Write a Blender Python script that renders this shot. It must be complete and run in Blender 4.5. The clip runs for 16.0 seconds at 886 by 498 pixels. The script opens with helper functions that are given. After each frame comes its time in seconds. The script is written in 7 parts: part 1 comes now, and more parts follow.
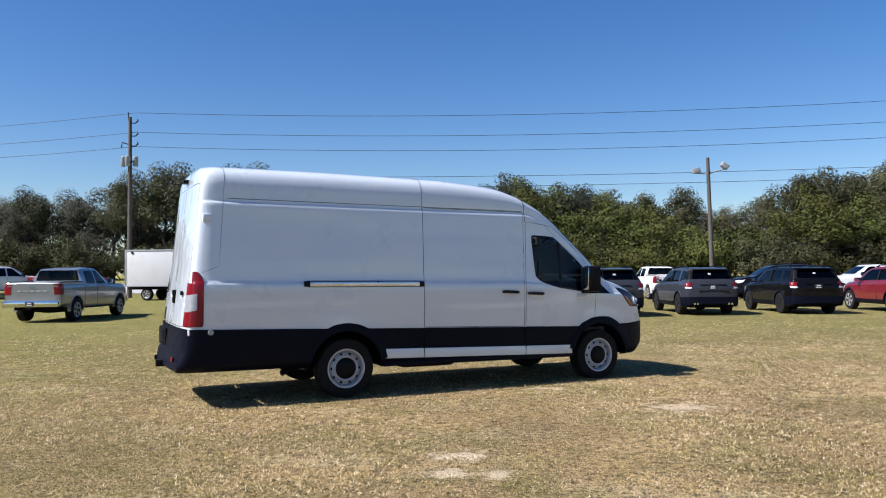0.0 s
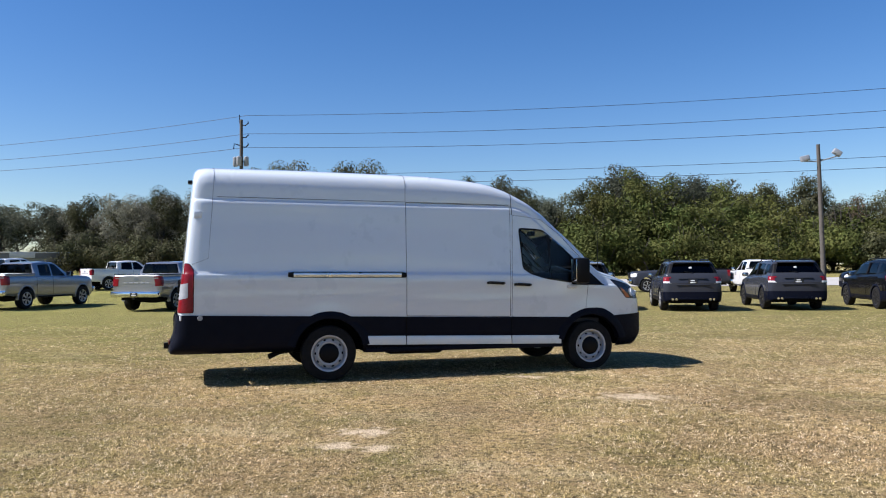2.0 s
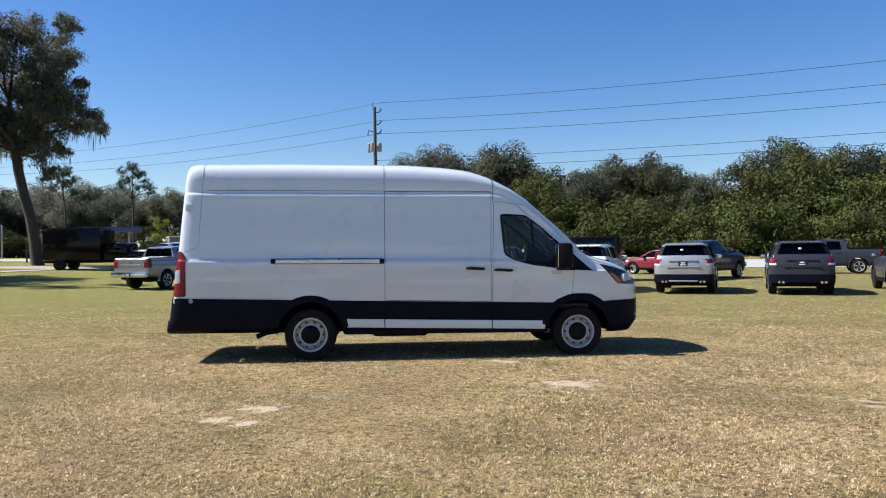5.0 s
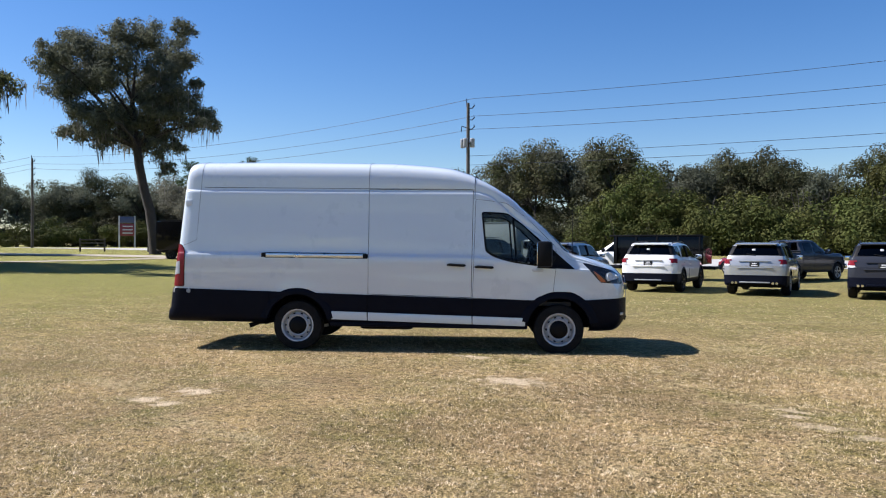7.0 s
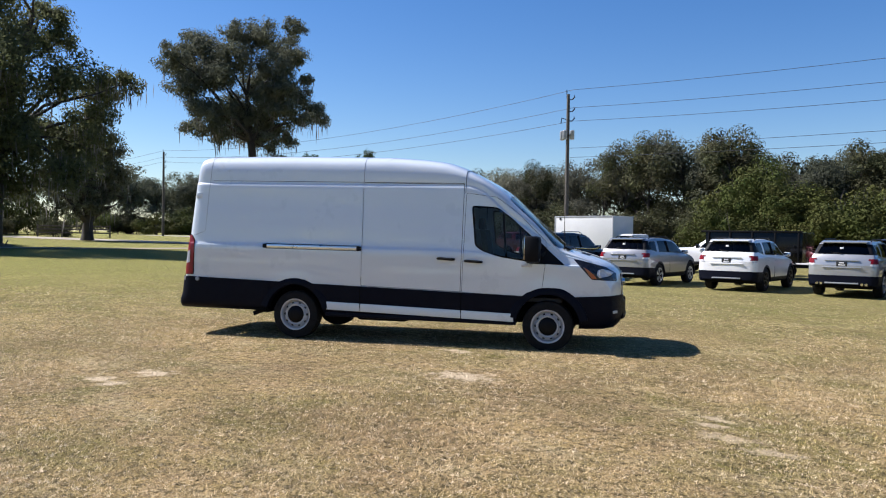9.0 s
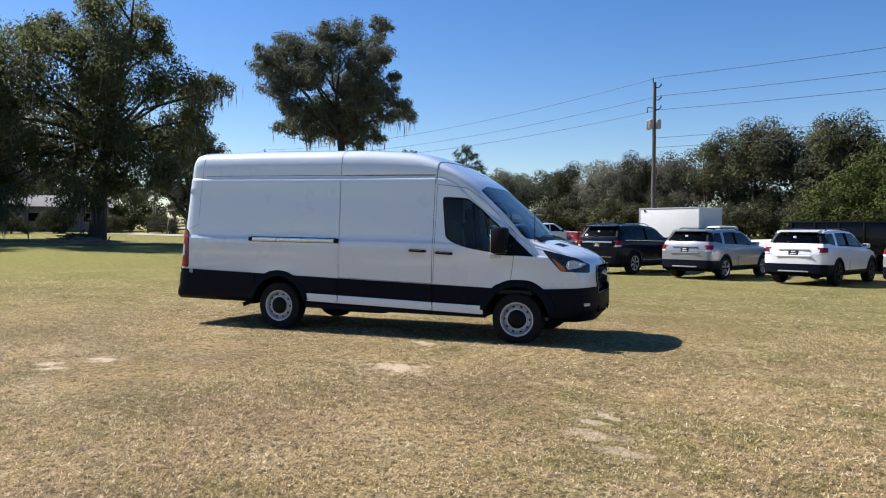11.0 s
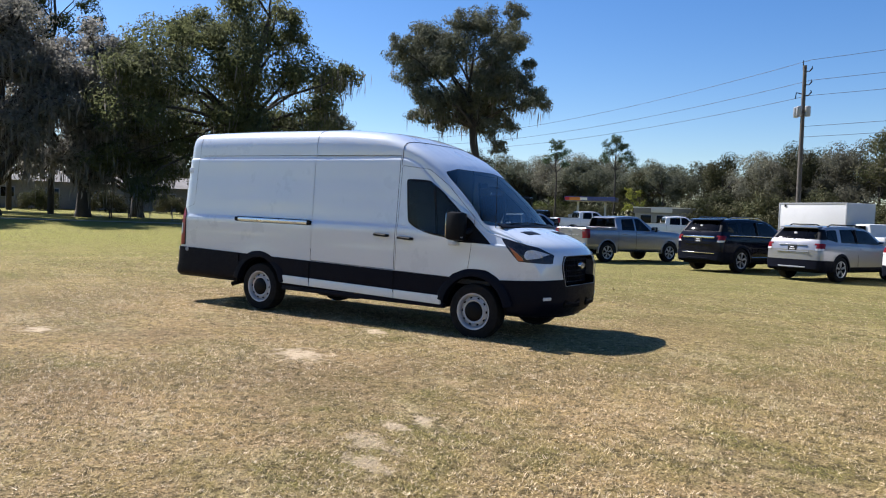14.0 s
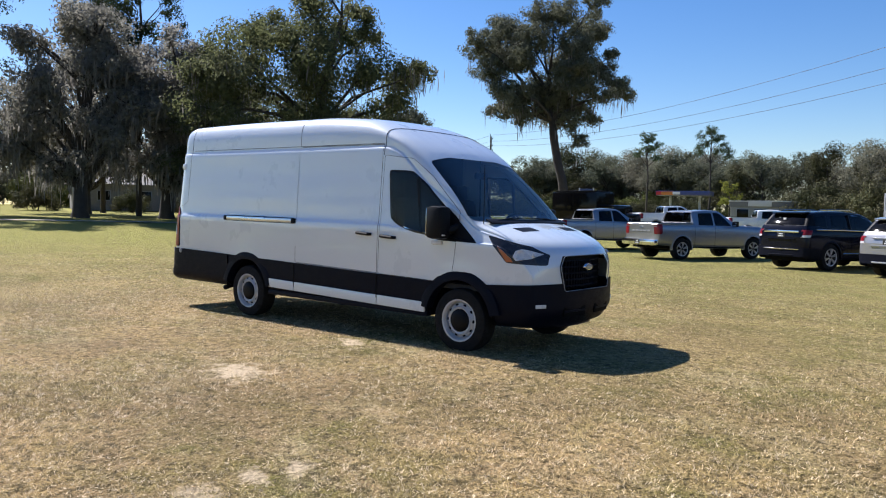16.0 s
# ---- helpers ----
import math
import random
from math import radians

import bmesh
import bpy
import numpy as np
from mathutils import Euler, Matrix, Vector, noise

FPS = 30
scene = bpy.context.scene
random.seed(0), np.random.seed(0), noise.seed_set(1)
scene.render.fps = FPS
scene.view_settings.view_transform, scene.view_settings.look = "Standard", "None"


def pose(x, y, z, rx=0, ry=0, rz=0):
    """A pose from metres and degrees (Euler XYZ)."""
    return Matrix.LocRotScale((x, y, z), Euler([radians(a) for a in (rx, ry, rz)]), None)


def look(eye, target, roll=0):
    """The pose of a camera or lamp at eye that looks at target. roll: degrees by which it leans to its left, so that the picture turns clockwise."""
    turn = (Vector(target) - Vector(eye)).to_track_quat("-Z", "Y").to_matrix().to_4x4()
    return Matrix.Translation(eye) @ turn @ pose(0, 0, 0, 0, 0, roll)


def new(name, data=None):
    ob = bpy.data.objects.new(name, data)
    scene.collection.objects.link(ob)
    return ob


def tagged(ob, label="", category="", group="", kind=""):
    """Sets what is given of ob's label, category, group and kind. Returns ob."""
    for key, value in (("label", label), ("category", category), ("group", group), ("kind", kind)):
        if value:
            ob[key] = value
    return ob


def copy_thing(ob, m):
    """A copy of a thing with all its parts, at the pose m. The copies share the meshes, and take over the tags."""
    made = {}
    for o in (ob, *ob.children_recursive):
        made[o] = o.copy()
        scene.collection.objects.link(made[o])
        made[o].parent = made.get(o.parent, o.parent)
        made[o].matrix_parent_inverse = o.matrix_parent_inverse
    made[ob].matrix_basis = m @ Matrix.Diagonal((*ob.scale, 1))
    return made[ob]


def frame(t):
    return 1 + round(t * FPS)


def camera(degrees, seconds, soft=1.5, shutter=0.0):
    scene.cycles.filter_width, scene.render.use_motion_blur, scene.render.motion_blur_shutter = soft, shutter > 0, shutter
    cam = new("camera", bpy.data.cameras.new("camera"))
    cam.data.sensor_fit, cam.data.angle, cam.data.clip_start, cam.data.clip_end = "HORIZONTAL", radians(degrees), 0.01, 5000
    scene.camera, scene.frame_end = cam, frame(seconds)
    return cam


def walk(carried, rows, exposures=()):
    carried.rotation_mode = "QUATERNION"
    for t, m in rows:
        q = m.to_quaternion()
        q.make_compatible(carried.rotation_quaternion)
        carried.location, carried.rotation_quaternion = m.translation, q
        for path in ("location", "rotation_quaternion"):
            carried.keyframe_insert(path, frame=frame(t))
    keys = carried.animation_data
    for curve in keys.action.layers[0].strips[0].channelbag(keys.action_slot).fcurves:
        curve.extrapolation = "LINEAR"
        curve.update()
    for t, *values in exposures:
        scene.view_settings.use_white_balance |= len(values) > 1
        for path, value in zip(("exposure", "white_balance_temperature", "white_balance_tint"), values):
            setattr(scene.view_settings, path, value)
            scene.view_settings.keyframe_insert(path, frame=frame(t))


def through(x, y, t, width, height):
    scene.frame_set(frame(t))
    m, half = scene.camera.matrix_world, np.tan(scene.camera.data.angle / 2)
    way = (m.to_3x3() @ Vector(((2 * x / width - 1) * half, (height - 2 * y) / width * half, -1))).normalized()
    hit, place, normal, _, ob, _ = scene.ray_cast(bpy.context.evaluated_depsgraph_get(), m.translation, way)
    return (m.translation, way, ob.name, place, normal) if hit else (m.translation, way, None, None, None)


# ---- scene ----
from mathutils import bvhtree, interpolate

cam = camera(59.7, 16.0, 1.1)
METRES, EYE, TILT, LEAN, TURN = 14.87, 1.472, 0.0, 0.0, 0.0
ROWS = [
    (0.0, 0.0, 0.0, 0.0, 0.01, 1.72, 0.44),
    (0.5, 0.0311, -0.0017, -0.0015, 2.34, 1.85, 0.56),
    (1.0, 0.0635, -0.0081, -0.0021, 4.65, 1.82, 0.59),
    (1.5, 0.096, -0.0146, -0.003, 6.93, 1.63, 0.52),
    (2.0, 0.1252, -0.0216, -0.003, 9.05, 1.34, 0.45),
    (2.5, 0.1532, -0.0219, -0.003, 11.12, 1.03, 0.48),
    (3.0, 0.1795, -0.0203, -0.0029, 13.13, 0.73, 0.65),
    (3.5, 0.2092, -0.0183, -0.0012, 15.18, 0.45, 0.84),
    (4.0, 0.2373, -0.0119, 0.0001, 17.18, 0.21, 1.01),
    (6.5, 0.3883, 0.032, 0.0013, 27.47, -0.17, 0.01),
    (7.0, 0.4184, 0.044, 0.0018, 29.75, -0.34, -0.07),
    (7.5, 0.446, 0.0587, 0.0027, 32.08, -0.52, -0.14),
    (8.0, 0.4759, 0.0736, 0.0043, 34.45, -0.7, -0.37),
    (8.5, 0.4991, 0.0928, 0.0042, 36.69, -0.86, -0.64),
    (9.0, 0.5243, 0.1132, 0.004, 38.76, -0.97, -0.84),
    (11.5, 0.637, 0.2295, 0.0021, 48.79, -1.57, -0.5),
    (12.0, 0.6545, 0.2551, 0.0013, 50.86, -1.68, -0.88),
    (12.5, 0.6715, 0.2828, 0.0002, 52.86, -1.79, -1.27),
    (13.0, 0.6823, 0.3106, 0.0002, 54.73, -1.93, -1.55),
    (13.5, 0.693, 0.3414, 0.0004, 56.57, -2.16, -1.73),
    (14.0, 0.6943, 0.3721, 0.0004, 58.44, -2.4, -1.86),
    (14.5, 0.6934, 0.4026, -0.0001, 60.33, -2.66, -1.77),
    (15.0, 0.6849, 0.4326, 0.0007, 62.11, -2.87, -1.62),
    (15.5, 0.6736, 0.4615, 0.0006, 63.77, -2.89, -1.31),
    (16.0, 0.6621, 0.4904, 0.0004, 65.35, -2.73, -1.06),
]
walk(cam, [(t, pose(0, 0, EYE, TILT, LEAN, TURN) @ pose(METRES * x, METRES * y, METRES * z, 90 + pitch, roll, yaw)) for t, x, y, z, yaw, pitch, roll in ROWS],
     [(0.0, 0.96, 6070, 14), (2.0, 1.0, 6070, 14), (4.0, 1.06, 6070, 14), (7.0, 1.06, 6070, 14), (9.0, 1.03, 6100, 14), (13.0, 1.09, 6150, 14), (16.0, 1.13, 6150, 14)])

# ---- light ----
SUN_TO = Vector((0.940, 0.356, -1.0))          # the way the sunlight travels
world = bpy.data.worlds.new("world")
scene.world = world
world.use_nodes = True
wn = world.node_tree
sky = wn.nodes.new("ShaderNodeTexSky")
sky.sky_type = "NISHITA"
sky.sun_disc = False
sky.sun_elevation = math.atan2(1.0, math.hypot(SUN_TO.x, SUN_TO.y))
sky.sun_rotation = math.atan2(-SUN_TO.x, -SUN_TO.y)
sky.air_density, sky.dust_density, sky.ozone_density = 1.0, 0.3, 2.6
wn.nodes["Background"].inputs["Strength"].default_value = 0.062
deep = wn.nodes.new("ShaderNodeHueSaturation")
deep.inputs["Saturation"].default_value = 1.31
deep.inputs["Hue"].default_value = 0.5075
wn.links.new(sky.outputs["Color"], deep.inputs["Color"])
wn.links.new(deep.outputs["Color"], wn.nodes["Background"].inputs["Color"])
sun = new("sun", bpy.data.lights.new("sun", "SUN"))
sun.data.energy, sun.data.angle, sun.data.color = 5.0, radians(0.53), (1.0, 0.95, 0.885)
sun.matrix_world = look((-94.0, -35.6, 100), (0, 0, 0))


# ---- materials ----
def nodes_of(name):
    m = bpy.data.materials.new(name)
    m.use_nodes = True
    nt = m.node_tree
    return m, nt, nt.nodes["Principled BSDF"]


def ramp_noise(nt, scale, lo, hi, detail=6.0, coord="Object", stretch=(1, 1, 1), rough=0.6, span=(0.3, 0.7)):
    """Noise mapped to a range, as a node output."""
    tc = nt.nodes.new("ShaderNodeTexCoord")
    mp = nt.nodes.new("ShaderNodeMapping")
    mp.inputs["Scale"].default_value = stretch
    nz = nt.nodes.new("ShaderNodeTexNoise")
    nz.inputs["Scale"].default_value, nz.inputs["Detail"].default_value = scale, detail
    nz.inputs["Roughness"].default_value = rough
    mr = nt.nodes.new("ShaderNodeMapRange")
    mr.inputs["From Min"].default_value, mr.inputs["From Max"].default_value = span
    mr.inputs["To Min"].default_value, mr.inputs["To Max"].default_value = lo, hi
    nt.links.new(tc.outputs[coord], mp.inputs["Vector"])
    nt.links.new(mp.outputs["Vector"], nz.inputs["Vector"])
    nt.links.new(nz.outputs["Fac"], mr.inputs["Value"])
    return mr.outputs["Result"]


def mixed(nt, fac, a, b, blend="MIX"):
    mx = nt.nodes.new("ShaderNodeMix")
    mx.data_type, mx.blend_type = "RGBA", blend
    for key, val in ((0, fac), (6, a), (7, b)):
        if hasattr(val, "is_linked"):
            nt.links.new(val, mx.inputs[key])
        elif key == 0:
            mx.inputs[0].default_value = val
        else:
            mx.inputs[key].default_value = (*val, 1)
    return mx.outputs[2]


def mat(name, a, b=None, rough=0.5, metal=0.0, scale=3.0, fine=40.0, bump=0.0, coat=0.0, stretch=(1, 1, 1), spec=0.5):
    """A plain surface: two close colours mixed by coarse noise, fine grain, roughness wear and a little relief."""
    m, nt, p = nodes_of(name)
    b = b or tuple(c * 0.85 for c in a)
    col = mixed(nt, ramp_noise(nt, scale, 0, 1, stretch=stretch), a, b)
    grain = ramp_noise(nt, fine, 0.9, 1.08, stretch=stretch)
    vm = nt.nodes.new("ShaderNodeVectorMath")
    vm.operation = "SCALE"
    nt.links.new(col, vm.inputs[0])
    nt.links.new(grain, vm.inputs["Scale"])
    nt.links.new(vm.outputs[0], p.inputs["Base Color"])
    nt.links.new(ramp_noise(nt, scale * 2.3, rough * 0.85, min(1, rough * 1.15)), p.inputs["Roughness"])
    p.inputs["Metallic"].default_value = metal
    p.inputs["Specular IOR Level"].default_value = spec
    p.inputs["Coat Weight"].default_value = coat
    p.inputs["Coat Roughness"].default_value = 0.04
    if bump:
        bp = nt.nodes.new("ShaderNodeBump")
        bp.inputs["Strength"].default_value = bump
        bp.inputs["Distance"].default_value = 0.02
        nt.links.new(ramp_noise(nt, fine, 0, 1, stretch=stretch), bp.inputs["Height"])
        nt.links.new(bp.outputs[0], p.inputs["Normal"])
    return m


def pane(name, tint, haze=0.02, ior=1.5):
    """Thin glass: tinted see-through with a Fresnel gloss."""
    m, nt, p = nodes_of(name)
    nt.nodes.remove(p)
    tr = nt.nodes.new("ShaderNodeBsdfTransparent")
    tr.inputs["Color"].default_value = (*tint, 1)
    gl = nt.nodes.new("ShaderNodeBsdfGlossy")
    gl.inputs["Roughness"].default_value = haze
    fr = nt.nodes.new("ShaderNodeFresnel")
    fr.inputs["IOR"].default_value = ior
    mx = nt.nodes.new("ShaderNodeMixShader")
    nt.links.new(fr.outputs[0], mx.inputs[0])
    nt.links.new(tr.outputs[0], mx.inputs[1])
    nt.links.new(gl.outputs[0], mx.inputs[2])
    nt.links.new(mx.outputs[0], nt.nodes["Material Output"].inputs["Surface"])
    return m


def leaf_mat(name, a, b, c, through=0.35):
    """Leaves: three tints picked leaf by leaf and patch by patch, letting some light through."""
    m, nt, p = nodes_of(name)
    geo = nt.nodes.new("ShaderNodeNewGeometry")
    info = nt.nodes.new("ShaderNodeObjectInfo")
    col = mixed(nt, geo.outputs["Random Per Island"], a, b)
    patch = ramp_noise(nt, 0.35, 0, 1, detail=2)
    col = mixed(nt, patch, col, c)
    hsv = nt.nodes.new("ShaderNodeHueSaturation")
    mr = nt.nodes.new("ShaderNodeMapRange")
    mr.inputs["To Min"].default_value, mr.inputs["To Max"].default_value = 0.65, 1.35
    nt.links.new(info.outputs["Random"], mr.inputs["Value"])
    nt.links.new(mr.outputs[0], hsv.inputs["Value"])
    wv = nt.nodes.new("ShaderNodeTexWhiteNoise")
    wv.noise_dimensions = "1D"
    nt.links.new(info.outputs["Random"], wv.inputs["W"])
    mh = nt.nodes.new("ShaderNodeMapRange")
    mh.inputs["To Min"].default_value, mh.inputs["To Max"].default_value = 0.488, 0.512
    nt.links.new(wv.outputs["Value"], mh.inputs["Value"])
    nt.links.new(mh.outputs[0], hsv.inputs["Hue"])
    nt.links.new(col, hsv.inputs["Color"])
    nt.links.new(hsv.outputs[0], p.inputs["Base Color"])
    p.inputs["Roughness"].default_value = 0.75
    p.inputs["Specular IOR Level"].default_value = 0.06
    tl = nt.nodes.new("ShaderNodeBsdfTranslucent")
    nt.links.new(hsv.outputs[0], tl.inputs["Color"])
    mx = nt.nodes.new("ShaderNodeMixShader")
    mx.inputs[0].default_value = through
    nt.links.new(p.outputs[0], mx.inputs[1])
    nt.links.new(tl.outputs[0], mx.inputs[2])
    nt.links.new(mx.outputs[0], nt.nodes["Material Output"].inputs["Surface"])
    return m


WHITE = mat("white_paint", (0.61, 0.66, 0.70), (0.59, 0.638, 0.678), rough=0.30, scale=0.8, fine=400, coat=0.8)
# the panels are never quite flat: a slow waviness in the clear coat alone
_nt = WHITE.node_tree
_bp = _nt.nodes.new("ShaderNodeBump")
_bp.inputs["Strength"].default_value, _bp.inputs["Distance"].default_value = 0.6, 0.014
_nt.links.new(ramp_noise(_nt, 2.6, 0, 1, 1, stretch=(0.12, 1, 1)), _bp.inputs["Height"])
_nt.links.new(_bp.outputs[0], _nt.nodes["Principled BSDF"].inputs["Coat Normal"])
_nt.nodes["Principled BSDF"].inputs["Coat Weight"].default_value = 1.0
_nt.nodes["Principled BSDF"].inputs["Coat IOR"].default_value = 1.75
CLAD = mat("dark_plastic", (0.0017, 0.0027, 0.0085), (0.0028, 0.0042, 0.011), rough=0.5, scale=6, fine=300, bump=0.1, spec=0.1)
BLACK = mat("black_plastic", (0.004, 0.004, 0.005), rough=0.5, scale=8, fine=200, spec=0.14)
GAP = mat("shut_line", (0.004, 0.004, 0.004), rough=0.8, spec=0.1)
RUBBER = mat("tyre_rubber", (0.008, 0.008, 0.008), (0.013, 0.012, 0.012), rough=0.85, scale=7, fine=120, bump=0.3, spec=0.2)
STEEL = mat("silver_wheel_steel", (0.46, 0.47, 0.49), (0.40, 0.41, 0.43), rough=0.42, metal=0.25, scale=8, fine=120)
ALLOY = mat("machined_alloy", (0.62, 0.625, 0.63), (0.5, 0.5, 0.5), rough=0.35, metal=0.5, scale=9)
DARKALLOY = mat("dark_alloy", (0.02, 0.02, 0.022), rough=0.35, metal=0.4, scale=9)
RAILMETAL = mat("brushed_rail_metal", (0.78, 0.78, 0.76), (0.74, 0.74, 0.73), rough=0.3, metal=0.9, scale=2, fine=8)
CHROME = mat("chrome", (0.75, 0.75, 0.76), rough=0.12, metal=1.0, scale=9)
GALV = mat("galvanised_metal", (0.34, 0.355, 0.375), (0.26, 0.272, 0.29), rough=0.5, metal=0.3, scale=6)
REDLENS = mat("red_lens", (0.19, 0.0025, 0.009), (0.12, 0.002, 0.006), rough=0.3, scale=30, fine=90, coat=0.08, spec=0.3)
CLEARLENS = mat("clear_lens", (0.62, 0.63, 0.64), (0.45, 0.46, 0.47), rough=0.12, scale=40, fine=120, coat=0.6)
AMBER = mat("amber_lens", (0.40, 0.11, 0.04), rough=0.15, scale=40, coat=0.6)
LAMPDARK = mat("dark_lamp_housing", (0.012, 0.013, 0.018), (0.03, 0.031, 0.037), rough=0.25, scale=20, coat=0.25, spec=0.3)
LAMPGREY = mat("grey_lamp_field", (0.30, 0.31, 0.325), (0.20, 0.21, 0.225), rough=0.18, scale=26, coat=0.8)
SEATFAB = mat("grey_seat_cloth", (0.035, 0.035, 0.038), rough=0.9, scale=12, fine=300, bump=0.3)
GLASS = pane("clear_glass", (0.46, 0.51, 0.51), ior=1.38)
WINDSCREEN = pane("windscreen_glass", (0.66, 0.74, 0.75))
PRIVACY = pane("privacy_glass", (0.05, 0.055, 0.06), 0.03, 1.32)
PLATE = mat("black_plate", (0.015, 0.015, 0.016), rough=0.4)
PLATEMARK = mat("white_plate_print", (0.7, 0.7, 0.7), rough=0.5)
WOOD = mat("weathered_pole_wood", (0.10, 0.088, 0.073), (0.066, 0.058, 0.05), rough=0.9, scale=3, fine=60, bump=0.6, stretch=(1, 1, 0.08))
WIRE = mat("wire", (0.02, 0.024, 0.032), rough=0.6)
BARK = mat("oak_bark", (0.055, 0.046, 0.038), (0.03, 0.026, 0.022), rough=0.95, scale=1.2, fine=14, bump=0.8, stretch=(1, 1, 0.3))
LEAF_OAK = leaf_mat("live_oak_leaves", (0.05, 0.06, 0.037), (0.145, 0.155, 0.105), (0.1, 0.106, 0.074), 0.4)
LEAF_OLIVE = leaf_mat("olive_oak_leaves", (0.098, 0.122, 0.05), (0.22, 0.25, 0.11), (0.165, 0.182, 0.1), 0.6)
# moss grey, lightened further to put the veil of backlit haze into the colour
LEAF_GREY = leaf_mat("mossy_hazed_grey_leaves", (0.165, 0.16, 0.136), (0.30, 0.29, 0.25), (0.23, 0.22, 0.188), 0.6)
LEAF_FAR = leaf_mat("mixed_wood_leaves", (0.026, 0.036, 0.016), (0.085, 0.09, 0.04), (0.07, 0.064, 0.037), 0.25)
# mossy leaves of the far trees, paled so the colour carries distance haze
LEAF_MOSSY_HAZE = leaf_mat("far_mossy_hazed_leaves", (0.075, 0.08, 0.055), (0.185, 0.185, 0.135), (0.14, 0.134, 0.10), 0.5)
LEAF_VINE = leaf_mat("vine_leaves", (0.026, 0.046, 0.012), (0.1, 0.118, 0.03), (0.078, 0.076, 0.024), 0.15)
LEAF_PINE = leaf_mat("pine_needles", (0.040, 0.068, 0.032), (0.064, 0.088, 0.040), (0.048, 0.064, 0.032))
LEAF_YELLOW = leaf_mat("yellow_green_leaves", (0.176, 0.184, 0.032), (0.136, 0.160, 0.036), (0.160, 0.160, 0.040))
MOSS = leaf_mat("hanging_moss", (0.25, 0.238, 0.215), (0.15, 0.142, 0.125), (0.2, 0.19, 0.168), 0.5)
TWIGLEAF = leaf_mat("brown_twigs", (0.115, 0.086, 0.056), (0.078, 0.066, 0.048), (0.105, 0.078, 0.048), 0.25)
ROADMAT = mat("pale_road", (0.375, 0.360, 0.338), (0.323, 0.307, 0.285), rough=0.9, scale=0.15, fine=5, bump=0.2)
SANDTRACK = mat("sandy_track", (0.345, 0.300, 0.225), (0.270, 0.232, 0.165), rough=0.95, scale=0.4, fine=12, bump=0.4)
BOXWHITE = mat("white_box_panel", (0.54, 0.545, 0.55), (0.49, 0.495, 0.50), rough=0.5, scale=0.9, fine=60)


def paint(name, col, metal=0.5):
    dark = max(col) < 0.05
    return mat(name, col, tuple(c * 0.94 for c in col), rough=0.2 if dark else 0.34, metal=0.0 if dark else metal, scale=0.8, fine=500, coat=0.25 if dark else 1.0, spec=0.08 if dark else 0.5)


P_SILVER = paint("silver_paint", (0.27, 0.272, 0.285))
P_PALE = paint("light_silver_paint", (0.255, 0.26, 0.28), 0.72)
P_GREY = paint("grey_paint", (0.030, 0.033, 0.043), 0.3)
P_BLUEGREY = paint("blue_grey_paint", (0.16, 0.19, 0.24))
P_BLACK = paint("black_paint", (0.004, 0.004, 0.005), 0.1)
P_NAVY = paint("dark_navy_paint", (0.0035, 0.0045, 0.011), 0.1)
P_RED = paint("red_paint", (0.17, 0.008, 0.016), 0.2)
P_ICE = paint("pale_silver_paint", (0.36, 0.365, 0.37))


# ---- building helpers ----
def smooth(e0, e1, v):
    k = min(1.0, max(0.0, (v - e0) / (e1 - e0)))
    return k * k * (3 - 2 * k)


def gz(x, y):
    """Height of the field: it falls a little past the van, rises gently beyond the cars and towards the lawn trees."""
    lawn = 0.65 * smooth(-16, -46, x) * (1 - 0.5 * smooth(50, 66, y))
    return lawn + -0.0085 * (min(30.0, max(5.0, y)) - 5) + 0.75 * smooth(45, 110, math.hypot(x - 3, y - 6))


def link_mesh(name, bm, material, parent=None, flat=False):
    me = bpy.data.meshes.new(name)
    bm.normal_update()
    bm.to_mesh(me)
    bm.free()
    for m in (material if isinstance(material, (list, tuple)) else [material]):
        me.materials.append(m)
    if not flat:
        me.polygons.foreach_set("use_smooth", [True] * len(me.polygons))
        me.set_sharp_from_angle(angle=radians(38))
    ob = new(name, me)
    ob.parent = parent
    return ob


def part(name, bm, material, parent, label=""):
    ob = link_mesh(name, bm, material, parent)
    return tagged(ob, label) if label else ob


def anchor(name, m, label, category, group=""):
    ob = new(name)
    ob.empty_display_size = 0.2
    ob.matrix_world = m
    return tagged(ob, label, category, group)


def box(bm, c, s, bevel=0.0, rot=None):
    g = bmesh.ops.create_cube(bm, size=1)
    vs = g["verts"]
    bmesh.ops.scale(bm, vec=s, verts=vs)
    if bevel:
        es = list({e for v in vs for e in v.link_edges})
        r = bmesh.ops.bevel(bm, geom=es, offset=bevel, segments=2, affect="EDGES", profile=0.6)
        vs = list({v for f in r["faces"] for v in f.verts} | {v for v in vs if v.is_valid})
    if rot is not None:
        bmesh.ops.transform(bm, matrix=rot, verts=vs)
    bmesh.ops.translate(bm, vec=c, verts=vs)
    return vs


def boxed(c, s, bevel=0.01, rot=None):
    bm = bmesh.new()
    box(bm, c, s, bevel, rot)
    return bm


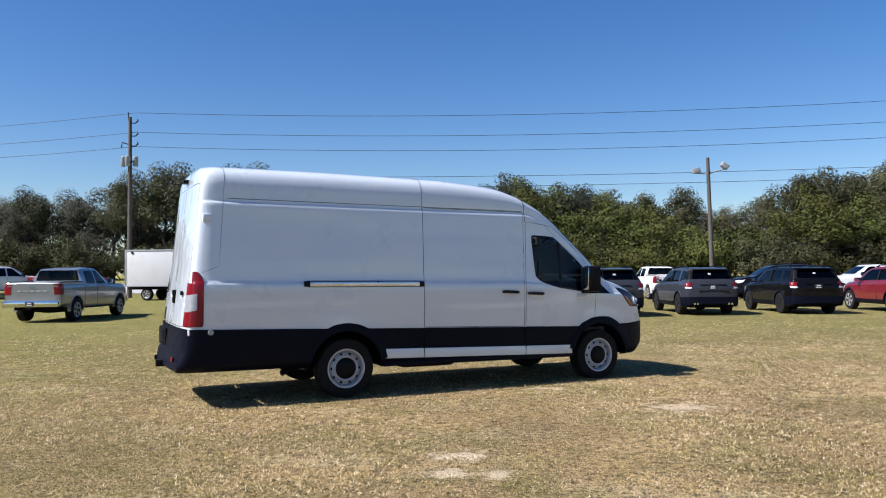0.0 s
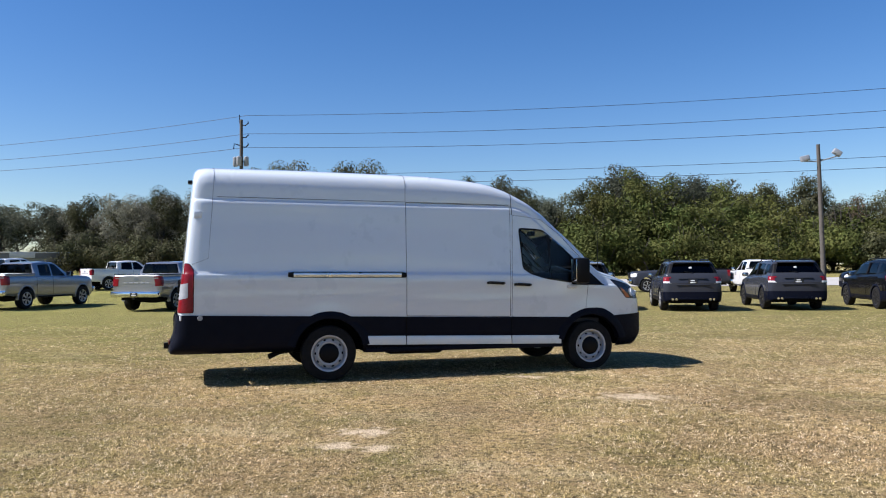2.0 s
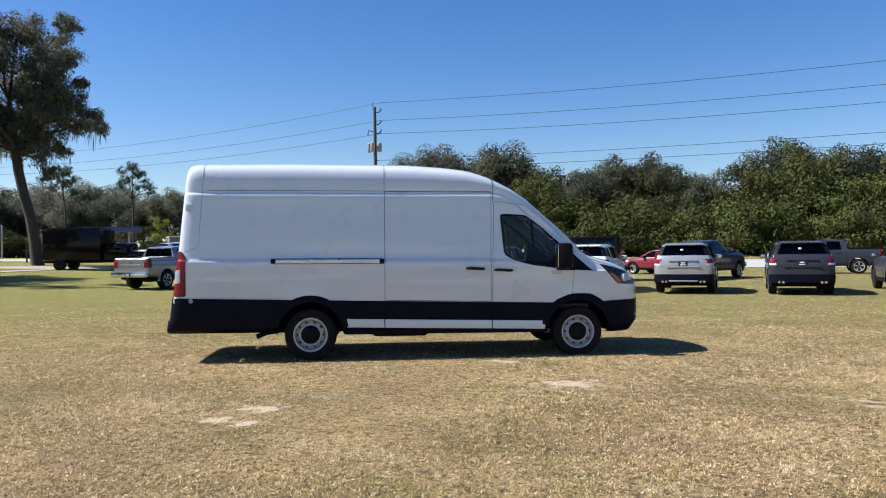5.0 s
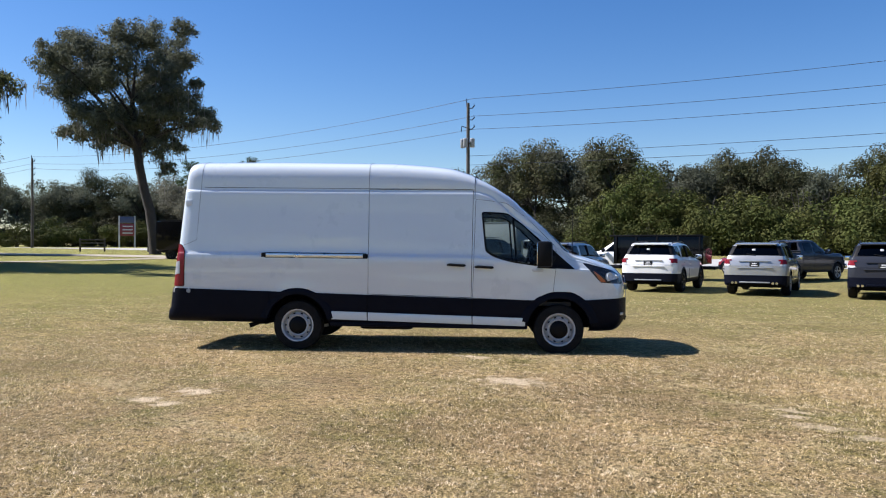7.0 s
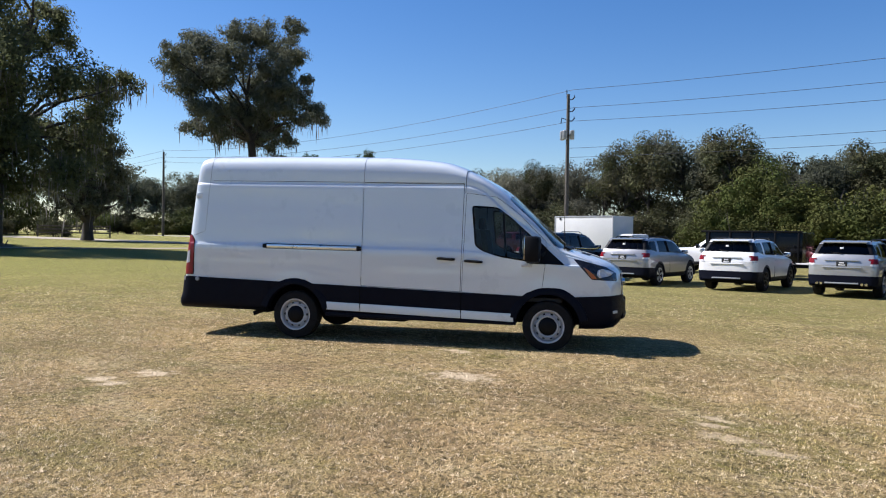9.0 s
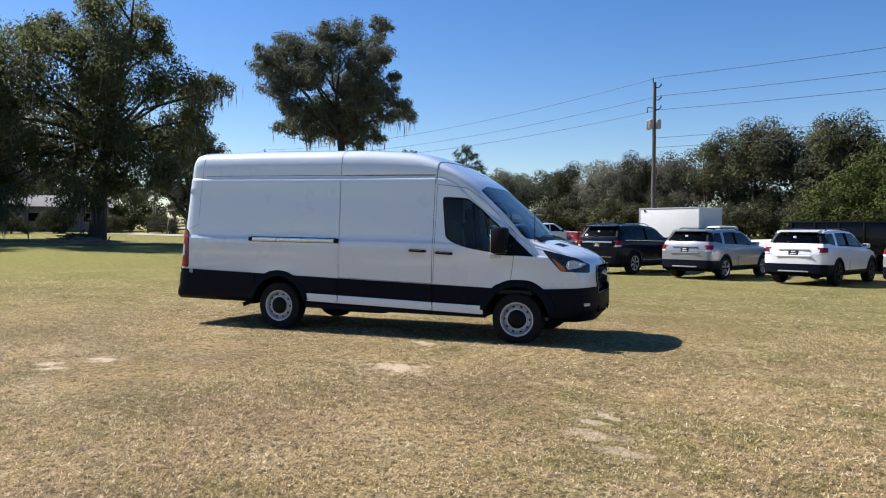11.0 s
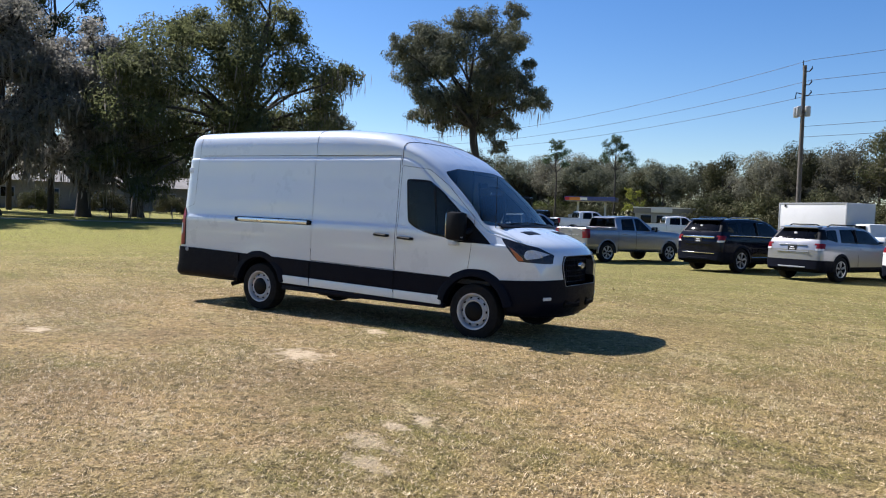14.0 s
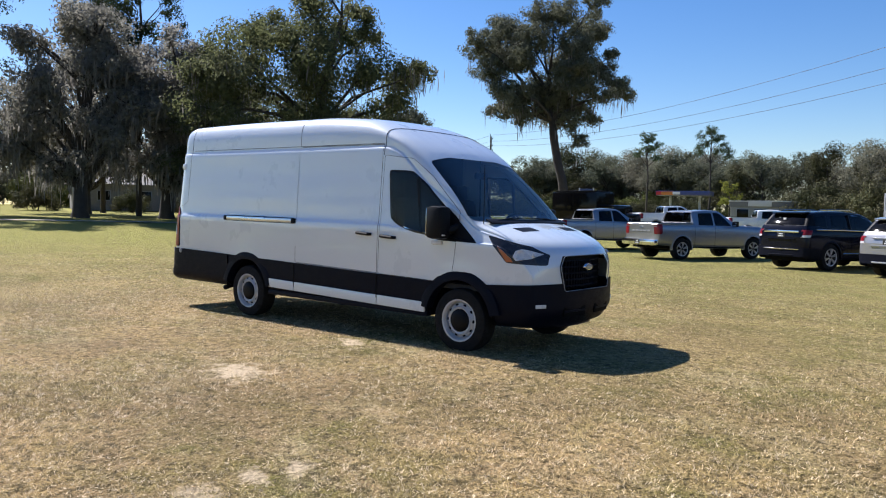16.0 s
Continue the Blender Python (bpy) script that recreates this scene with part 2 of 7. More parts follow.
def tube(bm, pts, radii, n=8):
    """A tapered tube through points."""
    rings = []
    up = Vector((0.31, 0.17, 0.94))
    for i, p in enumerate(pts):
        p = Vector(p)
        d = (Vector(pts[min(i + 1, len(pts) - 1)]) - Vector(pts[max(i - 1, 0)])).normalized()
        a = d.cross(up)
        if a.length < 0.05:
            a = d.cross(Vector((1, 0, 0)))
        a.normalize()
        b = d.cross(a)
        r = radii[i] if isinstance(radii, (list, tuple)) else radii
        rings.append([bm.verts.new(p + r * (math.cos(2 * math.pi * k / n) * a + math.sin(2 * math.pi * k / n) * b)) for k in range(n)])
    for i in range(len(rings) - 1):
        for k in range(n):
            bm.faces.new((rings[i][k], rings[i][(k + 1) % n], rings[i + 1][(k + 1) % n], rings[i + 1][k]))
    bm.faces.new(rings[0][::-1])
    bm.faces.new(rings[-1])
    return rings


def tubed(pts, radii, n=8):
    bm = bmesh.new()
    tube(bm, pts, radii, n)
    bmesh.ops.recalc_face_normals(bm, faces=bm.faces)
    return bm


def lathe(profile, n=32, axis="y", caps=True):
    """Turn (radius, along) pairs round the y axis."""
    bm = bmesh.new()
    rings = []
    for r, a in profile:
        rings.append([bm.verts.new((r * math.cos(2 * math.pi * k / n), a, r * math.sin(2 * math.pi * k / n))) for k in range(n)])
    for i in range(len(rings) - 1):
        for k in range(n):
            bm.faces.new((rings[i][k], rings[i][(k + 1) % n], rings[i + 1][(k + 1) % n], rings[i + 1][k]))
    if caps and profile[0][0] > 1e-4:
        bm.faces.new(rings[0])
    if caps and profile[-1][0] > 1e-4:
        bm.faces.new(rings[-1][::-1])
    bmesh.ops.remove_doubles(bm, verts=bm.verts, dist=1e-5)
    bmesh.ops.recalc_face_normals(bm, faces=bm.faces)
    return bm


def moved(bm, x, y, z, mirror=False):
    if mirror:
        bmesh.ops.scale(bm, vec=(1, -1, 1), verts=bm.verts)
        bmesh.ops.reverse_faces(bm, faces=bm.faces)
    bmesh.ops.translate(bm, vec=(x, y, z), verts=bm.verts)
    return bm


# ---- vehicle shells ----
def lerp_keys(keys, x):
    """Straight interpolation in rows that begin with x."""
    if x <= keys[0][0]:
        return keys[0][1:]
    for a, b in zip(keys, keys[1:]):
        if x <= b[0]:
            k = (x - a[0]) / (b[0] - a[0])
            return tuple(p + (q - p) * k for p, q in zip(a[1:], b[1:]))
    return keys[-1][1:]


def catmull(pts, sub):
    out = []
    n = len(pts)
    for i in range(n - 1):
        p0, p1, p2, p3 = pts[max(i - 1, 0)], pts[i], pts[i + 1], pts[min(i + 2, n - 1)]
        for k in range(sub):
            t = k / sub
            out.append(tuple(0.5 * (2 * b + (c - a) * t + (2 * a - 5 * b + 4 * c - d) * t * t + (3 * b - a - 3 * c + d) * t ** 3)
                             for a, b, c, d in zip(p0, p1, p2, p3)))
    out.append(pts[-1])
    return out


def shell(xs, section, bow, sub=3, capdiv=6):
    """Loft half sections, mirrored, along x; bow(x, y, z) shifts a point along x. Returns a closed bmesh, but for its underside."""
    bm = bmesh.new()
    rings = []
    for x in xs:
        half = catmull(section(x), sub)
        right = [(x, -y, z) for y, z in half]
        left = [(x, y, z) for y, z in half[-2::-1]]
        rings.append([bm.verts.new((px + bow(px, py, pz), py, pz)) for px, py, pz in right + left])
    n = len(rings[0])
    for a, b in zip(rings, rings[1:]):
        for k in range(n - 1):
            bm.faces.new((a[k], b[k], b[k + 1], a[k + 1]))
    for ring, flip, x_end in ((rings[0], True, xs[0]), (rings[-1], False, xs[-1])):       # the ends: rows from side to side
        rows = []
        for k in range(n // 2):
            r, l = ring[k], ring[n - 1 - k]
            row = [r]
            for j in range(1, capdiv):
                q = r.co.lerp(l.co, j / capdiv)
                q.x = r.co.x - bow(x_end, r.co.y, q.z) + bow(x_end, q.y, q.z)
                row.append(bm.verts.new(q))
            row.append(l)
            rows.append(row)
        for a, b in zip(rows, rows[1:]):
            for j in range(capdiv):
                q = (a[j], a[j + 1], b[j + 1], b[j])
                bm.faces.new(q[::-1] if flip else q)
        top = ring[n // 2]
        for j in range(capdiv):
            q = (rows[-1][j], rows[-1][j + 1], top)
            bm.faces.new(q[::-1] if flip else q)
    bmesh.ops.recalc_face_normals(bm, faces=bm.faces)
    if sum(f.normal.z * f.calc_area() for f in bm.faces) < 0:
        bmesh.ops.reverse_faces(bm, faces=bm.faces)
    return bm


def rounded(poly, r, seg=3):
    """A convex outline with rounded corners."""
    out = []
    n = len(poly)
    for i in range(n):
        p, a, b = Vector(poly[i]), Vector(poly[i - 1]), Vector(poly[(i + 1) % n])
        da, db = (a - p), (b - p)
        k = min(r, 0.45 * da.length, 0.45 * db.length)
        s, e = p + da.normalized() * k, p + db.normalized() * k
        for j in range(seg + 1):
            t = j / seg
            out.append(tuple((1 - t) ** 2 * s + 2 * t * (1 - t) * p + t * t * e))
    return out


def inside(bm, poly, axis, keep):
    """Cut a convex outline, seen along an axis (0, 1 or 2), into the faces that pass keep(centre, normal). Returns those inside it."""
    ia, ib = [i for i in range(3) if i != axis]
    area = sum(poly[i - 1][0] * poly[i][1] - poly[i][0] * poly[i - 1][1] for i in range(len(poly)))
    pts = poly if area > 0 else poly[::-1]
    lo = [min(p[i] for p in pts) - 0.01 for i in (0, 1)]
    hi = [max(p[i] for p in pts) + 0.01 for i in (0, 1)]

    def near():
        out = []
        for f in bm.faces:
            if all(max(v.co[i] for v in f.verts) >= lo[j] and min(v.co[i] for v in f.verts) <= hi[j] for j, i in ((0, ia), (1, ib))):
                if keep(f.calc_center_median(), f.normal):
                    out.append(f)
        return out

    bm.normal_update()
    fs = near()
    for i in range(len(pts)):
        p, q = pts[i - 1], pts[i]
        if math.hypot(q[0] - p[0], q[1] - p[1]) < 1e-4:
            continue
        co, no = [0, 0, 0], [0, 0, 0]
        co[ia], co[ib] = p
        no[ia], no[ib] = q[1] - p[1], -(q[0] - p[0])
        fs = [f for f in fs if f.is_valid and in_poly_loose(f, pts, ia, ib)]
        geom = list({e for f in fs for e in f.edges} | {v for f in fs for v in f.verts}) + fs
        r = bmesh.ops.bisect_plane(bm, geom=geom, dist=1e-5, plane_co=co, plane_no=no)
        fs = list(set(fs) | {g for g in r["geom"] if isinstance(g, bmesh.types.BMFace)})
    out = []
    for f in fs:
        if not f.is_valid:
            continue
        c = f.calc_center_median()
        if all((q[0] - p[0]) * (c[ib] - p[1]) - (q[1] - p[1]) * (c[ia] - p[0]) >= -1e-7 for p, q in zip(pts[-1:] + pts[:-1], pts)):
            out.append(f)
    return out


def in_poly_loose(f, pts, ia, ib):
    for p, q in zip(pts[-1:] + pts[:-1], pts):
        if all((q[0] - p[0]) * (v.co[ib] - p[1]) - (q[1] - p[1]) * (v.co[ia] - p[0]) < -1e-6 for v in f.verts):
            return False
    return True


def lift(bm, faces):
    """Take faces out of a bmesh into a new one."""
    out = bmesh.new()
    seen = {}
    for f in faces:
        for v in f.verts:
            if v not in seen:
                seen[v] = out.verts.new(v.co)
        out.faces.new([seen[v] for v in f.verts])
    bmesh.ops.delete(bm, geom=faces, context="FACES")
    out.normal_update()
    return out


def push(bm, d):
    """Move a sheet along its normals."""
    bm.normal_update()
    for v, no in [(v, v.normal.copy()) for v in bm.verts]:
        v.co += no * d
    return bm


def thick(bm, d):
    bmesh.ops.solidify(bm, geom=bm.faces[:], thickness=d)
    return bm


def rim_gap(bm, width, depth):
    """Fold the border of a sheet inwards, so that it ends in a shut line. The folded faces take the second material."""
    r = bmesh.ops.inset_region(bm, faces=bm.faces[:], thickness=width, depth=0.0, use_even_offset=True, use_boundary=True)
    for f in r["faces"]:
        f.material_index = 1
    bm.normal_update()
    edge = {v for e in bm.edges if e.is_boundary for v in e.verts}
    for v, no in [(v, v.normal.copy()) for v in edge]:
        v.co -= no * depth
    return bm


def side(sign, x0=-99, x1=99):
    return lambda c, n: c.y * sign > 0.3 and x0 < c.x < x1


def circle(cx, cz, r, n=20, a0=0.0, a1=360.0):
    return [(cx + r * math.cos(radians(a0 + (a1 - a0) * k / n)), cz + r * math.sin(radians(a0 + (a1 - a0) * k / n))) for k in range(n)]


def arch_lip(cx, cz, r, w, y, out, n=20, a0=-8, a1=188):
    """A flared band round a wheel arch on the side at y."""
    bm = bmesh.new()
    sg = 1 if y > 0 else -1
    rows = []
    for k in range(n + 1):
        a = radians(a0 + (a1 - a0) * k / n)
        ring = []
        for rr, yy in ((r, y - sg * 0.10), (r, y + sg * out), (r + w * 0.6, y + sg * out), (r + w, y + sg * 0.2 * out), (r + w, y - sg * 0.10)):
            ring.append(bm.verts.new((cx + rr * math.cos(a), yy, cz + rr * math.sin(a))))
        rows.append(ring)
    for a, b in zip(rows, rows[1:]):
        for k in range(5):
            bm.faces.new((a[k], a[(k + 1) % 5], b[(k + 1) % 5], b[k]))
    bm.faces.new(rows[0])
    bm.faces.new(rows[-1][::-1])
    bmesh.ops.recalc_face_normals(bm, faces=bm.faces)
    return bm


TYRE_PROFILE = ((0.62, 0.5), (0.68, 0.53), (0.86, 0.54), (0.97, 0.47), (1.0, 0.30), (1.0, -0.30), (0.97, -0.47), (0.86, -0.54), (0.62, -0.5), (0.62, 0.5))


def wheel(parent, x, y, r, w, style, faceout):
    """A wheel with its own tyre and rim, turned so that its face looks along faceout (+1 or -1 in y)."""
    hub = new("wheel")
    hub.parent = parent
    hub.location = (x, y, r)
    bm = lathe([(r * a, w * b) for a, b in TYRE_PROFILE], 40)
    part("tyre", bm, RUBBER, hub)
    ro = r * 0.64
    f = faceout
    if style == "steel":
        bm = lathe([(0.54 * ro, f * 0.30 * w), (0.57 * ro, f * 0.43 * w), (0.645 * ro, f * 0.45 * w), (0.69 * ro, f * 0.38 * w), (0.82 * ro, f * 0.31 * w), (0.85 * ro, f * 0.20 * w), (0.875 * ro, f * 0.20 * w), (0.90 * ro, f * 0.38 * w), (0.96 * ro, f * 0.51 * w), (1.03 * ro, f * 0.52 * w), (1.02 * ro, f * 0.40 * w), (0.95 * ro, -f * 0.3 * w)], 48)
        part("rim", bm, STEEL, hub, "silver painted steel rim")
        bm = lathe([(0.0, f * 0.56 * w), (0.25 * ro, f * 0.56 * w), (0.46 * ro, f * 0.53 * w), (0.55 * ro, f * 0.44 * w), (0.555 * ro, f * 0.2 * w)], 32)
        part("hub_cap", bm, BLACK, hub, "black centre cap")
        for k in range(10):
            a = 2 * math.pi * k / 10
            b2 = lathe([(0.0, f * 0.372 * w), (0.062 * ro, f * 0.36 * w), (0.062 * ro, f * 0.2 * w)], 10)
            bmesh.ops.scale(b2, vec=(0.8, 1, 1.35), verts=b2.verts)
            bmesh.ops.rotate(b2, matrix=Matrix.Rotation(-a, 3, "Y"), verts=b2.verts)
            part("vent_hole", moved(b2, 0.765 * ro * math.cos(a), 0, 0.765 * ro * math.sin(a)), GAP, hub)
    else:
        rimm, spokes = style
        bm = lathe([(0.90 * ro, f * 0.42 * w), (0.97 * ro, f * 0.50 * w), (1.03 * ro, f * 0.52 * w), (1.02 * ro, f * 0.3 * w), (0.92 * ro, -f * 0.3 * w), (0.9 * ro, -f * 0.3 * w), (0.88 * ro, f * 0.3 * w), (0.90 * ro, f * 0.42 * w)], 40, caps=False)
        part("rim_barrel", bm, DARKALLOY, hub, "dark wheel barrel")
        bm = lathe([(0.93 * ro, f * 0.49 * w), (0.97 * ro, f * 0.525 * w), (1.03 * ro, f * 0.535 * w), (1.035 * ro, f * 0.50 * w), (0.93 * ro, f * 0.49 * w)], 40, caps=False)
        for k in range(spokes):
            a = 2 * math.pi * k / spokes + 0.3
            for da in (-0.13, 0.13):
                box(bm, (0.55 * ro * math.cos(a + da * 0.7), f * 0.44 * w, 0.55 * ro * math.sin(a + da * 0.7)), (0.84 * ro, 0.04, 0.09 * ro), 0.0, Matrix.Rotation(-(a + da), 4, "Y"))
        part("rim", bm, rimm, hub)
        part("hub_cap", lathe([(0.0, f * 0.48 * w), (0.17 * ro, f * 0.47 * w), (0.2 * ro, f * 0.36 * w)], 16), BLACK, hub)
        part("brake_disc", lathe([(0.0, f * 0.05 * w), (0.8 * ro, f * 0.05 * w), (0.8 * ro, -f * 0.05 * w), (0, -f * 0.05 * w)], 24), BLACK, hub)
    return hub


def even_normals(ob, base, where):
    """Shade the cut panels of ob by the normals of the whole skin, so that no cut edge shows as a facet."""
    base.normal_update()
    base.faces.ensure_lookup_table()
    skin = bvhtree.BVHTree.FromBMesh(base)
    me = ob.data
    normals = [Vector(c.vector) for c in me.corner_normals]
    for lp in me.loops:
        co = me.vertices[lp.vertex_index].co
        if where(co):
            hit, n, k, d = skin.find_nearest(co)
            vs = base.faces[k].verts
            ws = interpolate.poly_3d_calc([v.co for v in vs], hit)
            nn = sum((v.normal * w for v, w in zip(vs, ws)), Vector())
            if nn.length > 0.1 and nn.normalized().dot(normals[lp.index]) > 0.6:
                normals[lp.index] = nn.normalized()
    me.normals_split_custom_set([tuple(n) for n in normals])


# ---- the white high-roof van ----
VAN = pose(-1.627, 10.237, -0.035, 0, 0.6, 26.46)
VAN_TOP = ((-1.90, 2.665), (-1.885, 2.715), (-1.85, 2.75), (-1.75, 2.772), (-0.3, 2.785), (1.38, 2.772), (1.89, 2.735), (2.22, 2.695), (2.47, 2.61), (2.82, 2.43),
           (3.08, 2.27), (3.33, 2.05), (3.58, 1.83), (3.83, 1.60), (4.0, 1.462), (4.08, 1.435), (4.34, 1.37), (4.58, 1.285), (4.68, 1.225), (4.75, 1.16), (4.80, 1.08), (4.82, 0.99))
VAN_WIDE = ((-1.90, 0.94), (-1.885, 0.965), (-1.85, 0.985), (-1.78, 0.997), (-1.70, 1.0), (3.9, 1.0), (4.35, 0.985), (4.60, 0.955), (4.72, 0.92), (4.79, 0.875), (4.82, 0.84))
VAN_SIDE = ((0.93, 0.36), (1.0, 0.42), (1.02, 0.60), (1.03, 0.85), (1.032, 1.12), (1.03, 1.36), (1.012, 1.43), (0.992, 1.8), (0.972, 2.15), (0.967, 2.285),
            (0.947, 2.318), (0.944, 2.35), (0.943, 2.45), (0.936, 2.545), (0.90, 2.64), (0.81, 2.708), (0.60, 2.748), (0.30, 2.766), (0.0, 2.77))


def van_gutter(x):
    """Height of the gutter: level along the load space, falling with the screen before it."""
    top, = lerp_keys(VAN_TOP, x)
    belt = min(1.2, top - 0.13)
    k = smooth(2.5, 3.3, x)
    return (1 - k) * min(2.35, top - 0.04) + k * (belt + 1.15 * (top - belt) / 1.57)


def van_section(x):
    top, = lerp_keys(VAN_TOP, x)
    wide, = lerp_keys(VAN_WIDE, x)
    belt, gut = min(1.2, top - 0.13), van_gutter(x)
    out = []
    for y, z in VAN_SIDE:
        if z < 1.2:
            z = 0.36 + (z - 0.36) * (belt - 0.36) / 0.84
        else:
            z = belt + (z - 1.2) * (gut - belt) / 1.15 if z < 2.36 else gut + (z - 2.35) * (top - gut) / 0.42
        out.append((y * wide, z))
    return out


def van_bow(x, y, z):
    f = -0.30 * smooth(3.5, 4.75, x) * (abs(y) / 1.03) ** 2.6
    r = (1 - smooth(-1.9, -1.1, x)) * (0.10 * (z - 0.75) + 0.05 * (abs(y) / 1.0) ** 4)
    return f + r


def van_skin(x, z):
    """The point of the near flank that shows at x and z, and the way it faces."""
    def flank(q, h):
        half = catmull(van_section(q), 3)
        for (ya, za), (yb, zb) in zip(half, half[1:]):
            if za <= h <= zb and zb > za:
                y = ya + (yb - ya) * (h - za) / (zb - za)
                return Vector((q + van_bow(q, y, h), -y, h))
        return Vector((q, 0, h))
    lo, hi = x, x + 0.4
    for _ in range(24):
        mid = 0.5 * (lo + hi)
        lo, hi = (mid, hi) if flank(mid, z).x < x else (lo, mid)
    p = flank(lo, z)
    n = (flank(lo + 0.02, z) - p).cross(flank(lo, z + 0.02) - p).normalized()
    return p, n


def white_van():
    van = anchor("cargo_van", VAN, "white high-roof cargo van with dark lower cladding, parked on grass", "van")
    xs = [-1.90, -1.893, -1.885, -1.87, -1.85, -1.82, -1.78, -1.72] + [-1.65 + 0.115 * i for i in range(50)] + [4.06, 4.14, 4.25, 4.36, 4.46, 4.55, 4.62, 4.68, 4.73, 4.76, 4.79, 4.81, 4.82]
    bm = shell(xs, van_section, van_bow, 3, 14)
    for v in bm.verts:                       # the flanks swell a little over the wheels
        if abs(v.co.y) > 0.9 and 0.7 < v.co.z < 1.2:
            for cx in (0.0, 3.77):
                v.co.y += math.copysign(0.011, v.co.y) * smooth(0.66, 0.55, math.hypot(v.co.x - cx, v.co.z - 0.36))
    whole = bm.copy()
    for sg in (-1, 1):
        for cx in (0.0, 3.77):
            bmesh.ops.delete(bm, geom=inside(bm, circle(cx, 0.36, 0.455, 28), 1, side(sg)), context="FACES")
    # dark cladding: along both sides, round the tail, and the front bumper
    low = inside(bm, [(-2.3, 0.885), (3.66, 0.765), (3.66, 0.1), (-2.3, 0.1)], 1, lambda c, n: True)
    clad = push(lift(bm, low), 0.012)
    tail = inside(clad, [(-2.3, 1.0), (-0.42, 1.0), (-0.42, 0.1), (-2.3, 0.1)], 1, lambda c, n: True)
    tail = push(lift(clad, tail), 0.012)
    for v in tail.verts:
        if v.co.z < 0.60:
            v.co.x -= 0.025 * smooth(0.60, 0.52, v.co.z) * smooth(-1.5, -1.8, v.co.x)
        v.co.z += 0.05 * smooth(0.5, 0.36, v.co.z)
    front = inside(bm, [(3.66, 0.765), (5.2, 0.84), (5.2, 0.1), (3.66, 0.1)], 1, lambda c, n: True)
    front = push(lift(bm, front), 0.02)
    for v in front.verts:                       # the chin tucks under
        v.co.x -= 1.1 * max(0.0, 0.53 - v.co.z) ** 1.3 * smooth(4.1, 4.5, v.co.x)
    # grille and headlamps, cut out of the nose
    gr = rounded([(-0.47, 1.115), (0.47, 1.115), (0.555, 1.0), (0.485, 0.735), (-0.485, 0.735), (-0.555, 1.0)], 0.03)
    gbody = inside(bm, gr, 0, lambda c, n: c.x > 4.3)
    bmesh.ops.delete(bm, geom=gbody, context="FACES")
    gbump = inside(front, gr, 0, lambda c, n: c.x > 4.3)
    bmesh.ops.delete(front, geom=gbump, context="FACES")
    lamps = []
    for sg in (-1, 1):
        lf = inside(bm, rounded([(4.10, 1.315), (4.20, 1.30), (4.54, 1.215), (4.69, 1.125), (4.705, 1.015), (4.36, 1.035)], 0.02), 1,
                    lambda c, n, s=sg: c.y * s > 0.56 and c.x > 4.0 and n.z < 0.9)
        lamps.append(lift(bm, lf))
    # windscreen
    ws = inside(bm, rounded([(-0.5, 2.20), (0.5, 2.20), (0.855, 2.14), (0.95, 1.465), (0.5, 1.432), (-0.5, 1.432), (-0.95, 1.465), (-0.855, 2.14)], 0.05), 0,
                lambda c, n: 2.95 < c.x < 4.10 and n.x > 0.3)
    screen = lift(bm, ws)
    # bonnet vents, cut flush into the bonnet
    vents = [lift(bm, inside(bm, [(4.21, s * 0.30), (4.19, s * 0.62), (4.31, s * 0.60), (4.34, s * 0.30)], 2, lambda c, n: n.z > 0.5 and c.z > 1.2)) for s in (-1, 1)]
    # side windows, quarter panes, mirror sails and doors
    win, sail, fdoor, sdoor = [], [], [], []
    for sg in (-1, 1):
        f = inside(bm, rounded([(2.655, 2.03), (3.02, 2.015), (3.24, 1.86), (3.57, 1.56), (3.47, 1.262), (3.07, 1.315), (2.83, 1.385), (2.715, 1.46)], 0.045), 1, side(sg, 2.4, 3.8))
        win.append(lift(bm, f))
        f = inside(bm, [(3.585, 1.575), (3.985, 1.225), (3.46, 1.24)], 1, side(sg, 3.2, 4.1))
        sail.append(lift(bm, f))
        f = inside(bm, rounded([(2.565, 2.215), (3.0, 2.165), (3.30, 1.955), (3.72, 1.545), (3.72, 1.22), (3.67, 0.765), (2.535, 0.788)], 0.03), 1, side(sg, 2.3, 4.0))
        fdoor.append(rim_gap(lift(bm, f), 0.0055, 0.02))
    f = inside(bm, rounded([(1.02, 2.348), (2.535, 2.345), (2.52, 0.793), (1.025, 0.824)], 0.02), 1, side(-1, 0.8, 2.7))
    sdoor.append(rim_gap(lift(bm, f), 0.007, 0.02))
    # tail lamps and rear doors
    tails = []
    for sg in (-1, 1):
        f = inside(bm, rounded([(-2.2, 1.515), (-1.73, 1.515), (-1.675, 1.43), (-1.675, 0.90), (-2.2, 0.90)], 0.03), 1, lambda c, n, s=sg: c.y * s > 0.895 and c.x < -1.5)
        tails.append(lift(bm, f))
    rdoors = []
    for y0, y1 in ((-0.84, -0.004), (0.004, 0.84)):
        f = inside(bm, rounded([(y0, 0.892), (y1, 0.892), (y1, 2.53), (y0, 2.53)], 0.05), 0, lambda c, n: c.x < -1.5 and n.x < -0.5)
        rdoors.append(rim_gap(lift(bm, f), 0.006, 0.015))
    even_normals(part("body", bm, WHITE, van), whole, lambda c: (c.x > 4.0 and c.z > 0.9) or (abs(c.y) > 0.85 and 0.9 < c.z < 2.2))
    for d in fdoor:
        part("front_door", d, [WHITE, GAP], van)
    for d in sdoor:
        part("sliding_door", d, [WHITE, GAP], van)
    for d in rdoors:
        part("rear_door", d, [WHITE, GAP], van)
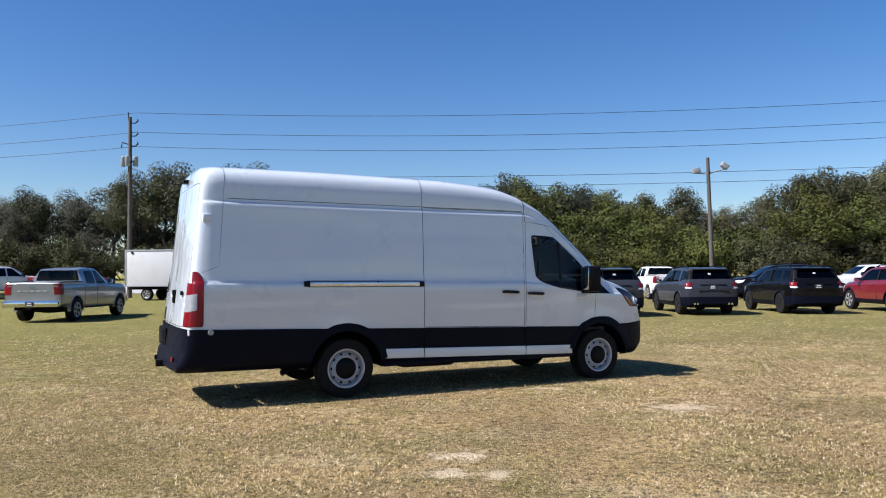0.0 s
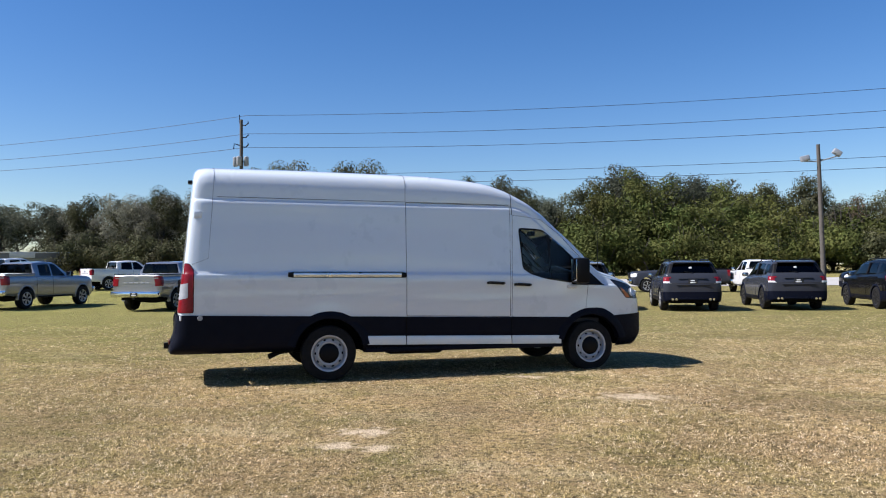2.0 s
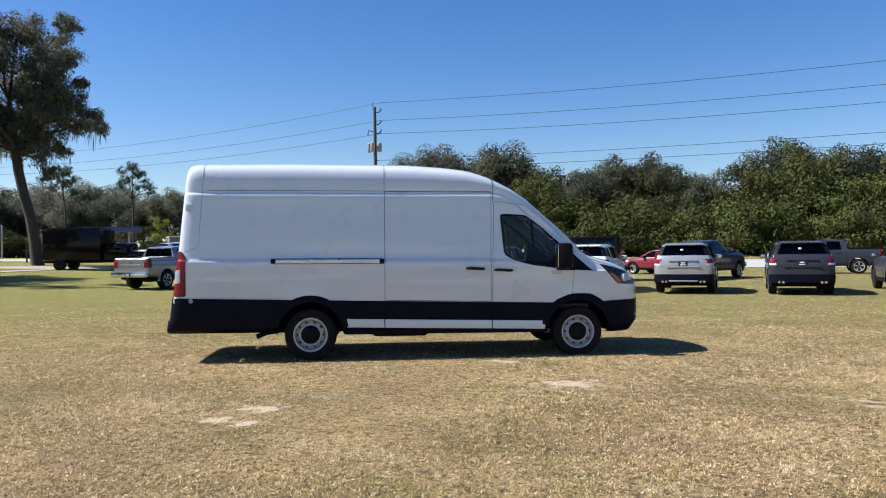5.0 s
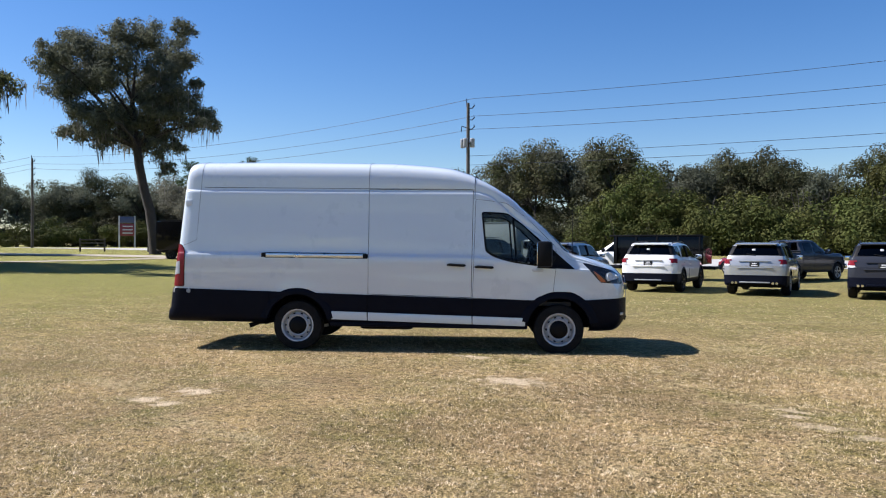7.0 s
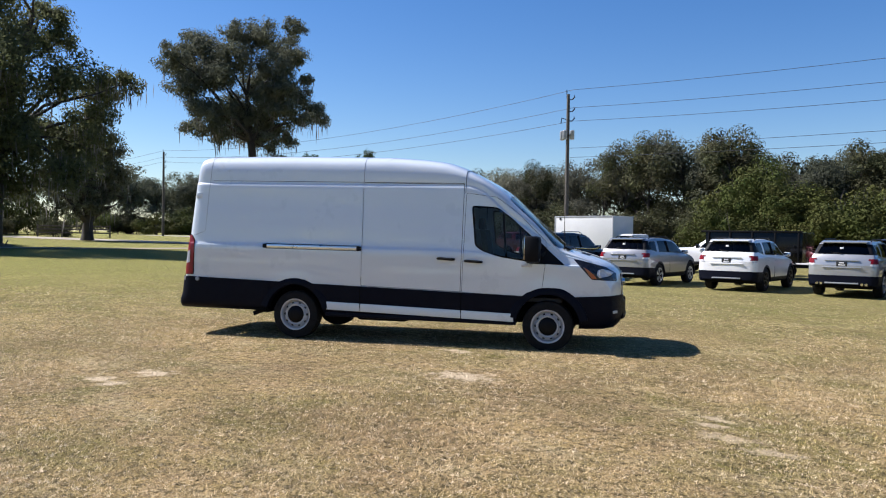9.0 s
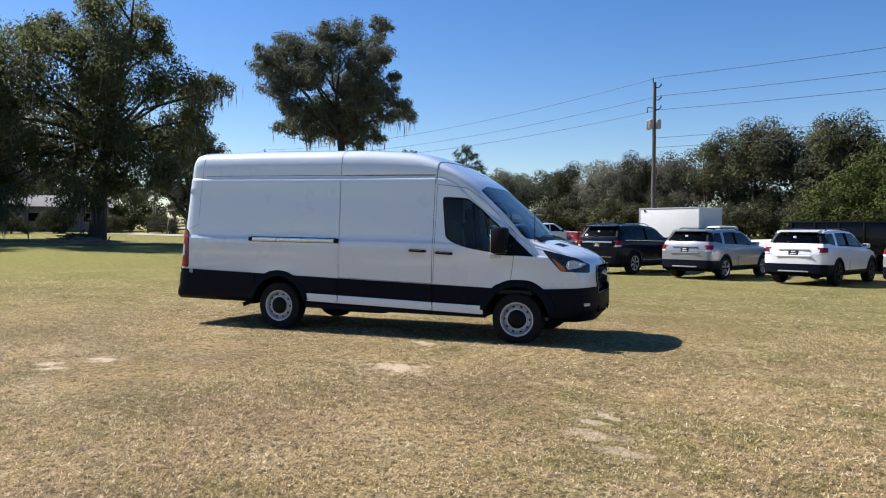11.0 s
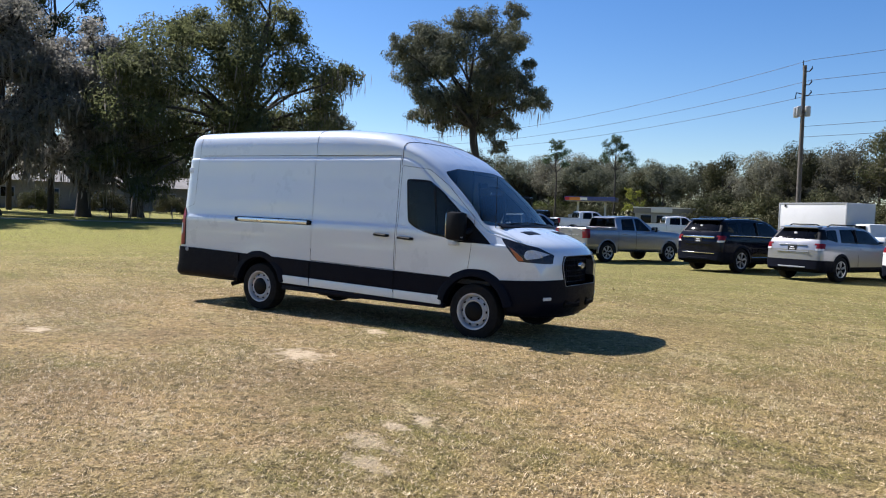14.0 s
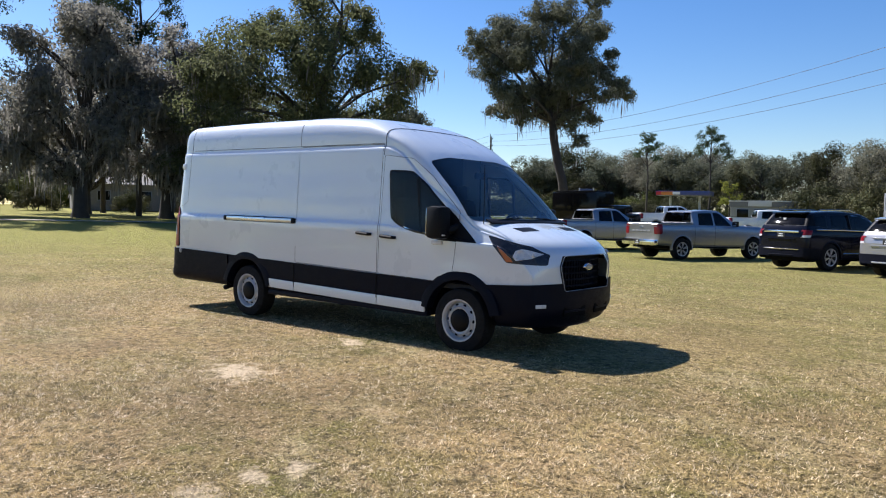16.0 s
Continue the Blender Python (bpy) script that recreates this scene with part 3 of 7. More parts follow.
    part("side_cladding", clad, CLAD, van, "dark grey plastic side cladding")
    part("rear_cladding", tail, CLAD, van, "dark grey plastic rear bumper and cladding")
    bump = part("front_bumper", front, CLAD, van, "dark grey plastic front bumper")
    part("windscreen", push(screen, -0.004), WINDSCREEN, van).visible_shadow = False
    for w, s in zip(win, (-1, 1)):
        rim_gap(w, 0.02, 0.006)
        o = part("door_window", w, [GLASS, BLACK], van)
        o.visible_shadow = False
        ys = s * 0.975
        part("window_bar", boxed((3.135, ys, 1.60), (0.03, 0.03, 0.66), 0.006, Matrix.Rotation(radians(-5), 4, "Y")), BLACK, van)
    for w in sail:
        part("mirror_sail", thick(push(w, 0.006), 0.01), BLACK, van, "black plastic corner panel")
    # roof seam behind the cab, gutter line and rear roof seam
    for x, thin in ((2.555, 0.004), (-1.60, 0.0018), (1.02, 0.0022)):
        pts = [(x + van_bow(x, y, z), y * 1.001, z + 0.001) for y, z in catmull(van_section(x), 3) if z > (2.20 if x > 2 else 2.34 if x > 0 else 1.55)]
        if x < 0:
            pts = [(-1.70, 1.012, 1.50), (-1.60 + van_bow(-1.60, 1.0, 1.58), 1.003, 1.58)] + pts[1:]
        ring = [(px, -py, pz) for px, py, pz in pts] + [(px, py, pz) for px, py, pz in pts[-2::-1]]
        part("roof_seam", tubed(ring, thin, 5), GAP, van)
    for sg in (-1, 1):
        gut = []
        for k in range(28):
            x = -1.52 + 4.05 * k / 27
            wide, z = lerp_keys(VAN_WIDE, x)[0], van_gutter(x) + 0.003
            gut.append((x + van_bow(x, 0.944, z), sg * (0.9445 * wide), z))
        part("gutter_line", tubed(gut, 0.0032, 5), GAP, van)
    # sliding-door rail with its end caps
    rail = part("door_rail", boxed((0.25, -1.024, 1.374), (1.50, 0.052, 0.062), 0.024), RAILMETAL, van, "grey metal sliding door rail")
    # dark strips stand in for the shadow in the gaps along the rail
    for z in (1.339, 1.409):
        part("rail_gap", boxed((0.25, -1.026, z), (1.48, 0.014, 0.007), 0.002), GAP, rail)
    part("rail_cap", boxed((-0.50, -1.030, 1.375), (0.07, 0.046, 0.064), 0.012), BLACK, rail)
    part("rail_cap", boxed((0.985, -1.030, 1.370), (0.07, 0.046, 0.066), 0.012), BLACK, rail)
    # door handles in shallow cups
    for x, z in ((2.30, 1.262), (2.70, 1.238)):
        part("door_handle", tubed([(x - 0.125, -1.035, z), (x - 0.10, -1.065, z + 0.006), (x + 0.09, -1.068, z - 0.004), (x + 0.125, -1.035, z - 0.004)], [0.016, 0.02, 0.02, 0.016], 8), BLACK, van, "black door handle")
    part("door_handle", tubed([(2.575, 1.035, 1.24), (2.6, 1.065, 1.245), (2.79, 1.068, 1.235), (2.82, 1.035, 1.235)], [0.016, 0.02, 0.02, 0.016], 8), BLACK, van, "black door handle")
    part("fuel_flap", tubed([(3.705, -1.021, 1.20), (3.69, -1.028, 1.05), (3.655, -1.031, 0.90)], 0.004, 5), GAP, van)
    part("indicator", boxed((3.46, -1.045, 1.205), (0.15, 0.03, 0.045), 0.012), CLEARLENS, van, "clear side indicator")
    # wheel arches
    for sg in (-1, 1):
        for cx in (0.0, 3.77):
            part("wheel_arch", arch_lip(cx, 0.36, 0.45, 0.115, sg * 1.028, 0.022, 20, 12, 168), CLAD, van, "dark plastic wheel arch flare")
            bm = bmesh.new()
            n = 16
            rows = [[bm.verts.new((cx + 0.47 * math.cos(math.pi * k / n), sg * yy, 0.36 + 0.47 * math.sin(math.pi * k / n))) for yy in (1.025, 0.62)] for k in range(n + 1)]
            for a, b in zip(rows, rows[1:]):
                bm.faces.new((a[0], b[0], b[1], a[1]))
            bm.faces.new([r[1] for r in rows])
            part("wheel_housing", bm, GAP, van)
        # painted sill strip with joints
        for x0, x1 in ((0.50, 1.02), (1.03, 2.53), (2.54, 3.29)):
            za, zb = 0.525 - 0.0195 * x0, 0.525 - 0.0195 * x1
            bm = bmesh.new()
            box(bm, ((x0 + x1) / 2, sg * 1.028, 0.5 * (za + zb)), (x1 - x0, 0.03, 0.118), 0.008, None)
            for v in bm.verts:
                v.co.z += -0.0195 * (v.co.x - (x0 + x1) / 2)
            part("sill_strip", bm, WHITE, van, "white painted sill strip")
        part("sill", boxed((1.9, sg * 0.985, 0.385), (2.85, 0.09, 0.06), 0.015), CLAD, van)
    for sg in (-1, 1):
        for cx in (0.0, 3.77):
            wheel(van, cx, sg * 0.895, 0.358, 0.225, "steel", sg)
    # underside, axles, exhaust
    part("chassis", boxed((1.5, 0, 0.47), (6.2, 1.16, 0.14), 0.03), GAP, van)
    part("rear_axle", tubed([(0, -0.8, 0.36), (0, -0.2, 0.36), (0, 0, 0.37), (0, 0.2, 0.36), (0, 0.8, 0.36)], [0.05, 0.05, 0.15, 0.05, 0.05], 10), BLACK, van)
    part("exhaust", tubed([(0.9, -0.55, 0.34), (0.0, -0.62, 0.44), (-0.42, -0.72, 0.395), (-0.62, -0.80, 0.375), (-0.75, -0.86, 0.325)], [0.03, 0.03, 0.03, 0.034, 0.036], 10), BLACK, van, "dark exhaust tail pipe")
    part("leaf_spring", tubed([(-0.75, -0.55, 0.42), (0, -0.55, 0.31), (0.65, -0.55, 0.42)], 0.03, 6), BLACK, van)
    part("silencer", boxed((1.25, -0.5, 0.36), (0.8, 0.36, 0.16), 0.06), BLACK, van)
    # mirrors
    for sg in (-1, 1):
        mir = part("mirror", boxed((3.55, sg * 1.14, 1.435), (0.215, 0.205, 0.365), 0.055, Matrix.Rotation(radians(sg * 6), 4, "Z")), BLACK, van, "black door mirror")
        part("mirror_glass", boxed((3.440, sg * 1.14, 1.44), (0.008, 0.165, 0.31), 0.002), CHROME, mir)
        part("mirror_arm", tubed([(3.70, sg * 0.95, 1.40), (3.64, sg * 1.03, 1.35), (3.61, sg * 1.10, 1.36)], [0.05, 0.045, 0.04], 8), BLACK, mir)
        part("mirror_lens", boxed((3.64, sg * 1.16, 1.30), (0.03, 0.08, 0.02), 0.008), CLEARLENS, mir)
    # nose: grille with slats and plain oval badge, lamps, fog lamps, intakes
    grille = part("grille", boxed((4.64, 0, 0.925), (0.04, 1.04, 0.39), 0.01), BLACK, van, "black slatted grille")
    for k in range(21):
        y = -0.50 + 0.05 * k
        part("grille_bar", boxed((4.715 - 0.10 * (abs(y) / 0.5) ** 2, y, 0.90), (0.02, 0.016, 0.30), 0.004), CLAD, grille)
    for k in range(5):
        z = 0.775 + 0.07 * k
        part("grille_bar", tubed([(4.655, -0.53, z), (4.68, -0.45, z), (4.72, -0.3, z), (4.745, 0, z), (4.72, 0.3, z), (4.68, 0.45, z), (4.655, 0.53, z)], 0.009, 6), CLAD, grille)
    loop = []
    for y, z in gr + gr[:1]:
        xx = 4.825 if z < 0.99 else 4.825 - 0.25 * (z - 0.99)
        loop.append((xx + van_bow(4.8, y, z) + 0.015, y, z))
    part("grille_frame", tubed(loop, 0.0045, 6), GALV, grille, "bright grille surround")
    bm = lathe([(0.0, 0.02), (0.075, 0.018), (0.088, 0.0), (0.088, -0.03), (0, -0.03)], 28)
    bmesh.ops.rotate(bm, matrix=Matrix.Rotation(radians(-90), 3, "Z"), verts=bm.verts)
    bmesh.ops.scale(bm, vec=(1, 0.98, 0.5), verts=bm.verts)
    part("badge", moved(bm, 4.80, 0, 0.985), CHROME, grille, "plain bright oval badge")
    bm = lathe([(0.0, 0.026), (0.062, 0.024), (0.07, 0.01)], 24)
    bmesh.ops.rotate(bm, matrix=Matrix.Rotation(radians(-90), 3, "Z"), verts=bm.verts)
    bmesh.ops.scale(bm, vec=(1, 0.98, 0.48), verts=bm.verts)
    part("badge_field", moved(bm, 4.80, 0, 0.985), LAMPGREY, grille)
    for lm, sg in zip(lamps, (-1, 1)):
        refl = push(lift(lm, inside(lm, rounded([(4.425, 1.10), (4.435, 1.165), (4.50, 1.185), (4.57, 1.165), (4.66, 1.13), (4.67, 1.10), (4.59, 1.085), (4.55, 1.055), (4.47, 1.052)], 0.02), 1, lambda c, n: True)), 0.004)
        amb = push(lift(lm, inside(lm, [(4.245, 1.205), (4.36, 1.045), (4.43, 1.045), (4.405, 1.085), (4.31, 1.165)], 1, lambda c, n: True)), 0.004)
        head = part("headlight", lm, [LAMPDARK, GAP], van, "dark headlight with clear reflector and amber corner")
        part("reflector", refl, CLEARLENS, head, "bright reflector field")
        for bx, bz, br in ((4.495, 1.118, 0.055), (4.60, 1.118, 0.026)):
            p, n = van_skin(bx, bz)
            p, n = Vector((p.x, sg * -p.y, p.z)), Vector((n.x, sg * -n.y, n.z))
            bowl = lathe([(0.0, -0.016), (br * 0.5, -0.012), (br * 0.9, 0.004), (br, 0.007), (br, -0.02)], 18)
            bmesh.ops.rotate(bowl, matrix=Vector((0, 1, 0)).rotation_difference(n).to_matrix(), verts=bowl.verts)
            part("lamp_bowl", moved(bowl, *(p + n * 0.012)), CLEARLENS, head, "bright round lamp bowl")
        part("corner_lens", amb, AMBER, head, "amber corner lens")
        y = sg * 0.79
        part("fog_lamp", boxed((4.834 + van_bow(4.82, y, 0.6), y, 0.585), (0.03, 0.13, 0.042), 0.010, Matrix.Rotation(radians(sg * 27), 4, "Z")), CLEARLENS, bump, "bright fog lamp")
    for y in (-0.30, 0.30):                       # two low intakes with a slat across each
        tilt = Matrix.Rotation(radians(y * 22), 4, "Z")
        hole = part("intake", boxed((4.824 + van_bow(4.82, y, 0.5), y, 0.515), (0.02, 0.40, 0.11), 0.015, tilt), GAP, bump)
        part("slat", boxed((4.833 + van_bow(4.82, y, 0.5), y, 0.515), (0.02, 0.38, 0.022), 0.006, tilt), CLAD, hole)
    for x in (1.02, 2.53):
        part("cladding_seam", tubed([(x, -1.046, 0.80), (x, -1.047, 0.66), (x, -1.043, 0.50)], 0.004, 5), GAP, van)
    part("bumper_lip", tubed([(4.28, -0.88, 0.36), (4.52, -0.62, 0.345), (4.66, -0.3, 0.34), (4.69, 0, 0.34), (4.66, 0.3, 0.34), (4.52, 0.62, 0.345), (4.28, 0.88, 0.36)], 0.025, 8), CLAD, bump)
    # bonnet: shut line, two black vents, wipers and aerial
    ring = []
    for k in range(21):
        y = -0.90 + 0.09 * k
        x = 4.03
        t = lerp_keys(VAN_TOP, x)[0]
        ring.append((x + van_bow(x, y, t), y, t + 0.002 - 0.06 * (abs(y) / 0.95) ** 6))
    part("bonnet_seam", tubed(ring, 0.008, 5), GAP, van)
    for sg in (-1, 1):
        pts = [(3.99, sg * 0.62, 1.475), (3.965, sg * 0.3, 1.50), (3.968, -sg * 0.02, 1.505)]
        part("wiper", tubed(pts, 0.008, 5), BLACK, van)
    for v in vents:
        part("bonnet_vent", push(v, 0.003), BLACK, van, "black bonnet vent")
    part("aerial", tubed([(3.97, -0.86, 1.33), (3.966, -0.86, 1.42), (3.962, -0.86, 1.75), (3.958, -0.86, 2.08)], [0.014, 0.006, 0.005, 0.004], 5), BLACK, van)
    part("scuttle", boxed((4.0, 0, 1.462), (0.10, 1.62, 0.02), 0.008, Matrix.Rotation(radians(24), 4, "Y")), BLACK, van)
    # tail: lamps, hinges, handle, camera lamp, plate, step
    for lm, sg in zip(tails, (-1, 1)):
        rim_gap(push(lm, 0.012), 0.006, 0.02)
        clear = push(lift(lm, inside(lm, [(-1.86, 1.06), (-1.745, 1.09), (-1.745, 1.27), (-1.86, 1.25)], 1, lambda c, n: True)), 0.002)
        tl = part("tail_light", lm, [REDLENS, GAP], van, "tall red tail light with a clear middle")
        part("clear_lens", clear, [GALV, REDLENS], tl)
    for sg in (-1, 1):
        for z in (1.60, 2.12):
            part("hinge", boxed((-1.775 + 0.10 * (z - 0.75), sg * 0.935, z), (0.10, 0.09, 0.09), 0.015), WHITE, van)
    part("brake_lamp", boxed((-1.66, 0, 2.67), (0.04, 0.30, 0.03), 0.01), REDLENS, van)
    part("camera_lamp", boxed((-1.725, 0.0, 2.62), (0.10, 0.16, 0.045), 0.015), BLACK, van)
    part("rear_handle", boxed((-1.865, -0.08, 1.22), (0.05, 0.05, 0.16), 0.012), BLACK, van)
    part("rear_badge", boxed((-1.858, -0.62, 1.27), (0.02, 0.10, 0.05), 0.004), BLACK, van)
    part("plate_recess", boxed((-1.93, 0.42, 0.72), (0.03, 0.62, 0.22), 0.02), GAP, van)
    part("rear_plate", boxed((-1.948, 0.42, 0.72), (0.01, 0.31, 0.15), 0.004), CLAD, van)
    part("parking_sensor", moved(lathe([(0, -0.02), (0.03, -0.02), (0.035, 0.02)], 14), -1.60, -1.05, 0.84), GALV, van)
    part("marker_lamp", boxed((-1.80, -0.985, 0.84), (0.10, 0.05, 0.07), 0.012, Matrix.Rotation(radians(30), 4, "Z")), CLEARLENS, van)
    part("reflector_lamp", boxed((-1.965, -0.72, 0.53), (0.02, 0.12, 0.05), 0.006), REDLENS, van)
    part("tow_bar", boxed((-1.95, 0, 0.42), (0.22, 0.10, 0.08), 0.012), BLACK, van)
    part("tow_hook", boxed((-1.93, 0.62, 0.43), (0.16, 0.06, 0.06), 0.012), BLACK, van)
    # cab inside
    part("bulkhead", boxed((2.30, 0, 1.55), (0.04, 1.78, 1.75), 0.01), SEATFAB, van)
    part("dashboard", boxed((3.78, 0, 1.28), (0.55, 1.74, 0.24), 0.06), BLACK, van)
    part("cab_floor", boxed((3.1, 0, 0.72), (1.7, 1.84, 0.06), 0.01), SEATFAB, van)
    part("paper", boxed((3.60, -0.30, 1.455), (0.30, 0.42, 0.02), 0.004, Matrix.Rotation(radians(16), 4, "Y")), PLATEMARK, van, "white papers on the dashboard")
    for y in (-0.52, 0.52):
        seat = part("seat", boxed((2.86, y, 1.0), (0.52, 0.50, 0.20), 0.06), SEATFAB, van, "dark cloth cab seat")
        part("backrest", boxed((2.64, y, 1.36), (0.16, 0.48, 0.70), 0.06, Matrix.Rotation(radians(-10), 4, "Y")), SEATFAB, seat)
        part("headrest", boxed((2.56, y, 1.80), (0.10, 0.26, 0.20), 0.04), SEATFAB, seat)
        part("seat_base", boxed((2.86, y, 0.83), (0.44, 0.42, 0.18), 0.02), BLACK, seat)
    bm = bmesh.new()
    ring = [(3.40 + 0.055 * math.sin(a), 0.5 + 0.185 * math.cos(a), 1.36 + 0.175 * math.sin(a)) for a in [2 * math.pi * k / 24 for k in range(25)]]
    tube(bm, ring, 0.017, 8)
    tube(bm, [(3.40, 0.33, 1.36), (3.42, 0.5, 1.34), (3.40, 0.67, 1.36)], 0.02, 6)
    tube(bm, [(3.42, 0.5, 1.34), (3.62, 0.5, 1.20)], 0.03, 8)
    part("steering_wheel", bm, BLACK, van)
    part("rear_view_mirror", boxed((3.28, 0, 2.0), (0.05, 0.22, 0.08), 0.02), BLACK, van)
    part("roof_lining", boxed((2.60, 0, 2.28), (0.5, 1.3, 0.03), 0.01), SEATFAB, van)
    return van


white_van()


# ---- parked vehicles ----
# section rows of a shell: x, underside, belt, top, half width at the belt, half width of the roof
SUV_KEYS = ((0.0, 0.40, 0.90, 1.00, 0.90, 0.82), (0.03, 0.36, 1.05, 1.16, 0.955, 0.86), (0.07, 0.34, 1.15, 1.27, 0.975, 0.87), (0.12, 0.33, 1.18, 1.36, 0.985, 0.84),
            (0.34, 0.31, 1.18, 1.63, 0.99, 0.77), (0.42, 0.30, 1.18, 1.70, 0.995, 0.76), (0.6, 0.30, 1.18, 1.735, 1.0, 0.755), (1.2, 0.29, 1.17, 1.77, 1.0, 0.755), (2.0, 0.32, 1.15, 1.775, 1.0, 0.76),
            (2.75, 0.32, 1.13, 1.72, 1.0, 0.76), (3.05, 0.32, 1.12, 1.63, 1.0, 0.77), (3.75, 0.32, 1.10, 1.21, 1.0, 0.83), (3.9, 0.32, 1.08, 1.17, 1.0, 0.85),
            (4.6, 0.30, 1.02, 1.11, 0.97, 0.82), (4.9, 0.30, 0.95, 1.02, 0.92, 0.78), (5.0, 0.32, 0.83, 0.92, 0.87, 0.80), (5.05, 0.36, 0.70, 0.78, 0.80, 0.68))
PICKUP_KEYS = ((0.0, 0.62, 1.24, 1.36, 0.93, 0.88), (0.03, 0.58, 1.30, 1.40, 0.985, 0.93), (0.08, 0.56, 1.31, 1.41, 0.99, 0.93), (1.72, 0.46, 1.31, 1.42, 0.995, 0.93),
               (1.75, 0.44, 1.31, 1.44, 0.995, 0.92), (1.80, 0.44, 1.30, 1.84, 0.995, 0.74), (1.90, 0.44, 1.30, 1.90, 0.995, 0.74), (2.6, 0.42, 1.29, 1.95, 0.995, 0.74), (3.15, 0.42, 1.28, 1.93, 0.995, 0.74),
               (3.35, 0.42, 1.28, 1.85, 0.995, 0.75), (4.05, 0.42, 1.26, 1.37, 0.995, 0.86), (4.2, 0.42, 1.24, 1.34, 0.995, 0.88), (5.4, 0.42, 1.20, 1.30, 0.99, 0.88), (5.72, 0.42, 1.15, 1.26, 0.97, 0.85),
               (5.84, 0.44, 1.06, 1.16, 0.94, 0.82), (5.88, 0.48, 0.96, 1.04, 0.90, 0.78))


def car_section(keys, sx, sy, sz):
    def section(x):
        zb, zs, zt, wb, wr = lerp_keys(keys, x / sx)
        h, u = zs - zb, zt - zs
        pts = ((0.93 * wb, zb), (0.98 * wb, zb + 0.07), (1.0 * wb, zb + 0.45 * h), (0.995 * wb, zb + 0.78 * h), (0.965 * wb, zs - 0.01), (0.94 * wb, zs + 0.015),
               (0.94 * wb + 0.5 * (wr - 0.94 * wb), zs + 0.5 * u), (wr, zs + 0.84 * u), (0.93 * wr, zs + 0.95 * u), (0.72 * wr, zt - 0.006), (0.36 * wr, zt), (0.0, zt))
        return [(y * sy, z * sz) for y, z in pts]
    return section


def stations(keys, sx, step=0.13):
    xs = []
    for a, b in zip(keys, keys[1:]):
        n = max(1, round((b[0] - a[0]) * sx / step))
        xs += [(a[0] + (b[0] - a[0]) * k / n) * sx for k in range(n)]
    return xs + [keys[-1][0] * sx]


def plate_and_marks(car, x, y, z, w=0.31, h=0.16):
    pl = part("licence_plate", boxed((x, y, z), (0.012, w, h), 0.004), PLATE, car, "black dealer plate with white marks")
    part("plate_bar", boxed((x - 0.009, y, z + 0.03), (0.006, w * 0.45, 0.035), 0.001), PLATEMARK, pl)
    part("plate_bar", boxed((x - 0.009, y, z - 0.035), (0.006, w * 0.62, 0.03), 0.001), PLATEMARK, pl)


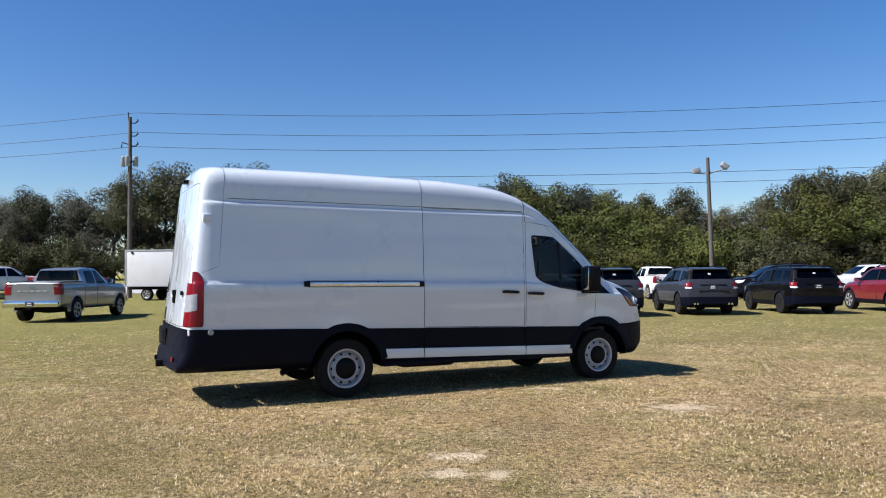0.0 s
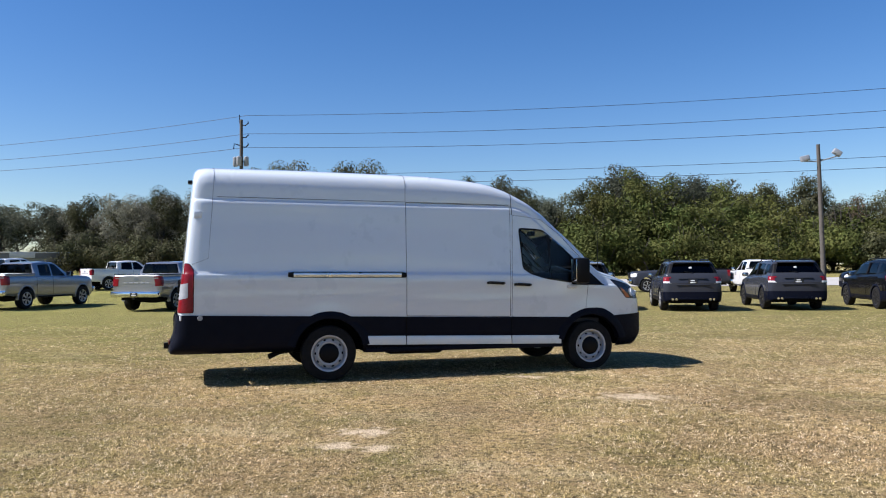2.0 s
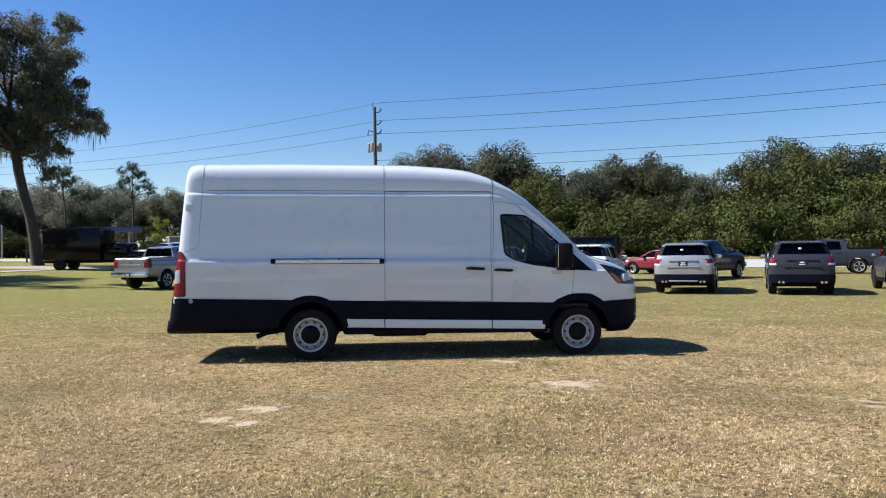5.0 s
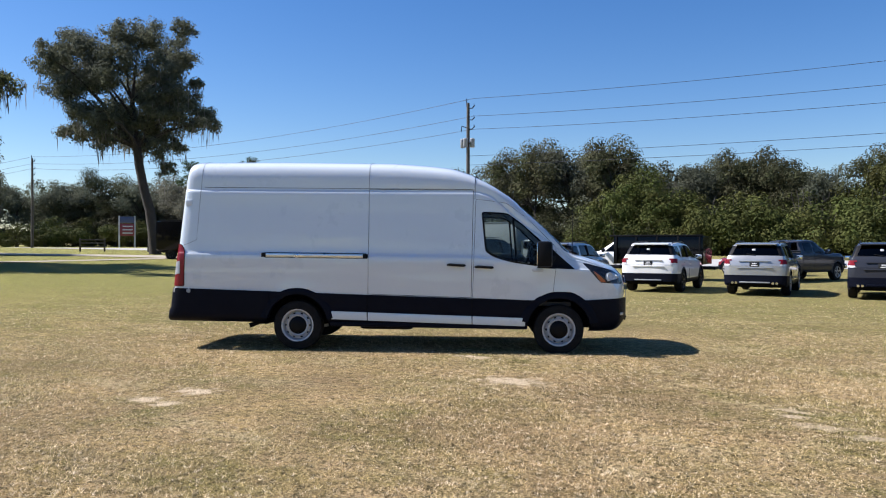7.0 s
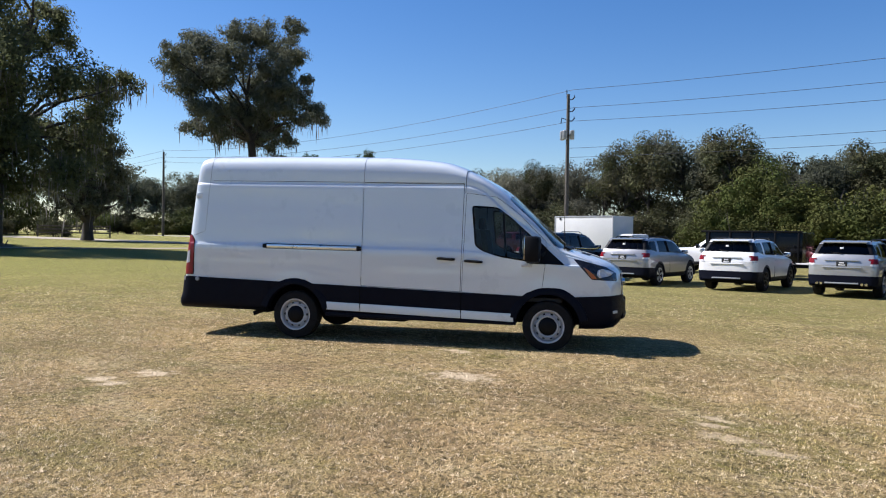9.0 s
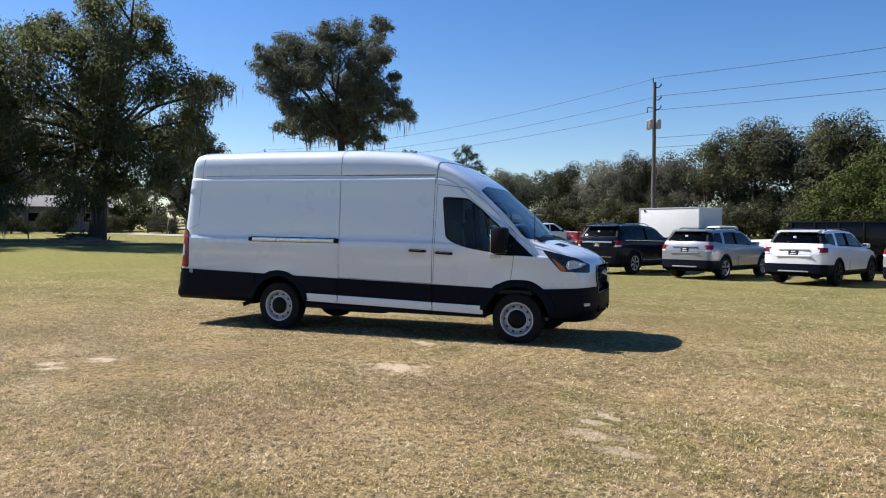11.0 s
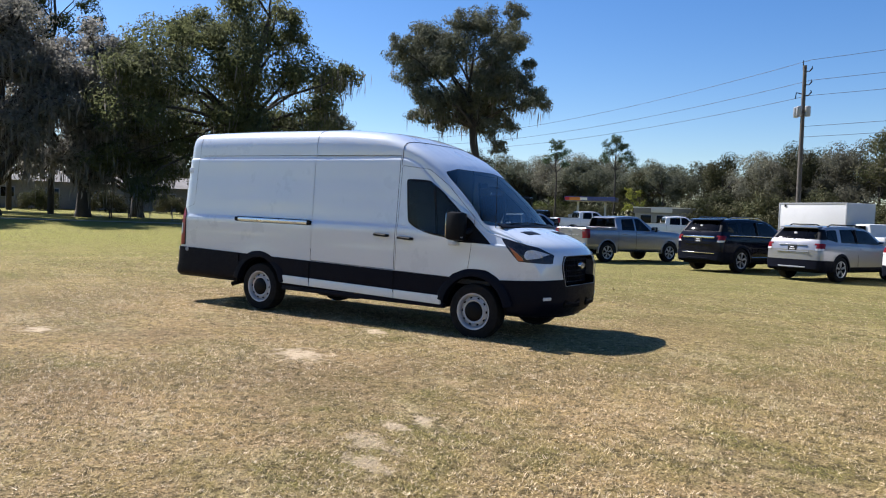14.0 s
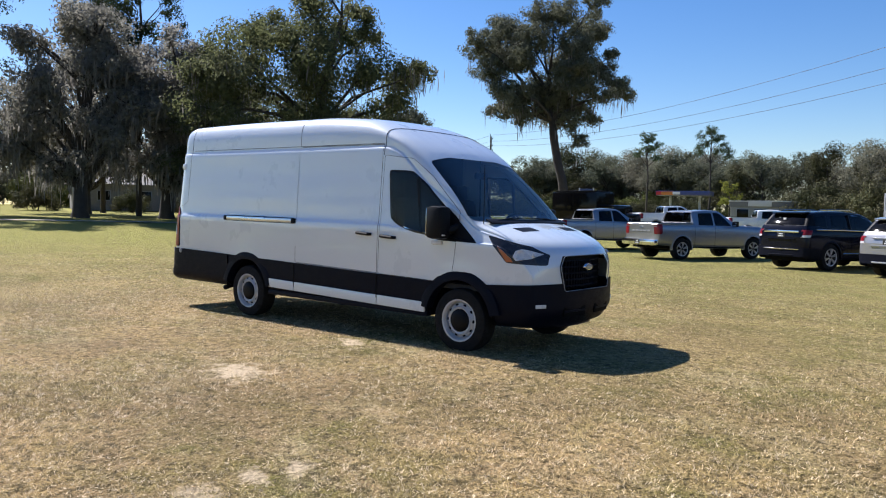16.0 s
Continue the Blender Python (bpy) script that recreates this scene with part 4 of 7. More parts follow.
def suv(m, colour, label, wheels, L=5.05, W=2.0, H=1.78, chrome=False, group="parked row of vehicles", tips=False):
    sx, sy, sz = L / 5.05, W / 2.0, H / 1.77
    car = anchor("suv", m, label, "suv", group)

    def bow(x, y, z):
        k = abs(y) / (1.0 * sy)
        return 0.10 * (1 - smooth(0, 0.9, x)) * k ** 3 - 0.28 * smooth(3.6 * sx, 5.0 * sx, x) * k ** 2.4

    bm = shell(stations(SUV_KEYS, sx), car_section(SUV_KEYS, sx, sy, sz), bow, 2, 16)
    axles = (1.10 * sx, 4.10 * sx)
    wr = 0.398 * sz
    S = lambda pts: [(x * sx, z * sz) for x, z in pts]
    for sg in (-1, 1):
        for cx in axles:
            bmesh.ops.delete(bm, geom=inside(bm, circle(cx, wr, wr + 0.055, 20), 1, side(sg)), context="FACES")
    low = push(lift(bm, inside(bm, S([(-0.5, 0.70), (0.70, 0.66), (0.70, 0.1), (-0.5, 0.1)]), 1, lambda c, n: True)), 0.012)
    sills = [push(lift(bm, inside(bm, S([(0.7, 0.47), (4.4, 0.47), (4.4, 0.1), (0.7, 0.1)]), 1, side(sg))), 0.01) for sg in (-1, 1)]
    nose = push(lift(bm, inside(bm, S([(4.35, 0.62), (5.5, 0.62), (5.5, 0.1), (4.35, 0.1)]), 1, lambda c, n: True)), 0.01)
    glass, pillars = [], []
    for sg in (-1, 1):
        for dlo in ([(0.42, 1.34), (0.98, 1.245), (1.06, 1.645), (0.56, 1.62)], [(1.16, 1.24), (2.0, 1.225), (2.0, 1.665), (1.25, 1.655)],
                    [(2.08, 1.222), (3.46, 1.185), (2.92, 1.585), (2.66, 1.645), (2.08, 1.665)]):
            glass.append(lift(bm, inside(bm, rounded(S(dlo), 0.04), 1, side(sg, 0.2, 3.9))))
    rear = lift(bm, inside(bm, [(y * sy, z * sz) for y, z in rounded([(-0.76, 1.33), (0.76, 1.33), (0.62, 1.67), (-0.62, 1.67)], 0.06)], 0, lambda c, n: c.x < 0.6 and n.x < -0.15))
    glass.append(rear)
    for sg in (-1, 1):
        pillars.append(lift(bm, inside(bm, S([(0.05, 1.33), (0.42, 1.31), (0.54, 1.635), (0.25, 1.66)]), 1, lambda c, n, s=sg: c.y * s > 0.45 and c.x < 0.7)))
    glass.append(lift(bm, inside(bm, [(y * sy, z * sz) for y, z in rounded([(-0.82, 1.23), (0.82, 1.23), (0.68, 1.65), (-0.68, 1.65)], 0.07)], 0, lambda c, n: c.x > 2.6 * sx and n.x > 0.2)))
    tails = [lift(bm, inside(bm, S([(-0.4, 1.20), (0.30, 1.20), (0.16, 0.99), (-0.4, 0.94)]), 1, lambda c, n, s=sg: c.y * s > 0.765 * sy and c.x < 0.7)) for sg in (-1, 1)]
    heads = [lift(bm, inside(bm, S([(4.45, 1.0), (5.2, 0.93), (5.2, 0.78), (4.60, 0.86)]), 1, lambda c, n, s=sg: c.y * s > 0.55 * sy and c.x > 4 and n.z < 0.8)) for sg in (-1, 1)]
    part("body", bm, colour, car)
    part("rear_bumper", low, CLAD, car, "dark plastic lower bumper")
    for sl in sills:
        part("sill", sl, CLAD, car)
    part("front_bumper", nose, CLAD, car)
    for g in glass:
        part("window", rim_gap(g, 0.018, 0.004), [PRIVACY, BLACK], car)
    for g in pillars:
        part("rear_pillar", g, BLACK, car, "gloss black rear pillar")
    for t in tails:
        low_lens = push(lift(t, inside(t, S([(-0.4, 1.025), (0.30, 1.055), (0.30, 0.8), (-0.4, 0.8)]), 1, lambda c, n: n.x < 0.2)), 0.013)
        tail = part("tail_light", push(t, 0.012), REDLENS, car)
        part("reverse_lens", low_lens, CLEARLENS, tail, "clear reverse lens")
    for t in heads:
        part("headlight", push(t, 0.006), CLEARLENS, car)
    for sg in (-1, 1):
        for cx in axles:
            part("wheel_arch", arch_lip(cx, wr, wr + 0.035, 0.085, sg * 0.985 * sy, 0.024, 14), CLAD, car)
            wheel(car, cx, sg * 0.865 * sy, wr, 0.25, wheels, sg)
        part("pillar", tubed([(2.04 * sx, sg * 0.93 * sy, 1.22 * sz), (2.04 * sx, sg * 0.852 * sy, 1.44 * sz), (2.04 * sx, sg * 0.785 * sy, 1.66 * sz)], 0.042, 6), BLACK, car)
        part("roof_rail", tubed([(0.75 * sx, sg * 0.67, 1.725 * sz), (0.95 * sx, sg * 0.67, 1.80 * sz), (2.3 * sx, sg * 0.67, 1.805 * sz), (2.6 * sx, sg * 0.665, 1.73 * sz)], 0.02, 6), BLACK if not chrome else CHROME, car)
        mir = part("mirror", boxed((3.25 * sx, sg * 1.08 * sy, 1.24 * sz), (0.16, 0.22, 0.15), 0.04), colour, car)
        part("mirror_glass", boxed((3.165 * sx, sg * 1.08 * sy, 1.24 * sz), (0.01, 0.18, 0.11), 0.003), CHROME, mir)
        part("door_handle", boxed((1.35 * sx, sg * 0.992 * sy, 1.06 * sz), (0.2, 0.03, 0.03), 0.01), colour, car)
        part("door_handle", boxed((2.25 * sx, sg * 0.992 * sy, 1.045 * sz), (0.2, 0.03, 0.03), 0.01), colour, car)
        part("shut_line", tubed([(2.02 * sx, sg * 0.968 * sy, 1.13 * sz), (2.02 * sx, sg * 1.001 * sy, 0.80 * sz), (2.03 * sx, sg * 0.995 * sy, 0.45 * sz)], 0.006, 4), GAP, car)
        if chrome:
            part("belt_trim", tubed([(0.45 * sx, sg * 0.955 * sy, 1.215 * sz), (1.8 * sx, sg * 0.968 * sy, 1.20 * sz), (3.5 * sx, sg * 0.955 * sy, 1.165 * sz)], 0.020, 6), CHROME, car, "bright belt trim")
            part("sill_trim", tubed([(1.65 * sx, sg * 0.995 * sy, 0.50 * sz), (2.6 * sx, sg * 1.0 * sy, 0.50 * sz), (3.55 * sx, sg * 0.995 * sy, 0.50 * sz)], 0.016, 6), CHROME, car, "bright sill trim")
        for dy in (0.57, 0.69) if tips else ():
            part("exhaust_tip", tubed([(-0.02, sg * dy, 0.43), (0.25, sg * dy, 0.43)], 0.042, 10), CHROME, car, "chrome exhaust tip")
        part("reflector", boxed((0.055, sg * 0.74 * sy, 0.60 * sz), (0.02, 0.16, 0.03), 0.006), REDLENS, car)
    part("spoiler", boxed((0.42, 0, 1.715 * sz), (0.30, 1.30, 0.04), 0.016, Matrix.Rotation(radians(-8), 4, "Y")), colour, car)
    part("skid_panel", boxed((0.0, 0, 0.45 * sz), (0.05, 0.95, 0.045), 0.015), GALV if colour not in (P_BLACK, P_NAVY, P_GREY) else CLAD, car, "lower bumper insert")
    part("tailgate_bar", boxed((0.02, 0, 1.145 * sz), (0.05, 0.96 if not chrome else 1.36, 0.04 if not chrome else 0.075), 0.015), CHROME if chrome else colour, car)
    part("tailgate_ledge", boxed((0.0, 0, 0.93 * sz), (0.05, 1.10, 0.04), 0.015), colour, car)
    plate_and_marks(car, 0.006, 0, 1.04 * sz)
    if chrome:
        part("bumper_trim", tubed([(0.14, -0.93 * sy, 0.63 * sz), (0.01, -0.6 * sy, 0.625 * sz), (-0.02, 0, 0.625 * sz), (0.01, 0.6 * sy, 0.625 * sz), (0.14, 0.93 * sy, 0.63 * sz)], 0.022, 6), CHROME, car, "bright bumper trim")
    part("wiper", tubed([(0.09, 0, 1.35 * sz), (0.12, 0.28, 1.39 * sz)], 0.012, 5), BLACK, car)
    part("wiper_badge", boxed((0.235, 0.05, 1.52 * sz), (0.02, 0.10, 0.06), 0.006), PLATEMARK, car, "white sticker on the rear glass")
    part("floor_pan", boxed((L / 2, 0, 0.36), (L - 0.5, 1.6, 0.16), 0.02), GAP, car)
    part("seat_row", boxed((1.9 * sx, 0, 0.95), (0.3, 1.3, 0.7), 0.08), SEATFAB, car)
    part("seat_row", boxed((2.75 * sx, 0, 0.95), (0.3, 1.3, 0.7), 0.08), SEATFAB, car)
    return car


def pickup(m, colour, label, wheels, group="parked row of vehicles"):
    car = anchor("pickup_truck", m, label, "pickup truck", group)

    def bow(x, y, z):
        k = abs(y) / 1.0
        return 0.03 * (1 - smooth(0, 0.5, x)) * k ** 6 - 0.25 * smooth(4.4, 5.85, x) * k ** 3

    bm = shell(stations(PICKUP_KEYS, 1.0), car_section(PICKUP_KEYS, 1.0, 1.015, 1.0), bow, 2, 10)
    axles, wr = (1.18, 4.86), 0.41
    for sg in (-1, 1):
        for cx in axles:
            bmesh.ops.delete(bm, geom=inside(bm, circle(cx, wr + 0.03, wr + 0.075, 20), 1, side(sg)), context="FACES")
    glass = []
    for sg in (-1, 1):
        for poly in ([(2.02, 1.34), (2.78, 1.33), (2.78, 1.83), (2.10, 1.80)], [(2.86, 1.33), (3.74, 1.325), (3.24, 1.79), (3.10, 1.83), (2.86, 1.835)]):
            glass.append(lift(bm, inside(bm, rounded(poly, 0.05), 1, side(sg, 1.7, 4.2))))
    glass.append(lift(bm, inside(bm, rounded([(-0.80, 1.45), (0.80, 1.45), (0.70, 1.84), (-0.70, 1.84)], 0.05), 0, lambda c, n: 1.6 < c.x < 2.2 and n.x < -0.2)))
    glass.append(lift(bm, inside(bm, rounded([(-0.80, 1.40), (0.80, 1.40), (0.68, 1.84), (-0.68, 1.84)], 0.06), 0, lambda c, n: c.x > 3.0 and n.x > 0.2)))
    tails = [lift(bm, inside(bm, [(-0.4, 1.36), (0.21, 1.36), (0.19, 1.02), (0.14, 0.98), (-0.4, 0.98)], 1, lambda c, n, s=sg: c.y * s > 0.80 and c.x < 0.5)) for sg in (-1, 1)]
    heads = [lift(bm, inside(bm, [(5.45, 1.16), (6.1, 1.10), (6.1, 0.92), (5.50, 0.95)], 1, lambda c, n, s=sg: c.y * s > 0.60 and c.x > 5 and n.z < 0.8)) for sg in (-1, 1)]
    bmesh.ops.delete(bm, geom=inside(bm, [(0.09, -0.80), (1.68, -0.80), (1.68, 0.80), (0.09, 0.80)], 2, lambda c, n: n.z > 0.5 and c.z > 1.2), context="FACES")
    part("body", bm, colour, car)
    tub = bmesh.new()
    r = [tub.verts.new((x, y, z)) for z in (1.40, 0.88) for x, y in ((0.09, -0.80), (1.68, -0.80), (1.68, 0.80), (0.09, 0.80))]
    for k in range(4):
        tub.faces.new((r[k], r[(k + 1) % 4], r[4 + (k + 1) % 4], r[4 + k]))
    tub.faces.new(r[4:])
    part("cargo_bed", tub, BLACK, car, "black cargo bed liner")
    for g in glass:
        part("window", rim_gap(g, 0.02, 0.004), [PRIVACY, BLACK], car)
    for t in tails:
        part("tail_light", push(t, 0.01), REDLENS, car)
    for t in heads:
        part("headlight", push(t, 0.006), CLEARLENS, car)
    for sg in (-1, 1):
        for cx in axles:
            part("wheel_arch", arch_lip(cx, wr + 0.03, wr + 0.07, 0.05, sg * 1.0, 0.015, 14), colour, car)
            wheel(car, cx, sg * 0.87, wr, 0.27, wheels, sg)
        mir = part("mirror", boxed((3.72, sg * 1.15, 1.40), (0.14, 0.26, 0.22), 0.04), BLACK, car)
        part("mirror_glass", boxed((3.645, sg * 1.15, 1.40), (0.01, 0.2, 0.17), 0.003), CHROME, mir)
        part("door_handle", boxed((2.15, sg * 1.015, 1.17), (0.2, 0.03, 0.035), 0.01), colour, car)
        part("door_handle", boxed((3.0, sg * 1.015, 1.17), (0.2, 0.03, 0.035), 0.01), colour, car)
        part("running_board", boxed((3.0, sg * 0.98, 0.47), (2.2, 0.16, 0.05), 0.015), BLACK, car)
        for x in (1.80, 2.82):
            part("shut_line", tubed([(x, sg * 0.985, 1.29), (x, sg * 1.014, 1.0), (x, sg * 1.0, 0.52)], 0.006, 4), GAP, car)
        part("bed_rail", boxed((0.88, sg * 0.90, 1.425), (1.62, 0.14, 0.025), 0.008), BLACK, car)
    part("rear_bumper", boxed((-0.08, 0, 0.665), (0.22, 1.96, 0.23), 0.06), CHROME, car, "chrome rear bumper")
    part("front_bumper", boxed((5.86, 0, 0.68), (0.16, 1.86, 0.24), 0.06), CHROME, car)
    part("grille", boxed((5.86, 0, 1.0), (0.06, 1.2, 0.34), 0.03), BLACK, car)
    for y in (-0.32, -0.16, 0, 0.16, 0.32):                      # unreadable raised tailgate writing
        part("tailgate_bar", boxed((-0.008, y * 1.4, 1.10), (0.014, 0.15, 0.05), 0.004), GALV, car)
    bm = lathe([(0.0, -0.012), (0.09, -0.01), (0.11, 0.01)], 20)
    bmesh.ops.rotate(bm, matrix=Matrix.Rotation(radians(-90), 3, "Z"), verts=bm.verts)
    bmesh.ops.scale(bm, vec=(-1, 1.0, 0.42), verts=bm.verts)
    part("badge", moved(bm, -0.01, 0, 1.24), P_BLUEGREY, car, "plain oval badge")
    plate_and_marks(car, -0.19, 0, 0.66, 0.30, 0.14)
    part("tow_hitch", boxed((-0.10, 0, 0.50), (0.24, 0.12, 0.08), 0.01), BLACK, car)
    part("floor_pan", boxed((2.9, 0, 0.52), (5.4, 1.5, 0.16), 0.02), GAP, car)
    part("rear_axle", tubed([(1.18, -0.8, 0.41), (1.18, 0, 0.42), (1.18, 0.8, 0.41)], [0.06, 0.14, 0.06], 8), BLACK, car)
    part("seat_row", boxed((2.35, 0, 1.1), (0.3, 1.4, 0.75), 0.08), SEATFAB, car)
    part("seat_row", boxed((3.1, 0, 1.1), (0.3, 1.4, 0.75), 0.08), SEATFAB, car)
    return car


def parked(x, y, heading=0.0):
    return pose(x, y, gz(x, y), 0, 0, 90 + heading)


MACHINED, DARK6, BRIGHT = (ALLOY, 5), (DARKALLOY, 6), (ALLOY, 6)
suv(parked(-4.85, 28.0, 0), P_SILVER, "silver suv with dark glass parked on the grass", MACHINED)
suv(parked(-1.02, 27.9, 0), mat("white_suv_paint", (0.74, 0.74, 0.74), rough=0.34, scale=0.8, fine=400, coat=1.0), "white suv with black wheels parked on the grass", DARK6)
suv(parked(2.50, 27.9, 0), P_ICE, "pale silver suv with chrome exhaust tips", MACHINED, tips=True)
suv(parked(6.22, 27.6, 0), P_GREY, "dark grey suv with chrome exhaust tips", MACHINED, tips=True)
suv(parked(9.95, 28.5, 0), P_GREY, "dark grey suv with black wheels", DARK6, tips=True)
suv(parked(13.85, 28.5, 0), P_BLACK, "black suv with black wheels", DARK6)
suv(parked(18.1, 28.5, 0), P_RED, "red suv with bright alloy wheels", BRIGHT)
suv(parked(-8.6, 28.0, 2), P_NAVY, "large black suv with chrome trim and bright wheels", BRIGHT, 5.33, 2.03, 1.94, True)
pickup(parked(-14.3, 26.9, 0), P_PALE, "silver crew cab pickup truck with chrome bumper", BRIGHT)
pickup(parked(-20.9, 27.0, 0), P_PALE, "silver crew cab pickup truck with chrome bumper", BRIGHT)
# further off, between the row and the road
NEAR_ROAD = "vehicles near the road"
P_WHITE = mat("white_truck_paint", (0.72, 0.72, 0.72), rough=0.35, scale=0.8, fine=400, coat=1.0)
pickup(parked(13.0, 44.0, 3), P_WHITE, "white pickup truck standing near the road", BRIGHT, NEAR_ROAD)
suv(parked(21.9, 45.0, 85), P_BLACK, "black suv standing across behind the row", BRIGHT, H=1.98, group=NEAR_ROAD)
pickup(parked(27.8, 45.0, 85), P_WHITE, "white crew cab pickup truck standing across", BRIGHT, NEAR_ROAD)
pickup(parked(11.6, 49.0, 90), P_GREY, "dark grey pickup truck near the road", MACHINED, NEAR_ROAD)
pickup(parked(1.3, 38.6, -25), P_GREY, "dark grey pickup truck standing near the trailer", MACHINED, NEAR_ROAD)
pickup(parked(-3.2, 42.2, 88), P_WHITE, "white pickup truck hitched to a black trailer", BRIGHT, NEAR_ROAD)
suv(parked(2.0, 47.0, 60), P_RED, "red car standing behind the trailer", BRIGHT, group=NEAR_ROAD, H=1.5, L=4.7)
pickup(parked(-26.1, 49.2, -20), P_RED, "dark red pickup truck far behind the row", BRIGHT, NEAR_ROAD)
pickup(parked(-29.7, 46.6, -35), P_WHITE, "white pickup truck far behind the row", BRIGHT, NEAR_ROAD)
pickup(parked(-36.0, 44.0, -20), P_WHITE, "white pickup truck beside the drive", BRIGHT, NEAR_ROAD)


def dump_trailer(m):
    t = anchor("dump_trailer", m, "black steel dump trailer behind a white pickup", "trailer", NEAR_ROAD)
    bm = boxed((0, 0, 1.45), (4.3, 2.1, 1.35), 0.02)
    part("bin", bm, P_BLACK, t)
    for k in range(5):
        for sg in (-1, 1):
            part("rib", boxed((-2.0 + k, sg * 1.08, 1.45), (0.07, 0.07, 1.33), 0.01), BLACK, t)
    part("top_rail", boxed((-0.1, -1.07, 2.15), (4.5, 0.1, 0.08), 0.01), BLACK, t)
    part("chassis", boxed((-0.3, 0, 0.6), (5.8, 1.0, 0.14), 0.02), BLACK, t)
    part("draw_bar", tubed([(-2.4, 0, 0.6), (-3.6, 0, 0.55)], 0.07, 8), BLACK, t)
    for sg in (-1, 1):
        for x in (0.1, 1.0):
            wheel(t, x, sg * 1.15, 0.37, 0.22, (ALLOY, 6), sg)
        part("mudguard", arch_lip(0.55, 0.42, 0.78, 0.04, sg * 1.12, 0.16, 12, 15, 165), BLACK, t)


dump_trailer(pose(-3.3, 39.2, gz(-3.3, 39.2), 0, 0, 0))


# ---- setting: field, road, track ----
def spaced(limit):
    out, v, d = [0.0], 0.0, 0.6
    while v < limit:
        v += d
        d = 0.6 if v < 30 else min(d * 1.12, 90)
        out.append(v)
    return [-q for q in out[:0:-1]] + out


# bare sandy patches: x, y, half length, half width
# worn patches: x, y, half width, half depth, and how bare of grass each is
BARE = ((0.12, 6.26, 0.30, 0.20, 1.0), (0.03, 5.70, 0.20, 0.17, 1.0), (0.38, 5.65, 0.15, 0.16, 1.0), (2.62, 8.55, 0.48, 0.30, 1.0), (5.47, 8.38, 0.15, 0.10, 0.8), (5.80, 7.80, 0.30, 0.15, 0.62),
        (6.20, 7.58, 0.25, 0.14, 0.62), (5.54, 8.13, 0.18, 0.10, 0.75), (1.35, 10.05, 0.4, 0.16, 1.0))


